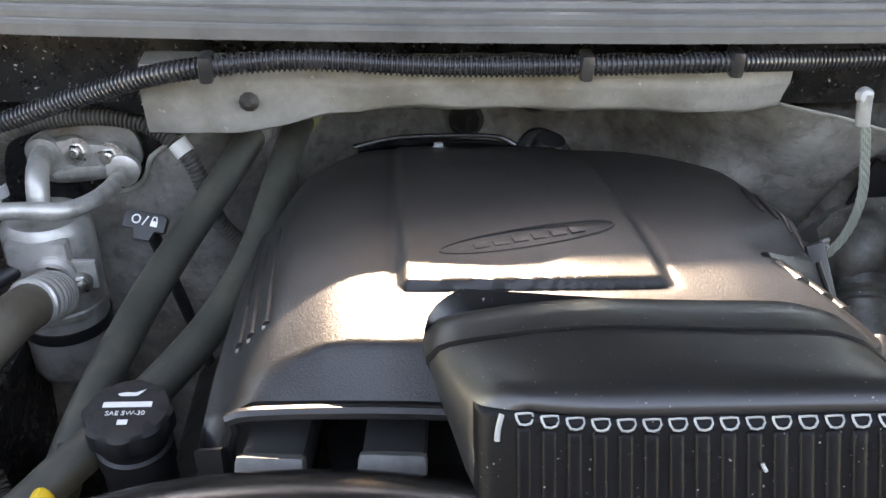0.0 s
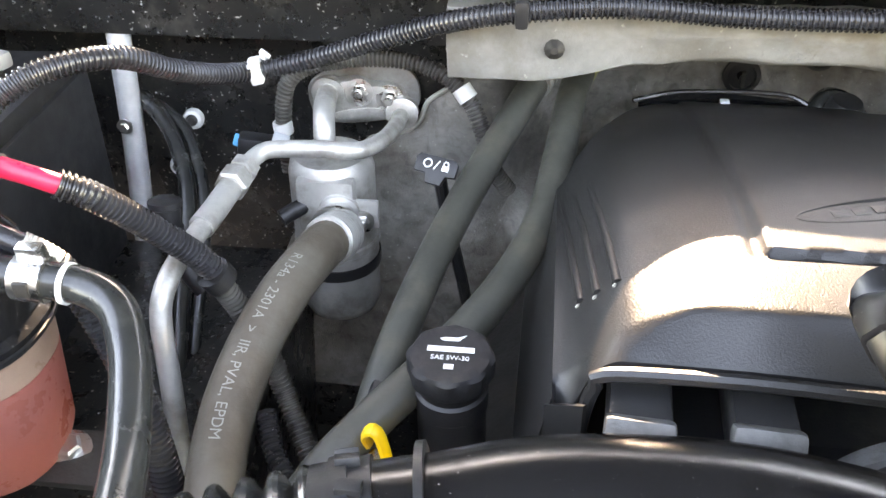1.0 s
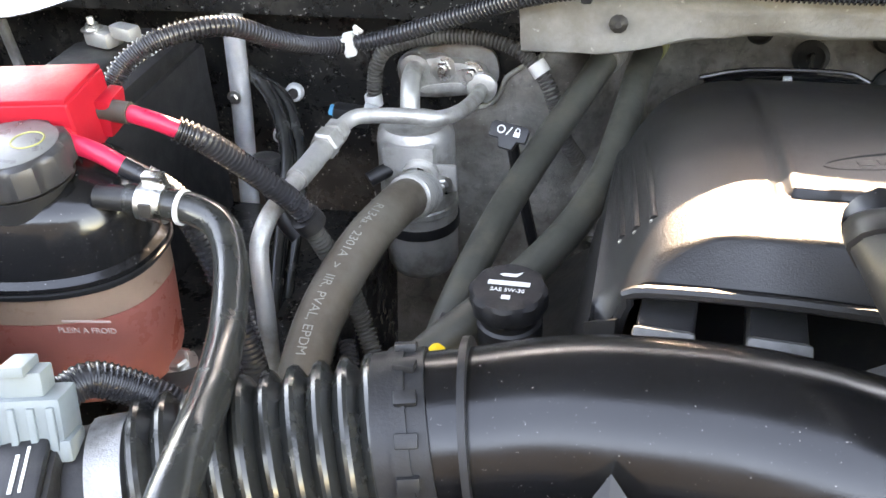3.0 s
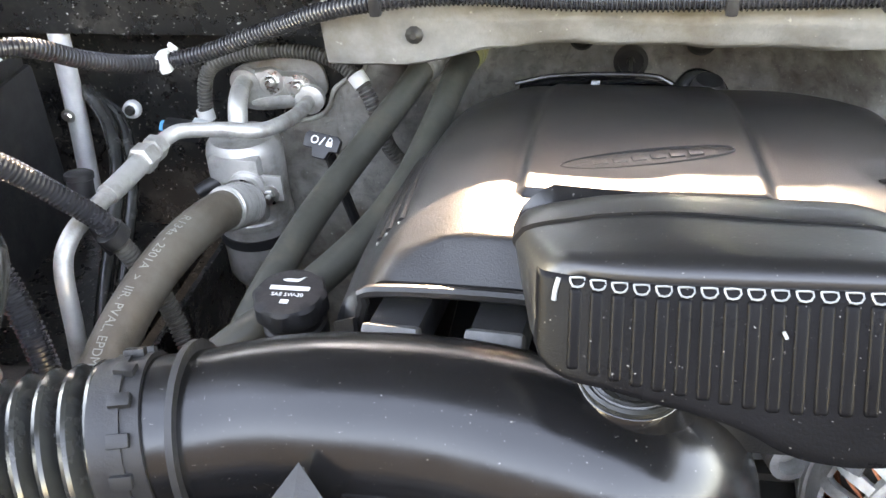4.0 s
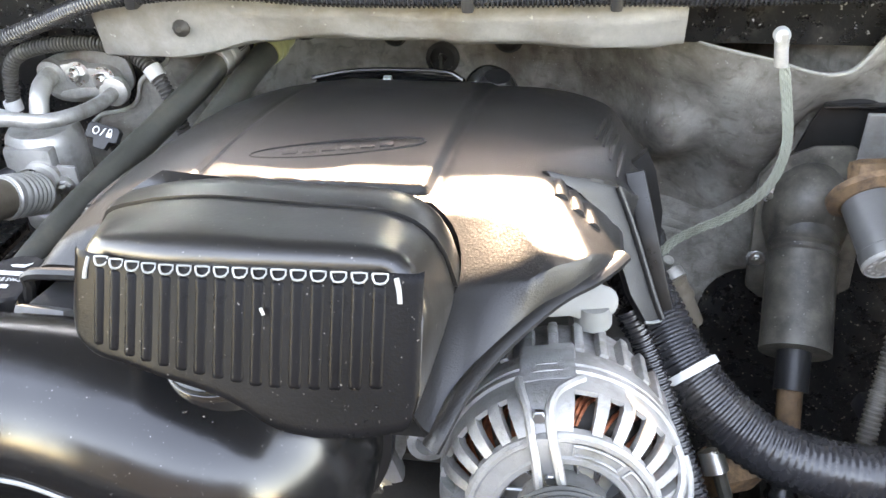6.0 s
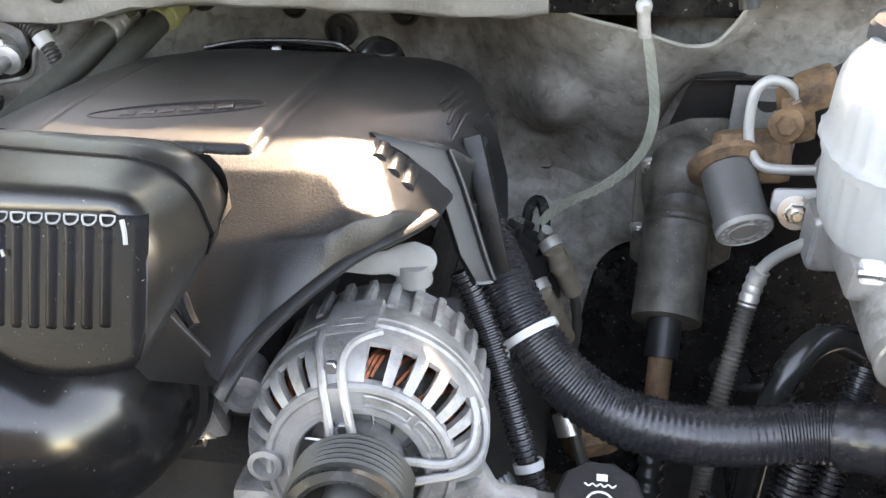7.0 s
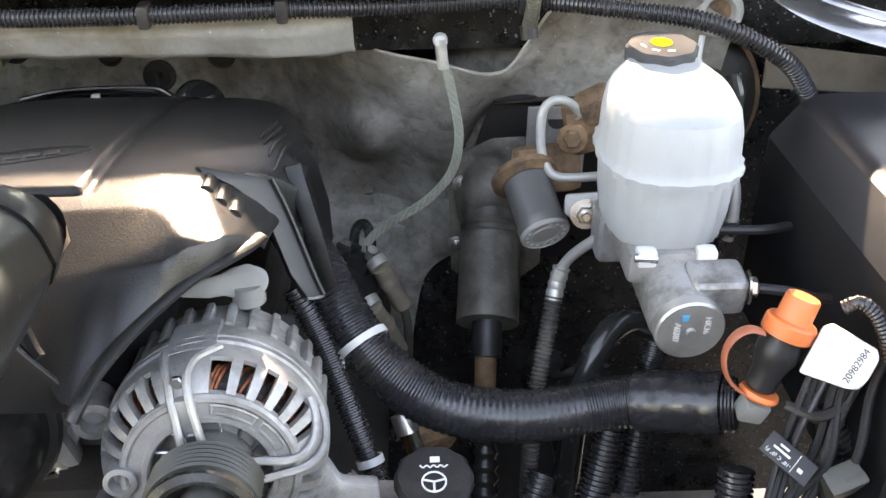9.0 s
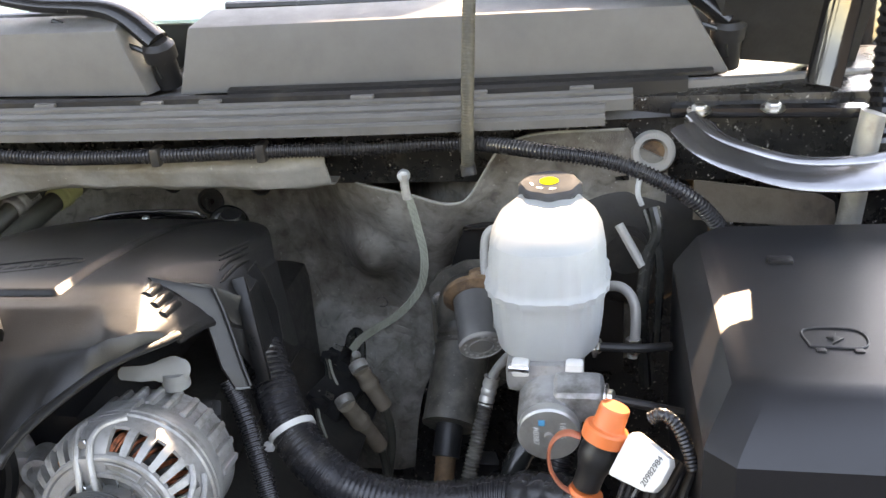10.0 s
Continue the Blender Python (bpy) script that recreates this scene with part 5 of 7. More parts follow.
for x, y, z in ((-0.225, 0.755, 1.309), (0.074, 0.762, 1.309), (0.197, 0.766, 1.311), (0.42, 0.789, 1.309)):
    part("clip", box((0.011, 0.0225, 0.022), (x, y, z), 0.004), M_BLACK, loom, "black clip")
part("tie", box((0.0115, 0.0205, 0.02), pose(-0.452, 0.788, 1.238, 0, -12, 10), 0.003), M_WHITETIE, loom, "white plastic tie")
part("tie_anchor", tube([(-0.4475, 0.793, 1.2465), (-0.4455, 0.7955, 1.2495), (-0.444, 0.797, 1.2515)], 0.0046, 12, 0.0015, lambda i, s: 0.7 if s < 0.5 else 1.15), M_WHITETIE, loom)
part("cable_end", tube([(-0.6, 0.575, 1.245), (-0.585, 0.585, 1.27)], 0.009, 12, 0.004), M_TAPE, loom, "taped cable end")
# second harness loop behind the accumulator
loop = thing("bulkhead_harness", (-0.35, 0.87, 1.1), "dusty corrugated conduit looping over the pipe block", "wiring conduit")
part("conduit", conduit([(-0.455, 0.86, 1.1), (-0.458, 0.865, 1.15), (-0.448, 0.87, 1.195), (-0.41, 0.875, 1.212), (-0.35, 0.875, 1.217), (-0.305, 0.87, 1.208), (-0.275, 0.86, 1.185), (-0.258, 0.85, 1.15), (-0.25, 0.85, 1.12), (-0.235, 0.86, 1.09)], 0.0085), M_CONDUIT_DUSTY, loop)
part("tape_band", tube([(-0.458, 0.864, 1.14), (-0.459, 0.864, 1.152)], 0.0098, 12, 0.004), M_WHITETIE, loop, "pale tape band")
part("tape_band", tube([(-0.283, 0.864, 1.196), (-0.275, 0.86, 1.186)], 0.0098, 12, 0.004), M_WHITETIE, loop, "pale tape band")
plug = thing("harness_plug", (-0.46, 0.84, 1.1), "black plug with a blue lock tab and grey clip", "connector")
part("body", box((0.04, 0.02, 0.02), pose(-0.475, 0.835, 1.14, 0, 10, 10), 0.004), M_BLACK, plug)
part("blue_tab", box((0.008, 0.009, 0.01), pose(-0.495, 0.833, 1.146, 0, 20, 10), 0.002), M_BLUE, plug, "blue lock tab")
part("grey_clip", box((0.016, 0.014, 0.012), pose(-0.452, 0.83, 1.148, 0, 20, 10), 0.002), M_LIGHTGREY, plug)

for p in ((-0.561, 0.893, 1.137), (-0.582, 0.888, 1.085)):
    b = thing("wall_stud", p, "white plastic stud with a dark core on the bulkhead", "stud", group="bulkhead studs")
    part("nut", lathe([(0.0105, 0), (0.011, 0.003), (0.0095, 0.009), (0.0065, 0.011), (0.0065, 0.004)], axis(p, (0.1, -1, 0.2)), 18), M_WHITETIE, b)
    part("core", lathe([(0.006, 0), (0.006, 0.012), (0.004, 0.014)], axis(p, (0.1, -1, 0.2)), 12), M_DARK, b)
rod = thing("wing_brace", (-0.62, 0.88, 0.9), "polished upright metal brace beside the battery", "brace")
part("foot_bolt", hexbolt((-0.611, 0.842, 1.15), (0, -1, 0), 0.005), M_ZINC, rod)
part("bar", tube([(-0.605, 0.86, 1.27), (-0.612, 0.86, 1.15), (-0.622, 0.858, 1.03), (-0.64, 0.85, 0.8)], 0.014, 20, 0.03, flat=0.8), M_CHROME, rod)
wires = thing("bundled_wires", (-0.53, 0.75, 1.05), "black taped cables hanging behind the accumulator", "cable")
part("cable", tube([(-0.6, 0.87, 1.17), (-0.565, 0.84, 1.15), (-0.535, 0.79, 1.12), (-0.525, 0.74, 1.08), (-0.515, 0.68, 1.04), (-0.5, 0.6, 0.98)], 0.008, 12, 0.01), M_RUBBER_BLACK, wires)
part("cable", tube([(-0.59, 0.875, 1.16), (-0.55, 0.845, 1.145), (-0.52, 0.79, 1.11), (-0.51, 0.74, 1.07), (-0.505, 0.68, 1.02), (-0.49, 0.6, 0.97)], 0.0065, 12, 0.01), M_RUBBER_BLACK, wires)
cap_s = thing("service_port_cap", (-0.49, 0.67, 1.12), "black capped service port on the refrigerant line", "cap")
part("cap", lathe([(0.0135, 0), (0.0135, 0.004), (0.012, 0.005), (0.012, 0.02), (0.0135, 0.021), (0.0135, 0.026), (0.01, 0.028)], axis((-0.502, 0.668, 1.148), (0, 0.2, 1)), 20), M_BLACK, cap_s)
part("stem", tube([(-0.502, 0.668, 1.15), (-0.49, 0.66, 1.12), (-0.474, 0.655, 1.1)], 0.008, 12, 0.006), M_BLACK, cap_s)

# coolant tank
tank = thing("coolant_tank", (-0.62, 0.5, 1.05), "coolant surge tank, black top over a translucent orange-filled base", "coolant tank")
tx, ty = -0.645, 0.492
part("upper_shell", loft([oblong(tx, ty, z, a, b * 0.9, 2.5, 56) for z, a, b in ((1.186, 0.131, 0.079), (1.189, 0.135, 0.083), (1.193, 0.135, 0.083), (1.197, 0.130, 0.078), (1.22, 0.130, 0.078), (1.238, 0.126, 0.075), (1.249, 0.117, 0.068), (1.256, 0.102, 0.056), (1.2595, 0.07, 0.036), (1.26, 0.03, 0.014))]), M_GLOSS, tank)
part("upper_lobe", loft([oblong(tx - 0.06, ty + 0.02, z, a, b, 2.4, 40) for z, a, b in ((1.22, 0.055, 0.05), (1.25, 0.05, 0.045), (1.262, 0.04, 0.035), (1.266, 0.015, 0.012))]), M_GLOSS, tank)
part("lower_shell", loft([oblong(tx + 0.002, ty, z, a, b * 0.9, 2.5, 56) for z, a, b in ((1.07, 0.1, 0.055), (1.074, 0.118, 0.066), (1.09, 0.124, 0.072), (1.158, 0.129, 0.077))]), M_COOLANT, tank, "translucent base full of orange coolant")
part("air_space", loft([oblong(tx + 0.002, ty, z, a, b * 0.9, 2.5, 56) for z, a, b in ((1.1585, 0.129, 0.077), (1.186, 0.130, 0.078))]), M_TANKWALL, tank, "yellowed translucent band above the coolant")
part("seam", loft([oblong(tx, ty, z, a, b * 0.9, 2.5, 56) for z, a, b in ((1.1835, 0.135, 0.083), (1.185, 0.136, 0.084), (1.1878, 0.136, 0.084), (1.1885, 0.134, 0.082))]), M_BLACK, tank, "rolled weld seam")
tm = axis((-0.585, 0.464, 1.259), (0.0, -0.06, 1), (0, 1, 0))
rings = []
for h, r0, k in ((0.0, 0.033, 0), (0.003, 0.037, 0.4), (0.005, 0.0385, 1), (0.021, 0.0385, 1), (0.0245, 0.0372, 1), (0.0262, 0.0345, 0.9), (0.0266, 0.028, 0.2), (0.0266, 0.003, 0)):
    rings.append([tm @ Vector((r0 * (1 + 0.085 * k * max(-1.0, min(0.55, 1.5 * math.cos(8 * a) + 0.5))) * math.cos(a), r0 * (1 + 0.085 * k * max(-1.0, min(0.55, 1.5 * math.cos(8 * a) + 0.5))) * math.sin(a), h)) for a in [2 * math.pi * j / 72 for j in range(72)]])
tcap = part("cap", loft(rings), M_CAP, tank, "ridged black pressure cap")
# paler disc: wear plus the sky's sheen, both put into the colour
part("cap_top", lathe([(0.031, 0.0262), (0.0335, 0.0268), (0.0325, 0.0274), (0.003, 0.0276)], tm, 40), M_CAPTOP, tcap, "worn round top coloured paler for its sky sheen")
part("cap_symbol", tube([tm @ Vector((0.012 + 0.011 * math.cos(radians(a)), 0.006 + 0.011 * math.sin(radians(a)), 0.0278)) for a in range(0, 361, 24)], 0.0007, 5, 0.002), M_FADED, tcap, "worn yellow ring")
part("neck", lathe([(0.034, -0.025), (0.034, -0.002), (0.037, -0.001), (0.037, 0.001)], tm, 36), M_BLACK, tank)
part("nipple", tube([(-0.53, 0.468, 1.247), (-0.505, 0.467, 1.247), (-0.48, 0.467, 1.245)], 0.009, 14, 0.004), M_BLACK, tank)
part("print_bar", box((0.036, 0.0006, 0.0016), pose(-0.54, 0.4295, 1.166, 0, 0, 8), 0), M_TANKINK, tank, "pale printed line")
part("print", words("PLEIN A FROID", 0.0066, axis((-0.541, 0.4288, 1.158), (0.14, -1, 0)), 0.0002), M_TANKINK, tank, "pale printed words")
those_pts = [(-0.506, 0.467, 1.248), (-0.48, 0.467, 1.246), (-0.455, 0.466, 1.243), (-0.434, 0.455, 1.239), (-0.418, 0.43, 1.23), (-0.404, 0.395, 1.224), (-0.392, 0.36, 1.223), (-0.376, 0.31, 1.231), (-0.362, 0.262, 1.243), (-0.352, 0.215, 1.245), (-0.345, 0.15, 1.22), (-0.34, 0.1, 1.16)]
those = thing("coolant_hose", (-0.42, 0.4, 1.2), "satin black rubber coolant hose with spring clamp", "hose")
part("hose", tube(those_pts, 0.0112, 20, 0.005), M_RUBBER_BLACK, those)
part("clamp", tube([(-0.496, 0.467, 1.2475), (-0.478, 0.467, 1.2458)], 0.0138, 20, 0.003), M_ZINC, those, "silver spring clamp")
part("clamp_tab", box((0.016, 0.008, 0.012), pose(-0.485, 0.47, 1.262, 10, 0, 0), 0.002), M_ZINC, those)
part("clamp_slot", box((0.009, 0.004, 0.01), (-0.487, 0.4545, 1.2475), 0.001), M_DARK, those)
part("paint_band", tube([(-0.468, 0.4668, 1.2446), (-0.465, 0.4667, 1.2443)], 0.01245, 20, 0.001), M_WHITEINK, those, "white ring mark")

# battery and terminals
batt = thing("battery", (-0.66, 0.66, 1.0), "black battery with a printed label", "battery")
bm_ = pose(-0.682, 0.705, 1.115, 0, 0, 3)
part("case", box((0.115, 0.26, 0.2), bm_, 0.008), M_MATTE, batt)
part("lid", box((0.107, 0.244, 0.02), bm_ @ pose(0, 0, 0.108), 0.006), M_MATTE, batt)
part("vent_cap", box((0.064, 0.075, 0.01), bm_ @ pose(-0.012, 0.02, 0.121), 0.005), M_BLACK, batt)
for k in range(4):
    part("label_bar", box((0.004 + 0.003 * (k % 2), 0.05 - 0.006 * k, 0.0006), bm_ @ pose(0.03 + 0.006 * k, 0.0 + 0.03 * k, 0.1185), 0), M_WHITEINK, batt, "white unreadable print")
part("label_spot", box((0.014, 0.016, 0.0006), bm_ @ pose(0.042, -0.05, 0.1185), 0), M_YELLOWINK, batt)
clampt = thing("battery_terminal", (-0.68, 0.75, 1.24), "grey lead battery terminal clamp with a bolt", "terminal clamp")
part("clamp", box((0.034, 0.022, 0.016), pose(-0.69, 0.75, 1.25, 0, 0, -20), 0.004), M_GALV, clampt)
part("clamp_ear", box((0.03, 0.016, 0.014), pose(-0.662, 0.745, 1.258, 0, 0, -20), 0.004), M_GALV, clampt)
part("bolt", hexbolt((-0.7, 0.75, 1.257), (0, 0, 1), 0.007, True, 0.012), M_ZINC, clampt)
redc = thing("terminal_cover", (-0.62, 0.54, 1.23), "bright red plastic battery terminal cover", "terminal cover")
rm = pose(-0.612, 0.528, 1.274, 3, -2, 6)
part("shell", box((0.098, 0.062, 0.05), rm, 0.004, 3), M_RED, redc)
part("raised_top", prism([(-0.022, -0.03), (0.048, -0.03), (0.048, 0.03), (-0.036, 0.03)], 0.005, rm @ pose(0, 0, 0.023), 0.002), M_RED, redc)
part("step_shell", box((0.034, 0.045, 0.036), rm @ pose(-0.06, -0.004, -0.009), 0.004, 3), M_RED, redc)
part("low_step", box((0.032, 0.05, 0.024), rm @ pose(-0.066, -0.008, -0.017), 0.003, 3), M_RED, redc)
part("moulded_mark", box((0.012, 0.008, 0.0012), rm @ pose(-0.062, -0.002, 0.0094), 0.0004), M_RED, redc)
part("side_notch", box((0.03, 0.003, 0.008), rm @ pose(-0.01, -0.031, -0.021), 0.001), M_DARK, redc, "dark slot at the foot")
part("cable_collar", lathe([(0.013, 0), (0.0135, 0.003), (0.0115, 0.006), (0.008, 0.006)], axis(rm @ Vector((0.036, -0.031, -0.004)), (0.35, -1, 0)), 22), M_RED, redc)
part("flap", box((0.012, 0.03, 0.03), rm @ pose(0.052, 0.018, -0.006, 0, 10, 0), 0.003), M_RED, redc)
part("cable_hole", lathe([(0.011, 0), (0.011, 0.004), (0.007, 0.004), (0.007, 0.0)], axis(rm @ Vector((0.038, -0.03, -0.008)), (0.3, -1, 0)), 18), M_DARK, redc)
pcab = thing("positive_cable", (-0.5, 0.56, 1.2), "red battery cable running into black conduit", "cable")
part("red_jacket", tube([(-0.572, 0.542, 1.276), (-0.55, 0.545, 1.274), (-0.525, 0.54, 1.272), (-0.505, 0.542, 1.264), (-0.495, 0.546, 1.258)], 0.007, 14, 0.004), M_REDWIRE, pcab, "red jacket")
part("boot", tube([(-0.575, 0.542, 1.276), (-0.558, 0.544, 1.275), (-0.54, 0.543, 1.274)], 0.0085, 14, 0.004), M_RUBBER, pcab, "grey boot")
part("conduit", conduit([(-0.505, 0.542, 1.264), (-0.49, 0.55, 1.252), (-0.475, 0.568, 1.226), (-0.46, 0.585, 1.198), (-0.447, 0.6, 1.172), (-0.438, 0.608, 1.15)], 0.0102), M_CONDUIT, pcab)
part("clamp", tube([(-0.4415, 0.604, 1.157), (-0.437, 0.608, 1.146)], 0.0135, 14, 0.004), M_BLACK, pcab)
part("lower_conduit", conduit([(-0.44, 0.606, 1.15), (-0.428, 0.616, 1.11), (-0.415, 0.62, 1.07), (-0.4, 0.61, 1.03), (-0.37, 0.57, 0.99), (-0.34, 0.53, 0.97)], 0.0095), M_CONDUIT_DUSTY, pcab)
ncab = thing("red_feed_cable", (-0.53, 0.52, 1.24), "short red cable with taped end going under the hose", "cable")
part("red_jacket", tube([(-0.58, 0.503, 1.268), (-0.562, 0.495, 1.272), (-0.54, 0.492, 1.268), (-0.522, 0.492, 1.258)], 0.007, 14, 0.004), M_REDWIRE, ncab)
part("tape", tube([(-0.522, 0.492, 1.258), (-0.508, 0.493, 1.25), (-0.5, 0.495, 1.242)], 0.0082, 14, 0.004), M_TAPE, ncab)
part("foil_sleeve", tube([(-0.508, 0.493, 1.25), (-0.496, 0.496, 1.24), (-0.49, 0.498, 1.232)], 0.0098, 14, 0.0015, lambda i, s: (1.0, 0.94)[i % 2]), M_ALU, ncab, "crinkled silver sleeve")
part("conduit", conduit([(-0.494, 0.497, 1.236), (-0.482, 0.5, 1.212), (-0.468, 0.497, 1.175), (-0.455, 0.49, 1.13), (-0.445, 0.48, 1.08), (-0.438, 0.47, 1.0)], 0.0112), M_CONDUIT, ncab)
brown = thing("dark_small_conduit", (-0.36, 0.5, 1.0), "thin black corrugated conduit curving below the hoses", "wiring conduit")
part("conduit", conduit([(-0.4, 0.56, 1.06), (-0.385, 0.53, 1.045), (-0.36, 0.5, 1.04), (-0.33, 0.47, 1.05), (-0.3, 0.44, 1.06)], 0.0085), M_CONDUIT, brown)
tray = thing("battery_tray", (-0.7, 0.5, 0.9), "black steel tray under the coolant tank and battery", "tray")
part("plate", box((0.5, 0.62, 0.012), (-0.71, 0.53, 1.012), 0.004), M_DIRTPAINT, tray)
part("upstand", sheet(lambda u, v: (-0.462 + 0.02 * v, 0.22 + 0.62 * u, 0.7 + 0.318 * v), 10, 4, (0.006, 0, 0)), M_DIRTPAINT, tray)
part("front_lip", box((0.5, 0.008, 0.05), (-0.71, 0.222, 1.0), 0.002), M_DIRTPAINT, tray)
fb = thing("inner_wing_bolt", (-0.521, 0.494, 1.07), "zinc flange bolt on the inner wing bracket", "bolt")
part("bracket", box((0.07, 0.05, 0.006), (-0.525, 0.49, 1.072), 0.002), M_DARK, fb)
part("bolt", hexbolt((-0.521, 0.494, 1.075), (0.1, -0.2, 1), 0.01), M_ZINC, fb)

# ---- centre rear: studs and holes in the mat ----
for p, r in (((-0.054, 1.026, 1.178), 0.012), ((0.081, 1.03, 1.176), 0.014), ((0.254, 0.972, 1.006), 0.008)):
    pl = thing("firewall_plug", p, "dark rubber plug in the insulation mat", "plug", group="bulkhead plugs")
    part("plug", lathe([(r * 1.25, 0), (r * 1.25, 0.004), (r, 0.006), (r * 0.8, 0.002), (r * 0.3, 0.002)], axis((p[0], wall_depth(p[0], p[2]) - 0.004, p[2]), (0, -1, 0)), 20), M_DARK, pl)
st = thing("firewall_stud", (0.003, 1.028, 1.151), "dark stud with a rubber retainer on the mat", "stud")
part("retainer", lathe([(0.02, 0), (0.02, 0.004), (0.015, 0.006), (0.015, 0.001), (0.005, 0.001), (0.005, 0.014)], axis((0.003, 1.026, 1.151), (0, -1, 0.1)), 20), M_DARK, st)
part("slot", box((0.004, 0.006, 0.018), (0.003, 1.012, 1.152), 0.001), M_RUBBER, st)
gro = thing("mat_clip", (-0.199, 0.785, 1.27), "dark push clip in the felt strip", "clip")
part("clip", lathe([(0.0085, 0), (0.0085, 0.002), (0.005, 0.005), (0.003, 0.007)], axis((-0.199, 0.782, 1.27), (0, -1, 0.1)), 10), M_DARK, gro)
vac = thing("vacuum_elbow", (0.05, 0.93, 1.15), "black vacuum hose elbow behind the engine cover", "hose")
part("elbow", tube([(0.05, 0.91, 1.152), (0.055, 0.92, 1.168), (0.068, 0.93, 1.174), (0.088, 0.925, 1.168), (0.1, 0.91, 1.152)], 0.0082, 14, 0.004), M_RUBBER_BLACK, vac)
part("collar", lathe([(0.019, 0), (0.019, 0.004), (0.014, 0.012)], axis((0.08, 0.915, 1.165), (0.1, -0.2, 1)), 20), M_BLACK, vac)

# ---- alternator ----
alt = thing("alternator", (0.19, 0.42, 1.05), "cast aluminium alternator with cooling slots and copper windings", "alternator")
AW = Vector((0.07, -1.0, 0.2)).normalized()
AC = Vector((0.1769, 0.4051, 1.1281))
am = axis(AC, AW)
DOME = [(0.0732, 0.0125), (0.0728, 0.0185), (0.0712, 0.0245), (0.0675, 0.0295), (0.062, 0.0342), (0.0565, 0.0378), (0.0535, 0.0392)]


def dome_rib(a0, a1, lift=0.0, thick=0.006):
    """A cast rib or plate that follows the shoulder between two angles."""
    n = max(1, int(abs(a1 - a0) / 5))
    rows = []
    for k in range(n + 1):
        a = radians(a0 + (a1 - a0) * k / n)
        up_ = [am @ Vector(((r + lift * 0.6) * math.cos(a), (r + lift * 0.6) * math.sin(a), h + lift * 0.6)) for r, h in DOME]
        down = [am @ Vector(((r - thick * 0.75) * math.cos(a), (r - thick * 0.75) * math.sin(a), h - thick * 0.75)) for r, h in DOME]
        rows.append(up_ + down[::-1])
    return loft(rows)


part("body", lathe([(0.06, -0.08), (0.0655, -0.077), (0.0655, -0.07), (0.0658, -0.036), (0.0695, -0.034), (0.0715, -0.03), (0.072, -0.0165), (0.0742, -0.0155), (0.0742, -0.0095), (0.0722, -0.0085), (0.0722, -0.007), (0.0745, -0.006), (0.0745, -0.001), (0.0727, 0.0), (0.0733, 0.0125), (0.0728, 0.0185), (0.0698, 0.0185), (0.068, 0.01), (0.066, -0.05)], am, 96), M_CASTALU, alt, smooth=30)
part("winding_ring", lathe([(0.062, -0.02), (0.0625, 0.004), (0.061, 0.014), (0.056, 0.022), (0.046, 0.026)], am, 60), M_DARK, alt, "dark winding core")
for k in range(72):
    a = radians(360 / 72 * k + 3 * math.sin(k * 2.3))
    part("winding_strand", tube([am @ Vector((0.0635 * math.cos(a), 0.0635 * math.sin(a), 0.004)), am @ Vector((0.0625 * math.cos(a + 0.12), 0.0625 * math.sin(a + 0.12), 0.016)), am @ Vector((0.053 * math.cos(a + 0.2), 0.053 * math.sin(a + 0.2), 0.0265 + 0.002 * math.sin(k * 1.7)))], 0.0015, 5, 0.006), M_COPPER, alt, "copper winding")
for a in (72.5, 60, 47.5, 35.5, 24.5, 124.5, 137.5, 150.5, 163, 192, 205, 218, 248, 260, 272, 284, 296, 308, 342, 354):
    part("slat", dome_rib(a - 2.9, a + 2.9), M_CASTALU, alt, smooth=40)
for a0, a1 in ((86, 117), (-2, 16), (172, 184), (226, 240), (316, 334)):
    part("shoulder_plate", dome_rib(a0, a1, 0.0003), M_CASTALU, alt, "solid shoulder between the slots", smooth=40)
part("inner_ring", lathe([(0.0575, 0.034), (0.0572, 0.0392), (0.0555, 0.0415), (0.053, 0.0418), (0.0515, 0.0402), (0.0435, 0.0408), (0.0425, 0.0425), (0.0395, 0.0425), (0.0382, 0.041), (0.0382, 0.032)], am, 72, 0, 359.8), M_CASTALU, alt, "double-rimmed inner ring", smooth=25)
for a0, a1 in ((50, 84), (20, 44)):
    part("ring_lip", tube([am @ Vector((r * math.cos(radians(a)), r * math.sin(radians(a)), 0.0416)) for a, r in [(a0, 0.0455), (a0, 0.0500)] + [(a0 + (a1 - a0) * q / 6, 0.0508) for q in range(7)] + [(a1, 0.05), (a1, 0.0455)] + [(a1 - (a1 - a0) * q / 6, 0.0447) for q in range(7)]], 0.0011, 6, 0.003), M_CASTALU, alt, "raised panel outline")
part("inner_plate", lathe([(0.0385, 0.03), (0.034, 0.027), (0.026, 0.03), (0.022, 0.04)], am, 36, 0, 359.8), M_CYL, alt, "blue-grey bearing plate")
for k in range(14):
    part("fan_blade", box((0.012, 0.0012, 0.006), am @ pose(0, 0, 0, 0, 0, 26 * k) @ pose(0.031, 0, 0.03, 25, 0, 20), 0), M_STEEL, alt)
part("bearing_boss", lathe([(0.027, 0.03), (0.027, 0.047), (0.023, 0.05), (0.018, 0.05)], am, 36), M_CASTALU, alt)


def rail_on(points, r=0.0028):
    return tube([am @ Vector((q * math.cos(radians(a)), q * math.sin(radians(a)), h)) for q, a, h in points], r, 8, 0.003)


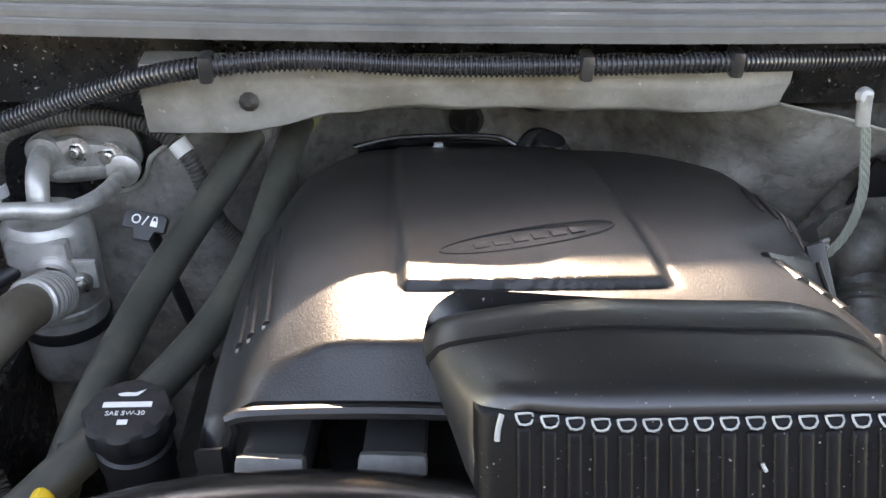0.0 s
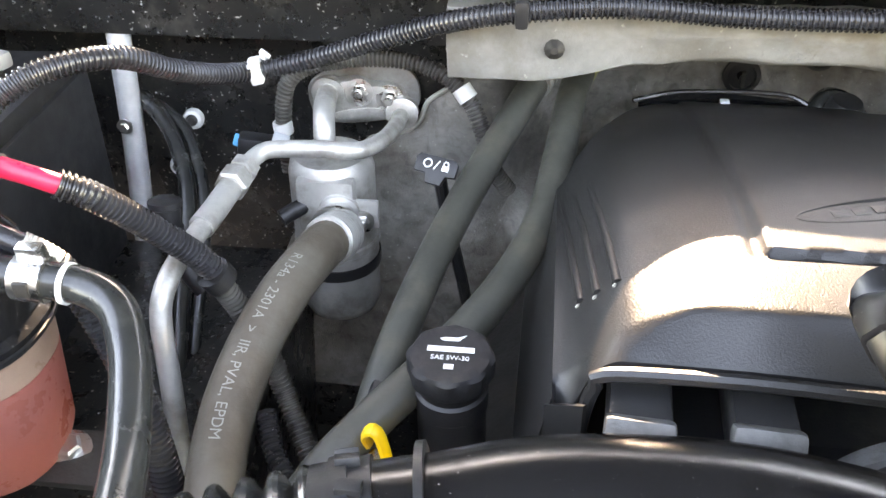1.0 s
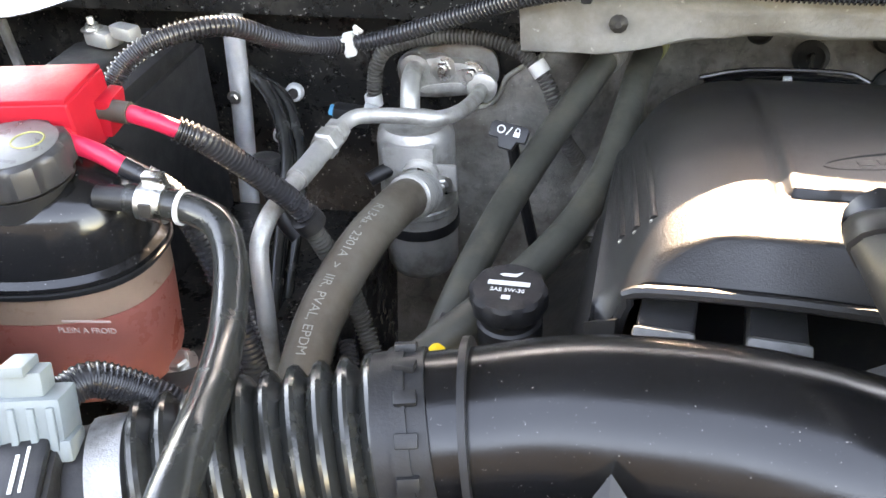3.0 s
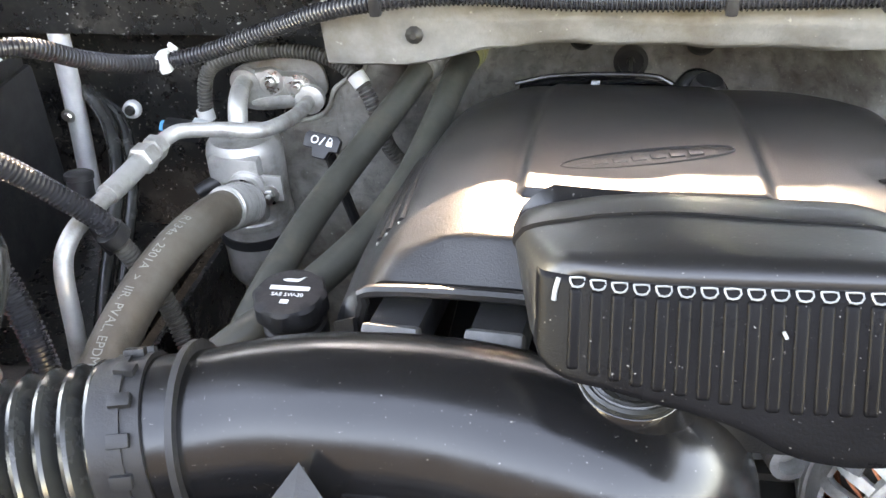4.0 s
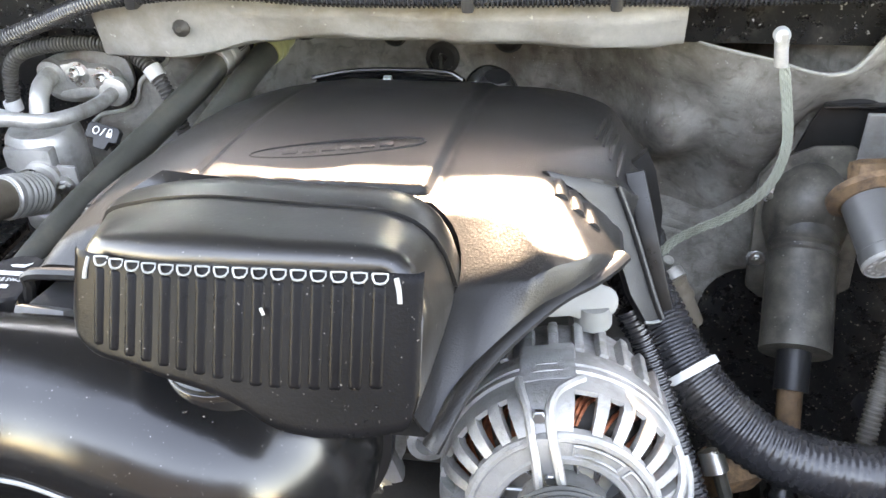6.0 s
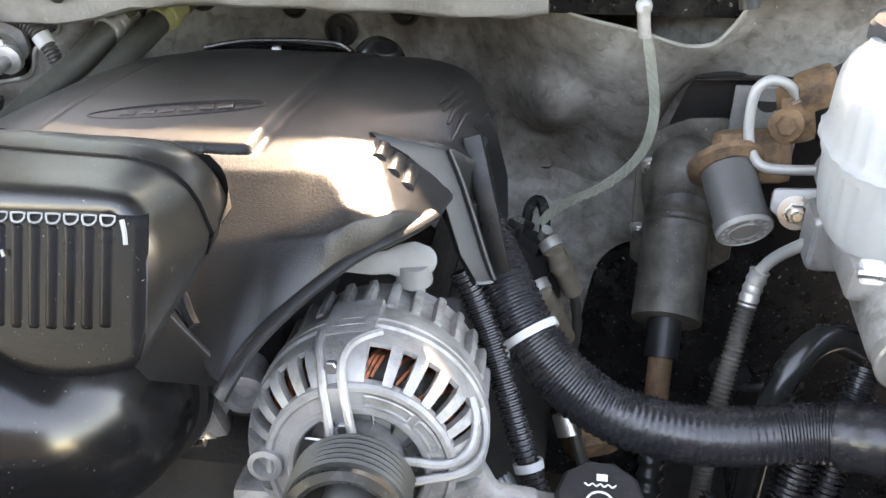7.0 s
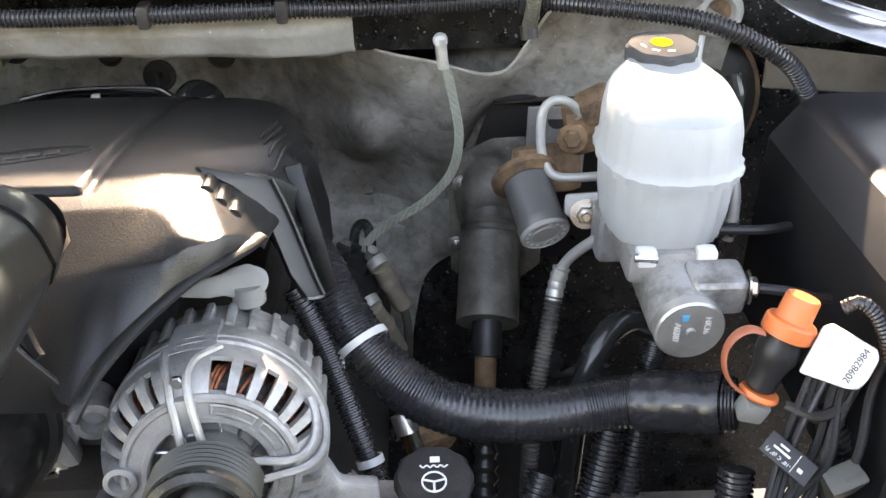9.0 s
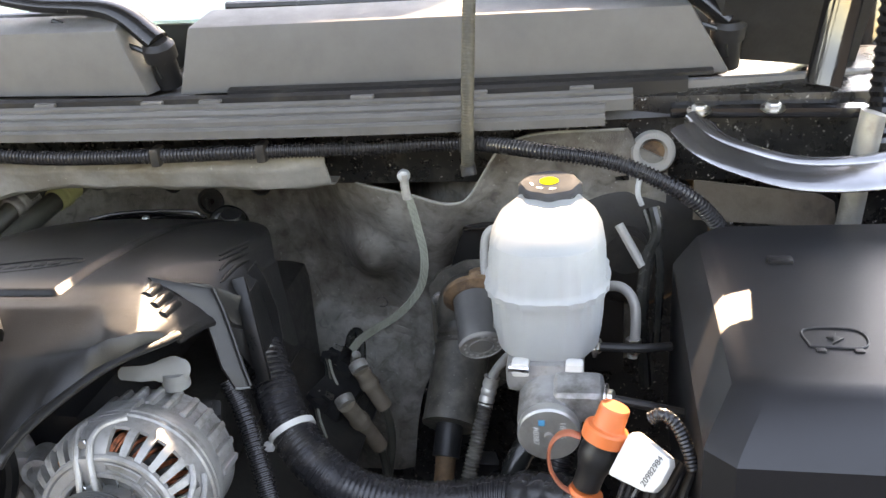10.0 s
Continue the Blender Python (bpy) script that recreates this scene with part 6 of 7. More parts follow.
for base in (0, 120):
    part("web", rail_on([(0.0742, 111 + base, 0.004), (0.0735, 109.5 + base, 0.02), (0.068, 108 + base, 0.0325), (0.057, 109 + base, 0.0415), (0.045, 111 + base, 0.046), (0.03, 118 + base, 0.0505)]), M_CASTALU, alt, "cast rail of the arm")
    part("web", rail_on([(0.0748, 82 + base, 0.008), (0.0742, 88 + base, 0.0145), (0.073, 94 + base, 0.0225), (0.068, 97.5 + base, 0.0325), (0.057, 97.5 + base, 0.0415), (0.045, 96 + base, 0.046), (0.029, 92 + base, 0.0505)]), M_CASTALU, alt, "cast rail of the arm")
    part("web_plate", prism([(0.026, -0.005), (0.056, -0.0055), (0.058, 0.0055), (0.026, 0.005)], 0.006, am @ pose(0, 0, 0.0375, 0, 0, 103.5 + base), 0.0015), M_CASTALU, alt)
    part("through_bolt", hexbolt(am @ Vector((0.066 * math.cos(radians(103 + base)), 0.066 * math.sin(radians(103 + base)), 0.033)), AW, 0.0042, False), M_STEEL, alt)
    part("inner_bolt", hexbolt(am @ Vector((0.032 * math.cos(radians(104 + base)), 0.032 * math.sin(radians(104 + base)), 0.0445)), AW, 0.0034, False), M_STEEL, alt)
part("web", rail_on([(0.026, 32, 0.0505), (0.036, 20, 0.0485), (0.048, 11, 0.046), (0.059, 9, 0.04), (0.067, 13, 0.033), (0.0725, 22, 0.024), (0.0738, 30, 0.017)]), M_CASTALU, alt, "cast rail of the arm")
part("web", rail_on([(0.029, -2, 0.0505), (0.042, 0, 0.047), (0.0535, 0.6, 0.044), (0.064, 1, 0.037), (0.0715, 5, 0.028), (0.0742, 12, 0.018), (0.0748, 20, 0.010)]), M_CASTALU, alt, "cast rail of the arm")
part("top_pad", box((0.034, 0.008, 0.044), am @ pose(0, 0, 0, 0, 0, 8) @ pose(0, 0.0698, -0.014), 0.003), M_CASTALU, alt, "flat cast pad")
for k in range(14):
    r = am @ pose(0, 0, 0, 0, 0, 13 * k + 4)
    part("rear_fin", box((0.011, 0.0066, 0.036), r @ pose(0.0668, 0, -0.0515), 0.0025), M_CASTALU, alt)
part("mount_ear", box((0.034, 0.022, 0.032), am @ pose(-0.069, -0.042, 0.01), 0.007), M_CASTALU, alt)
part("mount_ear", prism([(0.055, -0.012), (0.072, -0.02), (0.08, -0.036), (0.106, -0.04), (0.106, -0.085), (0.045, -0.085), (0.045, -0.035)], 0.014, am @ pose(0, 0, -0.004), 0.004), M_CASTALU, alt, "flat cast mounting ear")
part("mount_eye", lathe([(0.0105, 0.0), (0.0105, 0.02), (0.007, 0.021), (0.006, 0.012)], am @ pose(-0.056, 0.001, 0.024), 20), M_CASTALU, alt)
pul = part("pulley", lathe([(0.018, 0.048), (0.031, 0.05), (0.0335, 0.054), (0.0335, 0.058)] + [(0.0335 - 0.0018 * (i % 2), 0.058 + 0.0022 * i) for i in range(12)] + [(0.0345, 0.086), (0.0345, 0.09), (0.03, 0.092), (0.0265, 0.09), (0.0265, 0.07), (0.016, 0.068)], am, 48), M_RUBBER_BLACK, alt, "black grooved pulley")
part("hub", lathe([(0.0155, 0.066), (0.0155, 0.09), (0.013, 0.094), (0.007, 0.094), (0.007, 0.08)], am, 24), M_CYL, pul)
part("shaft_end", lathe([(0.0095, 0.08), (0.0095, 0.0935), (0.0045, 0.0945), (0.0042, 0.084)], am, 20), M_RUST, pul, "rusty shaft end")
belt = thing("drive_belt", (0.1, 0.35, 0.8), "grey-green ribbed drive belt over the pulley", "drive belt")
part("belt", lathe([(0.0336, 0.0585)] + [(0.0363 - 0.0016 * (k % 2), 0.0585 + 0.0012 * k + 0.0021 * (k // 2)) for k in range(12)] + [(0.0336, 0.086)], am, 48, 10, 170), M_BELT, belt)
altc = thing("alternator_connector", (0.2, 0.49, 1.18), "grey rubber boot over the alternator terminal", "terminal boot")
part("boot", loft([[(c + Vector((0.85 * r * math.cos(t), 0.5 * r * math.sin(t), 0.85 * r * math.sin(t)))) for t in [2 * math.pi * k / 20 for k in range(20)]] for c, r in ((Vector((0.148, 0.482, 1.2)), 0.006), (Vector((0.165, 0.484, 1.199)), 0.0072), (Vector((0.176, 0.488, 1.199)), 0.008), (Vector((0.183, 0.49, 1.199)), 0.011), (Vector((0.191, 0.492, 1.199)), 0.0125), (Vector((0.198, 0.494, 1.198)), 0.01), (Vector((0.202, 0.495, 1.197)), 0.004))]), M_BOOT, altc)
part("skirt", lathe([(0.0125, 0), (0.012, 0.008), (0.0105, 0.014)], axis((0.191, 0.493, 1.182), (0, 0, 1)), 22), M_BOOT, altc)
reg = thing("alternator_plug", (0.225, 0.5, 1.17), "black regulator plug on the alternator", "connector")
part("body", box((0.026, 0.02, 0.016), pose(0.206, 0.51, 1.142, 20, 10, 20), 0.005), M_MATTE, reg)
part("latch", box((0.013, 0.01, 0.007), pose(0.207, 0.506, 1.151, 20, 10, 20), 0.003), M_MATTE, reg)
brk = thing("throttle_bracket", (0.07, 0.41, 1.05), "cast aluminium throttle body flange with a bolt", "bracket")
part("flange", lathe([(0.066, 0), (0.066, 0.012), (0.058, 0.014), (0.058, 0.03)], axis((0.012, 0.438, 1.136), (0, -1, 0.05)), 40), M_CASTALU, brk)
part("arm", box((0.05, 0.02, 0.022), pose(0.074, 0.428, 1.142, 0, 10, 15), 0.006), M_CASTALU, brk)
part("sleeve", lathe([(0.014, 0), (0.014, 0.03), (0.009, 0.031), (0.008, 0.02)], axis((0.088, 0.436, 1.142), (0.25, -0.95, 0.1)), 20), M_CASTALU, brk)
part("lower_arm", box((0.035, 0.02, 0.05), pose(0.055, 0.42, 1.105, 0, -15, 10), 0.006), M_CASTALU, brk)
part("bolt", hexbolt((0.057, 0.41, 1.095), (0.1, -1, 0.2), 0.0075), M_ZINC, brk)

# ---- harness running across to the driver side ----
harness = thing("main_harness", (0.35, 0.57, 0.98), "thick black taped wiring harness with white ties", "wiring harness")
hp_pts = [(0.2, 0.66, 1.15), (0.221, 0.622, 1.138), (0.243, 0.587, 1.115), (0.268, 0.555, 1.088), (0.305, 0.53, 1.062), (0.35, 0.518, 1.046), (0.41, 0.515, 1.042), (0.48, 0.52, 1.05), (0.53, 0.5, 1.066), (0.565, 0.485, 1.075)]
part("harness", tube(hp_pts, 0.0228, 22, 0.0014, lambda i, s: 1.0 - (0.035 + 0.03 * (0.5 + 0.5 * math.sin(i * 0.023))) * (i % 4 > 1) + 0.015 * noise.noise((i * 0.09, 0.0, 3.0))), M_TAPE, harness)
part("tape_wrap", tube([(0.495, 0.517, 1.054), (0.53, 0.5, 1.066), (0.555, 0.488, 1.073)], 0.0255, 20, 0.004, lambda i, s: 1.0 + 0.02 * math.sin(i * 1.3)), M_TAPE, harness, "dusty tape wrap")
for c, w in (((0.266, 0.557, 1.09), (0.55, -0.6, -0.58)),):
    part("tie", tube([Vector(c) - Vector(w) * 0.0032, Vector(c) + Vector(w) * 0.0032], 0.0242, 20, 0.003), M_WHITETIE, harness, "white cable tie")
part("tie_head", box((0.01, 0.008, 0.008), (0.247, 0.54, 1.083), 0.002), M_WHITETIE, harness)
h2 = thing("alternator_harness", (0.27, 0.48, 1.02), "thin black corrugated conduit with a white tie", "wiring conduit")
part("conduit", conduit([(0.215, 0.545, 1.155), (0.228, 0.535, 1.132), (0.24, 0.52, 1.11), (0.257, 0.495, 1.075), (0.273, 0.47, 1.04), (0.287, 0.45, 1.01), (0.3, 0.43, 0.96)], 0.0098), M_CONDUIT, h2)
part("tie", tube([(0.2722, 0.4715, 1.0425), (0.274, 0.4685, 1.0375)], 0.0112, 16, 0.003), M_WHITETIE, h2, "white cable tie")
part("fir_tree", tube([(0.262, 0.465, 1.03), (0.25, 0.46, 1.022), (0.236, 0.455, 1.016)], 0.006, 10, 0.0018, lambda i, s: (1.0, 0.75)[i % 2]), M_LIGHTGREY, h2, "pale push-in anchor")
ps = thing("power_steering_reservoir", (0.322, 0.411, 0.98), "black power steering reservoir neck, its cap with a white wheel symbol", "fluid reservoir")
pm = axis((0.322, 0.412, 1.068), (0.0, -0.12, 1), (0, 1, 0))
rings = []
for h, r0, k in ((0.0, 0.025, 0), (0.003, 0.028, 1), (0.013, 0.028, 1), (0.0155, 0.0255, 0.5), (0.016, 0.02, 0), (0.016, 0.003, 0)):
    rings.append([pm @ Vector((r0 * (1 + 0.03 * k * math.cos(10 * a)) * math.cos(a), r0 * (1 + 0.03 * k * math.cos(10 * a)) * math.sin(a), h)) for a in [2 * math.pi * j / 60 for j in range(60)]])
part("cap", loft(rings), M_MATTE, ps)
part("neck", lathe([(0.022, -0.09), (0.022, 0.0)], pm, 24), M_BLACK, ps)
part("symbol_wheel", tube([pm @ Vector((0.0085 * math.cos(radians(a)), -0.006 + 0.0085 * math.sin(radians(a)), 0.0163)) for a in range(0, 361, 20)], 0.0008, 5, 0.002), M_WHITEINK, ps, "white steering wheel symbol")
for a in (165, 15, 270):
    part("symbol_spoke", box((0.008, 0.0016, 0.0004), pm @ pose(0, -0.006, 0.0163, 0, 0, a) @ pose(0.004, 0, 0), 0), M_WHITEINK, ps)
part("symbol_wave", tube([pm @ Vector((-0.01 + 0.0025 * k, 0.0075 + 0.001 * (-1) ** k, 0.0163)) for k in range(9)], 0.0006, 5, 0.001), M_WHITEINK, ps)
part("symbol_book", box((0.007, 0.005, 0.0004), pm @ pose(0.001, 0.0135, 0.0163), 0), M_WHITEINK, ps)
psb = thing("power_steering_bracket", (0.28, 0.4, 0.98), "cast aluminium bracket beside the steering pump", "bracket")
part("plate", box((0.07, 0.02, 0.07), pose(0.262, 0.42, 1.03, 0, 10, 5), 0.008), M_CASTALU, psb)

# coil pack plugs behind the harness
for k, (p, q, r) in enumerate((((0.274, 0.782, 1.02), (0.285, 0.785, 0.993), (0.297, 0.789, 0.964)), ((0.266, 0.735, 1.0), (0.28, 0.75, 0.96), (0.292, 0.765, 0.92)))):
    w = thing("spark_plug_boot", q, "tan spark plug boot with a grey lead", "spark plug boot", group="spark plug boots")
    part("boot", tube([p, Vector(p).lerp(Vector(q), 0.5), q, r], 0.0105, 14, 0.003, lambda i, s: 1.0 if s < 0.3 or s > 0.42 else 1.18), M_TAN, w)
    part("lead", tube([q, r, (r[0] + 0.006, r[1] - 0.004, r[2] - 0.05), (r[0] - 0.004, r[1] - 0.02, r[2] - 0.12)], 0.0055, 10, 0.01), M_RUBBER, w, "grey lead")
    part("clip_band", tube([p, (p[0] - 0.006, p[1] + 0.007, p[2] + 0.006)], 0.0118, 14, 0.003), M_ALU, w)
coil = thing("ignition_coil", (0.25, 0.68, 1.05), "black ignition coil with connectors", "ignition coil")
part("body", box((0.05, 0.07, 0.04), pose(0.238, 0.77, 0.985, 0, 25, -15), 0.006), M_BLACK, coil)
part("connector", box((0.026, 0.03, 0.02), pose(0.252, 0.81, 1.005, -20, 15, -30), 0.004), M_BLACK, coil)
part("pin", lathe([(0.006, 0), (0.006, 0.014)], axis((0.262, 0.8, 1.022), (0.3, -0.3, 0.9)), 10), M_ALU, coil)
part("pale_connector", box((0.02, 0.016, 0.012), pose(0.228, 0.745, 1.0, 10, 30, -30), 0.003), M_LIGHTGREY, coil)
part("wire_loop", tube([(0.24, 0.84, 1.0), (0.245, 0.85, 1.028), (0.256, 0.85, 1.036), (0.262, 0.835, 1.02), (0.262, 0.82, 0.99)], 0.006, 10, 0.004), M_RUBBER_BLACK, coil)

for k, (p, rz) in enumerate((((0.236, 0.825, 1.015), -25), ((0.244, 0.75, 0.992), -35))):
    cc = thing("coil_connector", p, "black electrical connector with a bright spring clip", "connector", group="coil connectors")
    cmx = pose(*p, -25, 10, rz)
    part("housing", box((0.02, 0.034, 0.018), cmx, 0.003), M_BLACK, cc)
    part("spring_clip", box((0.012, 0.004, 0.012), cmx @ pose(0, -0.012, 0.009), 0.001), M_ZINC, cc, "bright spring clip")
    part("collar", box((0.016, 0.02, 0.014), cmx @ pose(0, -0.024, -0.001), 0.003), M_MATTE, cc)
    for w in range(3):
        a0 = cmx @ Vector((-0.005 + 0.005 * w, -0.032, 0))
        part("wire", tube([a0, a0 + Vector((0.006, -0.012, -0.012)), a0 + Vector((0.004 + 0.006 * w, -0.03, -0.04)), a0 + Vector((-0.01, -0.04, -0.11))], 0.0018, 6, 0.006), (M_RUBBER_BLACK, M_RUBBER, M_BRAID)[w], cc)
rail_t = thing("coil_bracket", (0.28, 0.68, 0.98), "oily aluminium rail under the ignition coils", "bracket")
part("rail", box((0.03, 0.22, 0.04), pose(0.252, 0.74, 0.95, 0, 20, -4), 0.004), M_DARK, rail_t)
# ground strap
strap_pts = [(0.344, 0.813, 1.25), (0.3475, 0.812, 1.235), (0.355, 0.81, 1.2), (0.3605, 0.808, 1.165), (0.356, 0.806, 1.132), (0.342, 0.803, 1.108), (0.318, 0.804, 1.084), (0.295, 0.807, 1.068), (0.272, 0.81, 1.05), (0.258, 0.806, 1.035)]
strap = thing("ground_strap", (0.34, 0.815, 1.1), "flat olive-grey braided earth strap with a crimped lug", "earth strap")
braid_path = spline(strap_pts, 0.0022)
for e in range(5):
    off = (e - 2) * 0.0018
    line_pts = []
    for i, c in enumerate(braid_path):
        w = (braid_path[min(i + 1, len(braid_path) - 1)] - braid_path[max(i - 1, 0)]).normalized()
        n = w.cross(Vector((0, -1, 0.1))).normalized()
        spread = 0.55 + 0.45 * smoothstep(0, 12, i)
        line_pts.append(c + n * off * spread + Vector((0, -0.0006 * (1 + math.sin(i * 1.6 + e * 2.1)), 0)))
    part("braid", tube(line_pts, 0.0014, 6, 0.0022), M_WEB, strap)
part("lug", tube([(0.342, 0.816, 1.264), (0.343, 0.814, 1.25), (0.345, 0.813, 1.235)], 0.0068, 12, 0.004, flat=0.7), M_ALU, strap, "crimped lug")
part("bolt", lathe([(0.0075, 0), (0.0075, 0.005), (0.006, 0.008), (0.003, 0.009)], axis((0.342, 0.82, 1.262), (0, -1, 0.1)), 16), M_LIGHTGREY, strap, "pale bolt cover")

# steering shaft with its boot
boot = thing("steering_shaft_boot", (0.395, 0.82, 0.95), "dusty grey rubber steering shaft boot on a bolted plate", "shaft boot")
part("plate", prism([(-0.048, 0.062), (-0.034, 0.082), (0.0, 0.098), (0.036, 0.1), (0.06, 0.08), (0.06, -0.06), (0.03, -0.085), (-0.03, -0.078), (-0.045, -0.066)], 0.012, axis((0.4, 0.866, 1.035), (0.0, -1, 0.08)), 0.003), M_BOOTRUBBER, boot)
part("dome", loft([[(0.402 + r * math.cos(t), y, 1.06 + 1.35 * r * math.sin(t)) for t in [2 * math.pi * k / 28 for k in range(28)]] for y, r in ((0.866, 0.043), (0.848, 0.042), (0.828, 0.036), (0.816, 0.024), (0.812, 0.005))]), M_BOOTRUBBER, boot)
part("sleeve", tube([(0.402, 0.858, 1.085), (0.4, 0.84, 1.055), (0.395, 0.795, 1.015), (0.389, 0.74, 0.972)], 0.034, 28, 0.004, lambda i, s: 1.0 if 0.34 > s or s > 0.42 else (1.05 if s < 0.36 or s > 0.4 else 0.97)), M_BOOTRUBBER, boot)
for p in ((0.366, 0.852, 1.083), (0.361, 0.852, 1.006)):
    part("bolt", hexbolt(p, (0, -1, 0.1), 0.0052, stud=0.006), M_ZINC, boot)
    part("bushing", lathe([(0.0095, -0.004), (0.0098, 0.0), (0.008, 0.0016)], axis(p, (0, -1, 0.1)), 20), M_CASTALU, boot)
shaft = thing("steering_shaft", (0.385, 0.65, 0.8), "dark steering shaft with a rusty joint", "steering shaft")
part("collar", tube([(0.389, 0.745, 0.977), (0.386, 0.715, 0.945)], 0.0165, 16, 0.006), M_BLACK, shaft)
part("shaft", tube([(0.386, 0.72, 0.95), (0.384, 0.69, 0.91), (0.382, 0.66, 0.87)], 0.012, 14, 0.01), M_RUST, shaft, "rusty steel shaft")
part("lower_boot", tube([(0.382, 0.665, 0.877), (0.38, 0.63, 0.83), (0.378, 0.59, 0.77), (0.375, 0.54, 0.68)], 0.016, 16, 0.0035, lambda i, s: (1.0, 1.0, 0.85, 0.85)[i % 4]), M_RUBBER_BLACK, shaft, "ribbed lower boot")

# booster plate, gas cylinder, brake unit
plate = thing("booster_backing_plate", (0.45, 0.87, 1.05), "glossy black bracket plate with a folded lip", "bracket plate")
part("plate", prism([(-0.062, 0.06), (-0.052, 0.078), (-0.036, 0.084), (0.14, 0.085), (0.14, -0.12), (-0.02, -0.12), (-0.09, -0.04), (-0.082, 0.0)], 0.005, axis((0.455, 0.868, 1.1), (0, -1, 0.05)), 0.002), M_INNERWING, plate)
part("lip", box((0.2, 0.01, 0.003), pose(0.5, 0.862, 1.182, 0, -3, 0), 0.002), M_PAINT, plate)
galv = thing("galvanised_bracket", (0.465, 0.8, 1.1), "dull galvanised mounting plate with rusty fitting", "bracket plate")
part("plate", box((0.065, 0.005, 0.1), pose(0.468, 0.845, 1.13, 4, 0, 0), 0.002), M_GALV, galv)
part("hole", lathe([(0.011, 0), (0.011, 0.001)], axis((0.468, 0.841, 1.165), (0, -1, 0)), 16), M_DARK, galv)
part("rusty_fitting", box((0.03, 0.03, 0.055), pose(0.482, 0.79, 1.18, 10, -15, 0), 0.008), M_RUST, galv, "rust-brown fitting")
part("rusty_fitting", box((0.036, 0.03, 0.03), pose(0.495, 0.785, 1.205, 10, -25, 0), 0.008), M_RUST, galv)
part("bolt", hexbolt((0.472, 0.772, 1.175), (-0.1, -1, 0.2), 0.0095), M_RUST, galv)
gas = thing("gas_pressure_cylinder", (0.43, 0.73, 1.08), "grey gas spring cylinder with a stamped silver end", "pressure cylinder")
gdir = Vector((0.019, -0.073, -0.04)).normalized()
gm = axis(Vector((0.439, 0.697, 1.108)) - gdir * 0.07, gdir, (0, 1, 0))
part("flange", lathe([(0.03, -0.004), (0.034, -0.003), (0.034, 0.003), (0.029, 0.005), (0.026, 0.008)], gm, 30), M_RUST, gas, "rusty flange ring")
part("cylinder", lathe([(0.0235, 0.0), (0.0235, 0.056), (0.025, 0.057), (0.025, 0.066), (0.0243, 0.068)], gm, 32), M_CYL, gas)
part("end_cap", lathe([(0.0248, 0.066), (0.0248, 0.069), (0.0232, 0.0708), (0.0222, 0.0695), (0.0145, 0.0695), (0.0135, 0.0708), (0.0125, 0.0698), (0.002, 0.0698)], gm, 36), M_PIPE, gas, "bright stamped end")
for k in range(15):
    a = 24 * k
    if a not in (264, 288):
        part("stamped_letter", box((0.0028, 0.0036, 0.0004), gm @ pose(0, 0, 0, 0, 0, a) @ pose(0.0185, 0, 0.0699), 0), M_WHITEINK, gas)
part("base", box((0.07, 0.03, 0.05), pose(0.45, 0.785, 1.135, -20, 0, 10), 0.01), M_RUST, gas)
line = thing("brake_pipe", (0.45, 0.75, 1.15), "pale bent brake pipe looping over the fitting", "brake pipe")
part("pipe", tube([(0.478, 0.778, 1.198), (0.468, 0.772, 1.212), (0.452, 0.768, 1.218), (0.441, 0.766, 1.21), (0.438, 0.762, 1.19), (0.44, 0.752, 1.165), (0.45, 0.742, 1.15), (0.47, 0.735, 1.15), (0.51, 0.73, 1.155)], 0.0047, 12, 0.005), M_PIPE, line)
part("nut", lathe([(0.007, 0), (0.007, 0.014)], axis((0.474, 0.776, 1.2), (0.6, 0.4, -0.6)), 6), M_ZINC, line)
booster = thing("brake_booster", (0.56, 0.82, 1.05), "black vacuum brake booster with rusty rim", "brake booster")
bom = axis((0.595, 0.895, 1.165), (0, -1, 0)) @ Matrix.Scale(0.82, 4)
part("shell", lathe([(0.118, 0.0), (0.12, 0.02), (0.116, 0.03), (0.1, 0.045), (0.06, 0.06), (0.03, 0.066), (0.03, 0.1)], bom, 48), M_DARK, booster)
part("rim", lathe([(0.118, 0.015), (0.124, 0.018), (0.124, 0.024), (0.118, 0.027)], bom, 48), M_RUST, booster, "rusty crimped rim")

master = thing("brake_master_cylinder", (0.52, 0.62, 1.1), "cast aluminium brake master cylinder with a round stamped end", "master cylinder")
mdir = Vector((-0.02, 1.0, 0.06)).normalized()
mm = axis((0.522, 0.497, 1.139), -mdir, (0, 0, 1))
part("end_disc", lathe([(0.0268, -0.012), (0.0275, -0.008), (0.0275, -0.002), (0.026, 0.0), (0.004, 0.0), (0.0035, 0.003), (0.0, 0.0034)], mm, 40), M_GALV, master, "machined round end")
part("barrel", lathe([(0.024, -0.24), (0.024, -0.12), (0.0285, -0.1), (0.0285, -0.02), (0.026, -0.012)], mm, 36), M_CASTALU, master)
part("outlet_boss", box((0.045, 0.036, 0.034), pose(0.547, 0.53, 1.158, 8, 0, 0), 0.009, 3), M_CASTALU, master)
part("saddle", box((0.07, 0.11, 0.03), (0.516, 0.6, 1.165), 0.008), M_CASTALU, master)
part("side_boss", box((0.03, 0.04, 0.05), (0.49, 0.65, 1.14), 0.009, 3), M_CASTALU, master)
part("outlet_nut", hexbolt((0.57, 0.522, 1.162), (1, -0.15, 0.05), 0.0085), M_ZINC, master)
part("outlet_pipe", tube([(0.575, 0.52, 1.163), (0.6, 0.515, 1.162), (0.64, 0.52, 1.15)], 0.0042, 10, 0.006), M_BLACK, master, "black brake pipe")
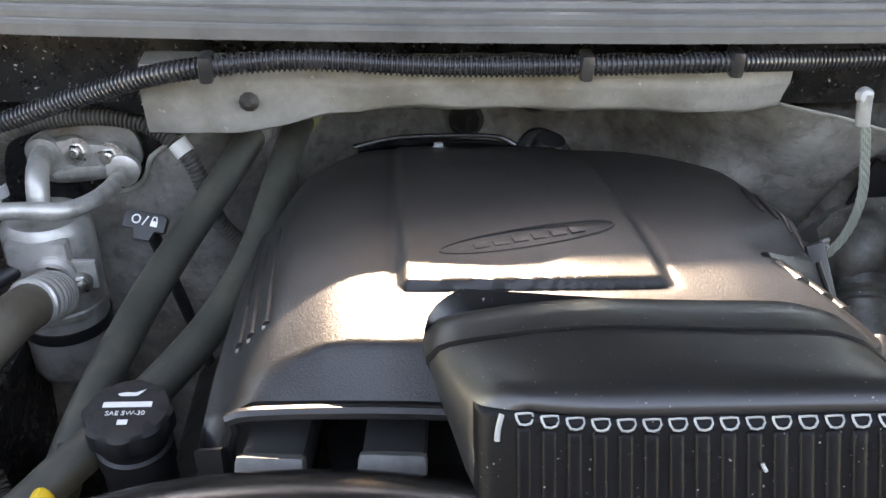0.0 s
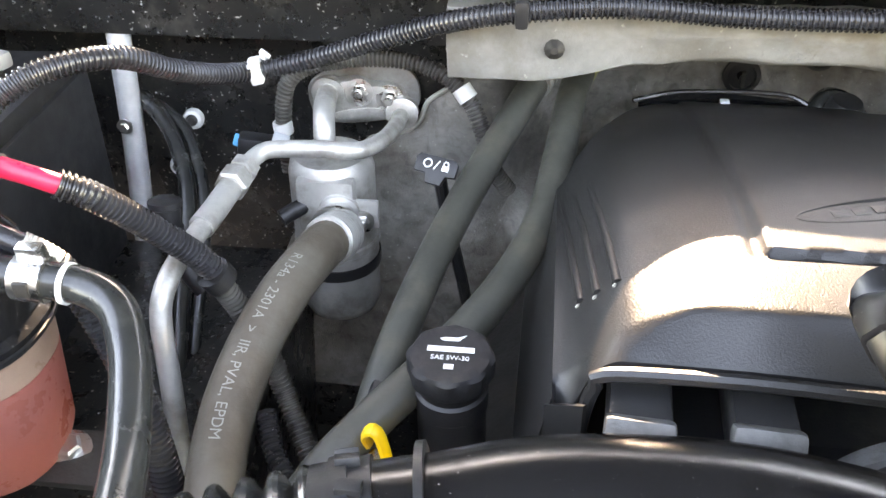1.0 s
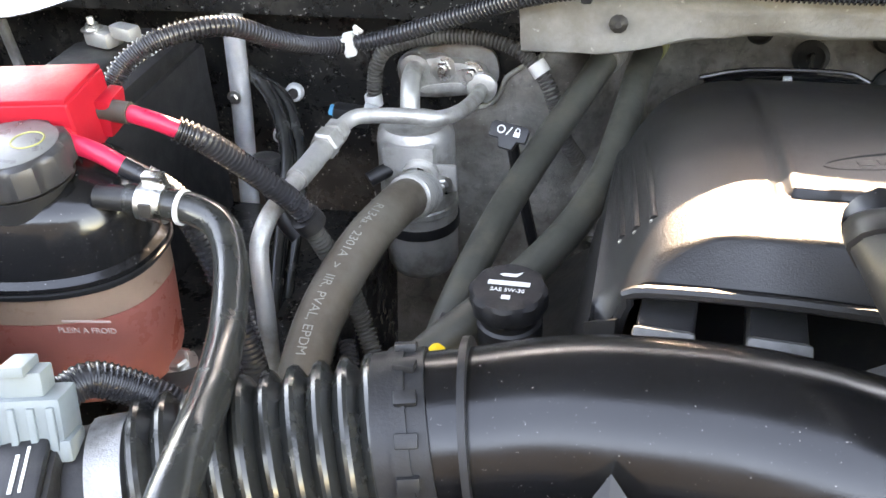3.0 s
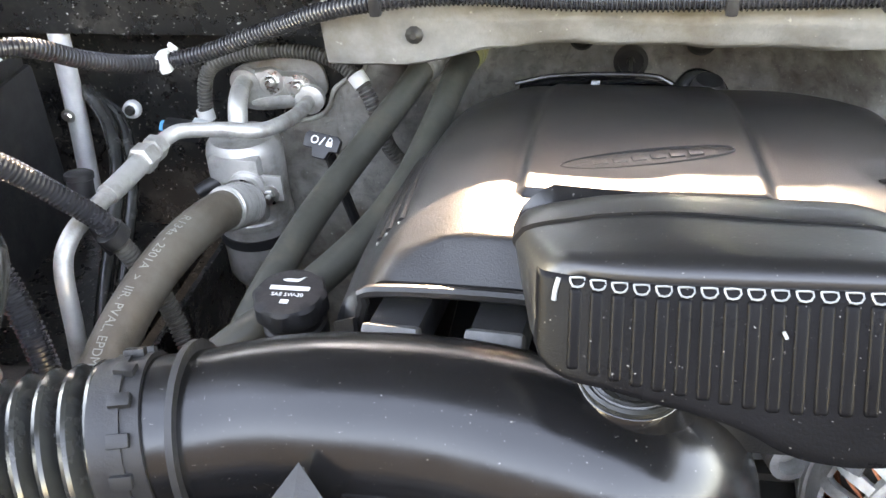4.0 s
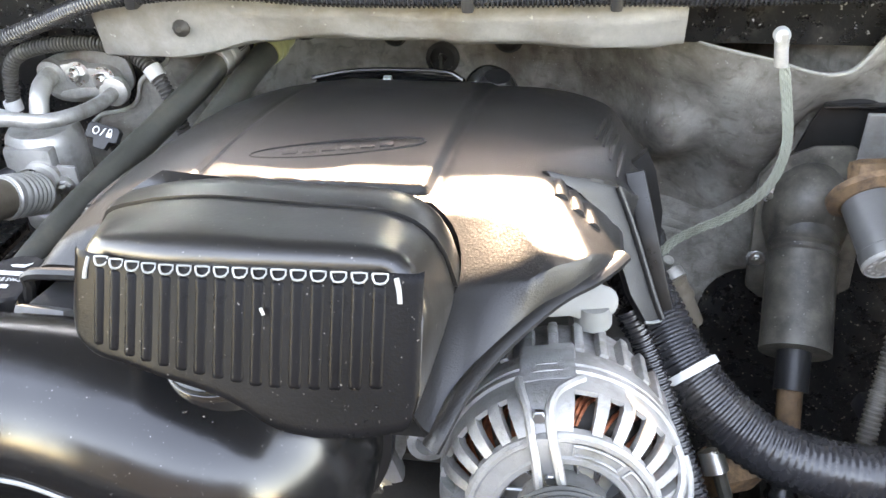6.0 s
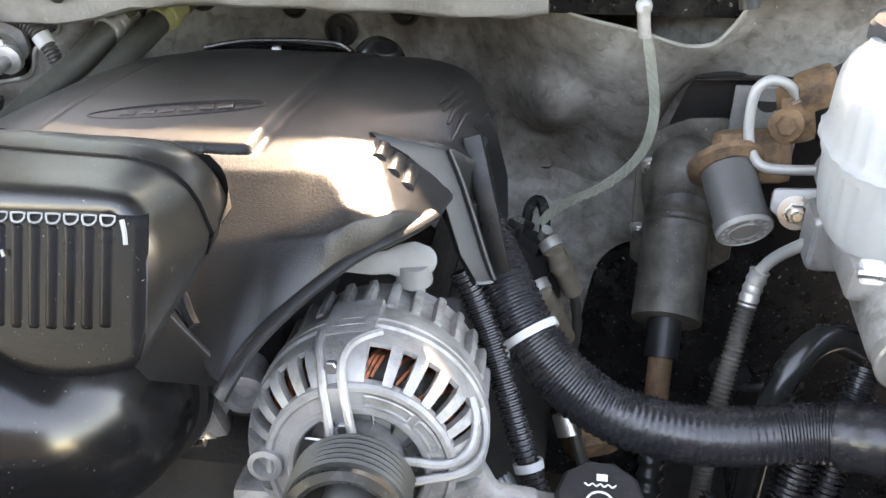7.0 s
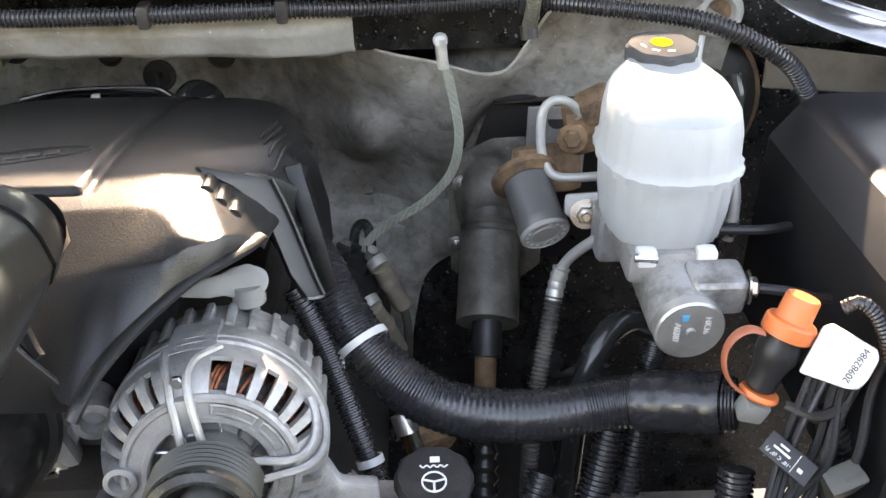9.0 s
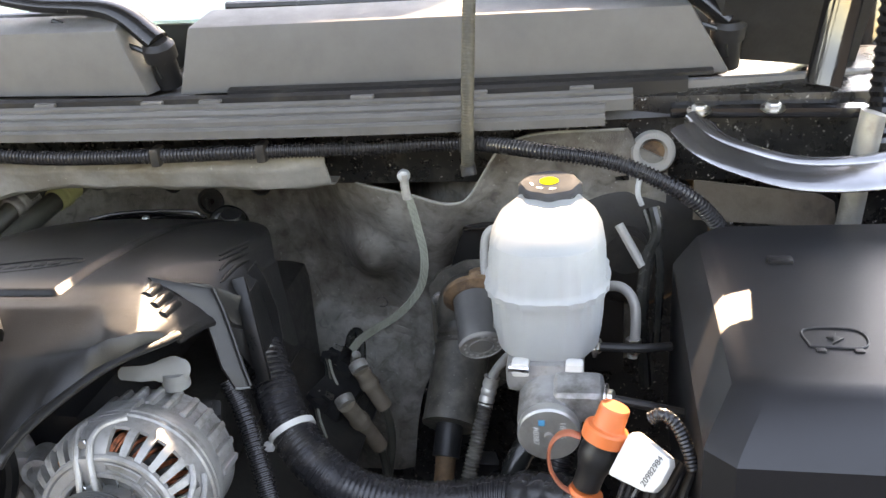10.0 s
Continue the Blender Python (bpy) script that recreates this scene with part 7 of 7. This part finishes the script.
part("upper_nut", hexbolt((0.56, 0.59, 1.175), (1, -0.2, 0.05), 0.007), M_ZINC, master)
part("upper_pipe", tube([(0.565, 0.588, 1.175), (0.6, 0.585, 1.176), (0.63, 0.6, 1.17)], 0.0042, 10, 0.006), M_BLACK, master)
for x in (0.495, 0.543):
    part("reservoir_pin", box((0.016, 0.014, 0.014), (x, 0.548, 1.176), 0.003), M_WHITETIE, master)
part("pin", tube([(0.485, 0.545, 1.177), (0.503, 0.543, 1.177)], 0.004, 10, 0.003), M_STEEL, master)
ear = part("mount_ear", prism([(-0.03, 0.012), (0.02, 0.02), (0.03, -0.02), (-0.01, -0.018), (-0.03, -0.006)], 0.01, axis((0.484, 0.69, 1.14), (-0.2, -0.9, 0.4)), 0.004), M_CASTALU, master)
part("ear_nut", hexbolt((0.472, 0.679, 1.141), (-0.15, -0.95, 0.3), 0.009, True, 0.016), M_ZINC, ear)
part("stamp", words("HK36", 0.0072, mm @ pose(0.012, 0.006, 0.0006, 0, 0, -90), 0.0002), M_WHITEINK, master, "white stamped code")
part("stamp", words("A0387", 0.0072, mm @ pose(-0.011, 0.0, 0.0006, 0, 0, -90), 0.0002), M_WHITEINK, master, "white stamped code")
part("paint_dot", box((0.0055, 0.006, 0.0004), mm @ pose(-0.006, 0.014, 0.0006), 0), M_BLUE, master, "blue paint dot")

res = thing("brake_fluid_reservoir", (0.517, 0.61, 1.17), "white translucent brake fluid reservoir with a moulded seam", "fluid reservoir")
rx, ry = 0.5175, 0.606
secs = [(1.172, 0.034, 0.042, 0), (1.175, 0.042, 0.05, 0), (1.182, 0.0475, 0.055, 0), (1.2, 0.05, 0.058, 0), (1.236, 0.052, 0.0605, 0), (1.2375, 0.0565, 0.065, 0), (1.2435, 0.057, 0.0655, 0), (1.246, 0.0545, 0.063, 0), (1.25, 0.053, 0.0615, 0), (1.272, 0.0522, 0.0605, 0.001), (1.284, 0.0505, 0.058, 0.003), (1.2925, 0.0455, 0.051, 0.008), (1.299, 0.034, 0.036, 0.02), (1.302, 0.027, 0.027, 0.032), (1.304, 0.022, 0.022, 0.042)]
def fluted(cx, cy, z, a, b, power, n, tilt):
    """A ring of the reservoir with shallow upright flutes above the seam."""
    k = 0.014 * smoothstep(1.18, 1.2, z) * (1 - smoothstep(1.275, 1.29, z))
    ring = oblong(cx, cy, z, a, b, power, n, tilt)
    return [(cx + (x - cx) * (1 + k * math.cos(math.pi * i / 2)), cy + (y - cy) * (1 + k * math.cos(math.pi * i / 2)), zz) for i, (x, y, zz) in enumerate(ring)]


part("reservoir", loft([fluted(rx + 0.02 * s, ry + 1.25 * s, z, a, b, 2.6, 96, 0.02) for z, a, b, s in secs]), M_WHITE, res, smooth=30)
rcm = axis((0.5185, 0.66, 1.297), (0, -0.05, 1), (0, 1, 0))
rings = []
for h, r0, k in ((0.0, 0.026, 0), (0.002, 0.029, 1), (0.012, 0.029, 1), (0.0145, 0.027, 0.6), (0.0152, 0.022, 0), (0.0152, 0.003, 0)):
    rings.append([rcm @ Vector((r0 * (1 + 0.045 * k * math.cos(8 * a)) * math.cos(a), r0 * (1 + 0.045 * k * math.cos(8 * a)) * math.sin(a), h)) for a in [2 * math.pi * j / 64 for j in range(64)]])
rcap = part("cap", loft(rings), M_CAPDARK, res, "dark scalloped cap")
part("cap_label", lathe([(0.009, 0), (0.009, 0.0006), (0.001, 0.0007)], rcm @ pose(-0.001, 0.0, 0.0153), 30), M_YELLOWINK, rcap, "round yellow label")
for k in range(3):
    part("cap_print", box((0.006, 0.0022, 0.0004), rcm @ pose(0, 0, 0, 0, 0, 200 + 40 * k) @ pose(0.018, 0, 0.0154, 0, 0, 90), 0), M_WHITEINK, rcap)

flex = thing("brake_hose", (0.45, 0.66, 1.0), "grey brake pipe joining a dusty ribbed hose", "brake hose")
part("pipe", tube([(0.49, 0.64, 1.145), (0.475, 0.655, 1.125), (0.46, 0.67, 1.1), (0.45, 0.672, 1.082)], 0.0052, 12, 0.005), M_PIPE, flex)
part("coupling", tube([(0.452, 0.672, 1.086), (0.448, 0.668, 1.07), (0.444, 0.66, 1.055)], 0.009, 12, 0.004, lambda i, s: (1.0, 0.85)[i % 2]), M_ALU, flex, "zinc coupling")
part("hose", conduit([(0.445, 0.662, 1.06), (0.438, 0.645, 1.03), (0.428, 0.62, 0.99), (0.42, 0.59, 0.94), (0.415, 0.56, 0.88)], 0.0088), M_CONDUIT_DUSTY, flex)

# orange service plug, tag and lower harnesses
orange = thing("orange_service_plug", (0.575, 0.45, 1.1), "orange cap tethered to a black connector", "service plug")
od = Vector((0.022, 0.012, 0.066)).normalized()
ogm = axis((0.5675, 0.44, 1.178), od, (0, 1, 0)) @ Matrix.Diagonal((0.88, 0.88, 0.95, 1))
part("cap", lathe([(0.018, 0), (0.0205, 0.001), (0.0205, 0.011), (0.019, 0.0128), (0.0148, 0.0138), (0.014, 0.0155), (0.0136, 0.031), (0.0128, 0.0322), (0.002, 0.0325)], ogm, 30), M_ORANGE, orange)
part("body", lathe([(0.0105, -0.046), (0.0125, -0.044), (0.013, -0.03), (0.0155, -0.022), (0.0172, -0.018), (0.0175, -0.008), (0.016, -0.005), (0.0165, 0.003)], ogm, 26), M_BLACK, orange)
part("tether", tube([(0.55, 0.436, 1.184), (0.541, 0.436, 1.187), (0.532, 0.436, 1.183), (0.526, 0.436, 1.17), (0.5265, 0.433, 1.155), (0.534, 0.43, 1.142), (0.546, 0.428, 1.134), (0.555, 0.43, 1.131)], 0.0046, 12, 0.003, flat=0.32), M_SALMON, orange, "salmon rubber tether loop")
part("ring", lathe([(0.0135, 0), (0.0145, 0.002), (0.0135, 0.005)], axis((0.5535, 0.431, 1.131), od), 22), M_ORANGE, orange)
part("terminal", box((0.019, 0.016, 0.018), pose(0.5505, 0.429, 1.122, 10, 15, 0), 0.003), M_BOOT, orange)
tagw = thing("harness_tag", (0.605, 0.42, 1.15), "white plastic harness label with printed number", "label tag")
tgm = axis((0.571, 0.416, 1.164), (-0.45, -0.73, 0.52), (0.53, 0.1, 0.8)) @ pose(0, 0, 0, 0, 0, 31)
part("tag", prism([(-0.001, 0.0), (0.008, -0.0015), (0.03, -0.005), (0.038, -0.004), (0.043, 0.004), (0.0475, 0.018), (0.046, 0.024), (0.03, 0.031), (0.016, 0.037), (0.01, 0.034)], 0.012, tgm @ pose(0, 0, -0.012), 0.003), M_WHITETIE, tagw)
part("print", words("20982984", 0.0066, tgm @ pose(0.0345, 0.0115, 0.0004, 0, 0, 66), 0.0002), M_DARKINK, tagw, "dark printed number")
part("twisted_wire", tube([(0.604, 0.44, 1.2), (0.612, 0.437, 1.206), (0.622, 0.432, 1.2), (0.63, 0.425, 1.185), (0.634, 0.42, 1.17)], 0.0055, 12, 0.0015, lambda i, s: (1.0, 0.88)[i % 2]), M_TAPE, tagw, "black twisted wire")
wb = thing("fuse_box_wiring", (0.585, 0.42, 1.0), "bundle of black wires dropping below the tag", "wiring")
wire_rng = random.Random(5)
for k in range(11):
    x, jx, jy = 0.58 + 0.0045 * k, wire_rng.uniform(-0.008, 0.008), wire_rng.uniform(-0.012, 0.012)
    part("wire", tube([(x + 0.012, 0.432 + jy * 0.4, 1.168), (x + jx * 0.4, 0.42 + jy * 0.3, 1.14), (x - 0.012 + jx, 0.405 + jy, 1.1), (x - 0.022 - jx, 0.39 - jy * 0.5, 1.05), (x - 0.026 + jx, 0.385, 0.98)], (0.0026, 0.0034, 0.003)[k % 3], 8, 0.008), M_MATTE if k % 3 else M_CONDUIT, wb)
part("zip_tie", tube([(0.572, 0.424, 1.128), (0.59, 0.412, 1.127), (0.61, 0.415, 1.134)], 0.004, 8, 0.004), M_BLACK, wb)
lab = thing("small_black_label", (0.575, 0.39, 1.07), "black tag with small white symbols and lettering", "label tag")
lm = axis((0.5685, 0.396, 1.104), (0.0, -0.6, 0.8), (0.75, 0.2, 1)) @ pose(0, 0, 0, 0, 0, 180) @ Matrix.Scale(0.76, 4)
part("tag", box((0.05, 0.024, 0.002), lm, 0.0008), M_BLACK, lab)
part("print", words("-18\u00b0 C (0\u00b0 F)", 0.0052, lm @ pose(0.008, 0.006, 0.0012), 0.0001), M_WHITEINK, lab, "small white lettering")
for k in range(2):
    part("print_bar", box((0.018 - 0.008 * k, 0.0022, 0.0004), lm @ pose(0.008, -0.0005 - 0.005 * k, 0.0012), 0), M_WHITEINK, lab, "white unreadable print")
part("border_line", box((0.0006, 0.02, 0.0003), lm @ pose(-0.0075, 0, 0.0012), 0), M_WHITEINK, lab)
part("print_icon", box((0.005, 0.004, 0.0004), lm @ pose(-0.014, 0.003, 0.0012), 0), M_WHITEINK, lab)
low = thing("lower_harness", (0.5, 0.5, 0.9), "black corrugated conduits running down under the harness", "wiring conduit")
for pts, r in (([(0.42, 0.52, 0.97), (0.4, 0.49, 0.93), (0.37, 0.45, 0.88), (0.33, 0.41, 0.82)], 0.0135),
               ([(0.49, 0.56, 1.03), (0.475, 0.53, 0.98), (0.455, 0.49, 0.92), (0.44, 0.45, 0.85)], 0.0155),
               ([(0.53, 0.6, 1.05), (0.515, 0.565, 0.99), (0.5, 0.53, 0.93)], 0.0125),
               ([(0.62, 0.46, 1.09), (0.645, 0.44, 1.06), (0.67, 0.42, 1.05), (0.7, 0.4, 1.05)], 0.012),
               ([(0.55, 0.43, 1.06), (0.545, 0.41, 1.02), (0.54, 0.4, 0.95)], 0.014)):
    part("conduit", conduit(pts, r, 0.0046), M_CONDUIT, low)
clut = thing("lower_cables", (0.47, 0.6, 0.9), "black hoses and a small connector low behind the harness", "hose")
part("loop_hose", tube([(0.545, 0.66, 1.02), (0.52, 0.655, 1.035), (0.495, 0.64, 1.03), (0.475, 0.62, 1.0), (0.462, 0.6, 0.95), (0.455, 0.58, 0.88)], 0.013, 14, 0.006), M_RUBBER_BLACK, clut)
part("thin_hose", tube([(0.43, 0.66, 0.985), (0.45, 0.65, 0.975), (0.47, 0.64, 0.985), (0.5, 0.64, 0.99)], 0.005, 10, 0.006), M_RUBBER_BLACK, clut)
part("connector", box((0.03, 0.022, 0.018), pose(0.44, 0.655, 0.985, 10, 15, 20), 0.004), M_BLACK, clut)
part("thin_hose", tube([(0.3, 0.6, 0.98), (0.31, 0.58, 0.95), (0.33, 0.56, 0.9)], 0.006, 10, 0.006), M_RUBBER, clut)
part("bracket", box((0.05, 0.04, 0.03), pose(0.32, 0.62, 0.93, 20, 10, 30), 0.006), M_RUST, clut, "rusty bracket")
part("spring_clamp", tube([(0.296, 0.585, 0.985), (0.302, 0.575, 0.97)], 0.011, 14, 0.003), M_ZINC, clut)
plugs = thing("green_grey_plug", (0.6, 0.4, 1.0), "grey-green multi-pin plug below the fuse box", "connector")
part("body", box((0.028, 0.02, 0.045), pose(0.612, 0.4, 1.075, 30, -20, 10), 0.004), M_RUBBER, plugs)
part("latch", box((0.018, 0.01, 0.02), pose(0.616, 0.39, 1.085, 30, -20, 10), 0.003), M_RUBBER, plugs)

# fuse box
fuse = thing("fuse_box", (0.78, 0.55, 1.05), "black plastic fuse box lid with an embossed battery symbol", "fuse box")
def fuse_ring(z, grow_l, grow_f):
    x0, x1, y0, y1 = 0.637 - grow_l, 0.93, 0.372 - grow_f, 0.705
    return [(x0 + 0.02, y0, z), (x1, y0 - 0.004, z), (x1, y1 + 0.01, z), (x0 + 0.012, y1, z), (x0, y1 - 0.012, z), (x0, y0 + 0.02, z)]
fz = [(1.03, 0.0, 0.004), (1.19, 0.0, 0.004), (1.21, 0.0, 0.002), (1.2155, -0.003, -0.004), (1.241, -0.022, -0.036), (1.245, -0.03, -0.044), (1.246, -0.04, -0.055)]
fl = loft([fuse_ring(*k) for k in fz])
part("lid", fl, M_FUSE, fuse, smooth=25)
fm = Matrix.Translation((0.741, 0.486, 1.2465))
sym = [(-0.02, -0.013, 0), (0.019, -0.013, 0), (0.019, 0.013, 0), (-0.02, 0.013, 0), (-0.02, -0.013, 0)]
part("symbol_outline", tube([fm @ Vector(p) for p in sym], 0.0011, 6, 0.004), M_COVER, fuse, "embossed outline")
for x in (-0.013, 0.014):
    part("symbol_foot", box((0.007, 0.005, 0.002), fm @ pose(x, -0.018, 0), 0.0006), M_COVER, fuse)
part("symbol_bolt", prism([(-0.006, 0.001), (0.003, 0.009), (0.001, 0.002), (0.007, 0.0), (-0.003, -0.009), (-0.001, -0.001)], 0.0016, fm @ pose(0, 0, -0.0006), 0.0004), M_COVER, fuse)
part("latch", box((0.022, 0.012, 0.006), (0.725, 0.625, 1.2465), 0.002), M_COVER, fuse)

# windscreen wipers, hinge, ring and washer hose
for base, tip, lab in (((0.042, 0.878, 1.402), (-0.235, 0.925, 1.48), "black wiper arm resting on the glass"), ((0.708, 0.925, 1.395), (0.42, 0.96, 1.47), "black wiper arm resting on the glass")):
    wv = thing("wiper_arm", base, lab, "wiper", group="wipers")
    b, t = Vector(base), Vector(tip)
    part("pivot", lathe([(0.016, -0.045), (0.016, -0.01), (0.02, -0.008), (0.02, 0.008), (0.014, 0.014)], axis(b, (0, -0.3, 1)), 20), M_BLACK, wv)
    part("arm", tube([b + Vector((0, 0, 0.012)), b.lerp(t, 0.2) + Vector((0, 0, 0.034)), b.lerp(t, 0.6) + Vector((0, 0.0, 0.012)), t], 0.019, 12, 0.01, lambda i, s: 1.0 - 0.35 * s, flat=0.7), M_GLOSS, wv)
    part("blade", tube([Vector((t.x + 0.2, 0.965, 1.436)), Vector((t.x, 0.962, 1.436)), Vector((t.x - 0.32, 0.965, 1.438))], 0.006, 8, 0.03), M_RUBBER_BLACK, wv, "rubber wiper blade")
    part("hose", tube([b + Vector((0.0, -0.005, -0.03)), b + Vector((-0.01, -0.012, 0.0)), b.lerp(t, 0.2) + Vector((0, -0.014, 0.0)), b.lerp(t, 0.5) + Vector((0, -0.01, 0.0))], 0.0035, 8, 0.008), M_RUBBER_BLACK, wv, "thin washer hose")
def hood_hinge(sx, dx):
    """A hood hinge on one wing; sx mirrors it."""
    f = lambda x, y, z: (sx * x + dx, y, z)
    hinge = thing("hood_hinge", f(0.72, 0.78, 1.3), "glossy black hood hinge arm with bolts", "hinge", group="hood hinges")
    hpath = [(0.66, 0.79, 1.322), (0.675, 0.762, 1.312), (0.705, 0.742, 1.302), (0.76, 0.73, 1.29), (0.83, 0.735, 1.29), (0.9, 0.755, 1.3)]
    part("arm", tube([f(*p) for p in hpath], 0.026, 16, 0.008, flat=0.28), M_HINGE, hinge)
    part("arm_rib", tube([f(x, y + 0.014, z + 0.006) for x, y, z in hpath], 0.009, 12, 0.008), M_HINGE, hinge)
    part("base", box((0.2, 0.05, 0.012), pose(*f(0.74, 0.84, 1.328), 0, 0, -4 * sx), 0.004), M_PAINT, hinge)
    for p in ((0.668, 0.812, 1.333), (0.743, 0.816, 1.333)):
        part("bolt", hexbolt(f(*p), (0, -0.2, 1), 0.008), M_ZINC, hinge)
    part("link", tube([f(0.82, 0.78, 1.2), f(0.825, 0.775, 1.28), f(0.83, 0.77, 1.34)], 0.014, 12, 0.01, flat=0.4), M_GALV, hinge, "pale hinge link")
    part("upper_arm", tube([f(0.8, 0.86, 1.345), f(0.81, 0.87, 1.40), f(0.82, 0.87, 1.47), f(0.82, 0.85, 1.53)], 0.022, 12, 0.01, flat=0.35), M_PAINT, hinge)
    part("spring", tube([f(0.845, 0.8, 1.3), f(0.85, 0.82, 1.4), f(0.85, 0.82, 1.5)], 0.014, 12, 0.005, lambda i, s: (1.0, 0.8)[i % 2]), M_PAINT, hinge)


hood_hinge(1, 0.0)
hood_hinge(-1, 0.0)
ring_t = thing("bulkhead_grommet", (0.623, 0.848, 1.279), "cream rubber ring with a rusty opening in the bulkhead", "grommet")
rgm = axis((0.623, 0.843, 1.279), (0, -1, 0.15))
part("ring", lathe([(0.024, 0.0), (0.0245, 0.008), (0.022, 0.012), (0.016, 0.012), (0.013, 0.006), (0.013, 0.0)], rgm, 32), M_PIPE, ring_t)
part("core", lathe([(0.0155, 0.002), (0.0155, 0.004), (0.002, 0.003)], rgm, 24), M_RUST, ring_t, "rusty inside")
part("tail", tube([(0.61, 0.838, 1.256), (0.607, 0.83, 1.235), (0.612, 0.828, 1.22)], 0.0032, 8, 0.004), M_LIGHTGREY, ring_t)
wash = thing("washer_hose", (0.425, 0.77, 1.29), "black corrugated washer hose hanging from the raised hood", "hose")
part("hose", conduit([(0.423, 0.778, 1.285), (0.425, 0.77, 1.302), (0.428, 0.765, 1.35), (0.432, 0.77, 1.42), (0.436, 0.79, 1.5), (0.44, 0.81, 1.55)], 0.0072, 0.003, 0.06), M_RUBBER, wash)
part("end", tube([(0.425, 0.773, 1.278), (0.423, 0.776, 1.29)], 0.0085, 12, 0.004), M_BLACK, wash)
side = thing("booster_wiring", (0.63, 0.75, 1.1), "dark wires and tan pipe beside the brake booster", "wiring")
part("pipe", tube([(0.585, 0.76, 1.225), (0.6, 0.75, 1.2), (0.61, 0.74, 1.185)], 0.005, 10, 0.005), M_PIPE, side, "pale pipe")
part("wire", tube([(0.62, 0.76, 1.245), (0.625, 0.75, 1.22), (0.615, 0.745, 1.19), (0.61, 0.73, 1.14), (0.615, 0.72, 1.05)], 0.007, 10, 0.008), M_RUBBER_BLACK, side)
part("wire", tube([(0.613, 0.765, 1.24), (0.622, 0.75, 1.215), (0.628, 0.74, 1.18), (0.625, 0.72, 1.1)], 0.005, 10, 0.008), M_RUBBER_BLACK, side)
abs_pipe = thing("curved_brake_pipe", (0.59, 0.66, 1.1), "pale bent brake pipe beside the reservoir", "brake pipe")
part("pipe", tube([(0.56, 0.68, 1.19), (0.585, 0.672, 1.195), (0.598, 0.66, 1.185), (0.6, 0.65, 1.16), (0.597, 0.645, 1.13)], 0.0052, 12, 0.005), M_PIPE, abs_pipe)
part("nut", lathe([(0.008, 0), (0.008, 0.014)], axis((0.598, 0.647, 1.15), (0, -0.1, -1)), 6), M_ZINC, abs_pipe)
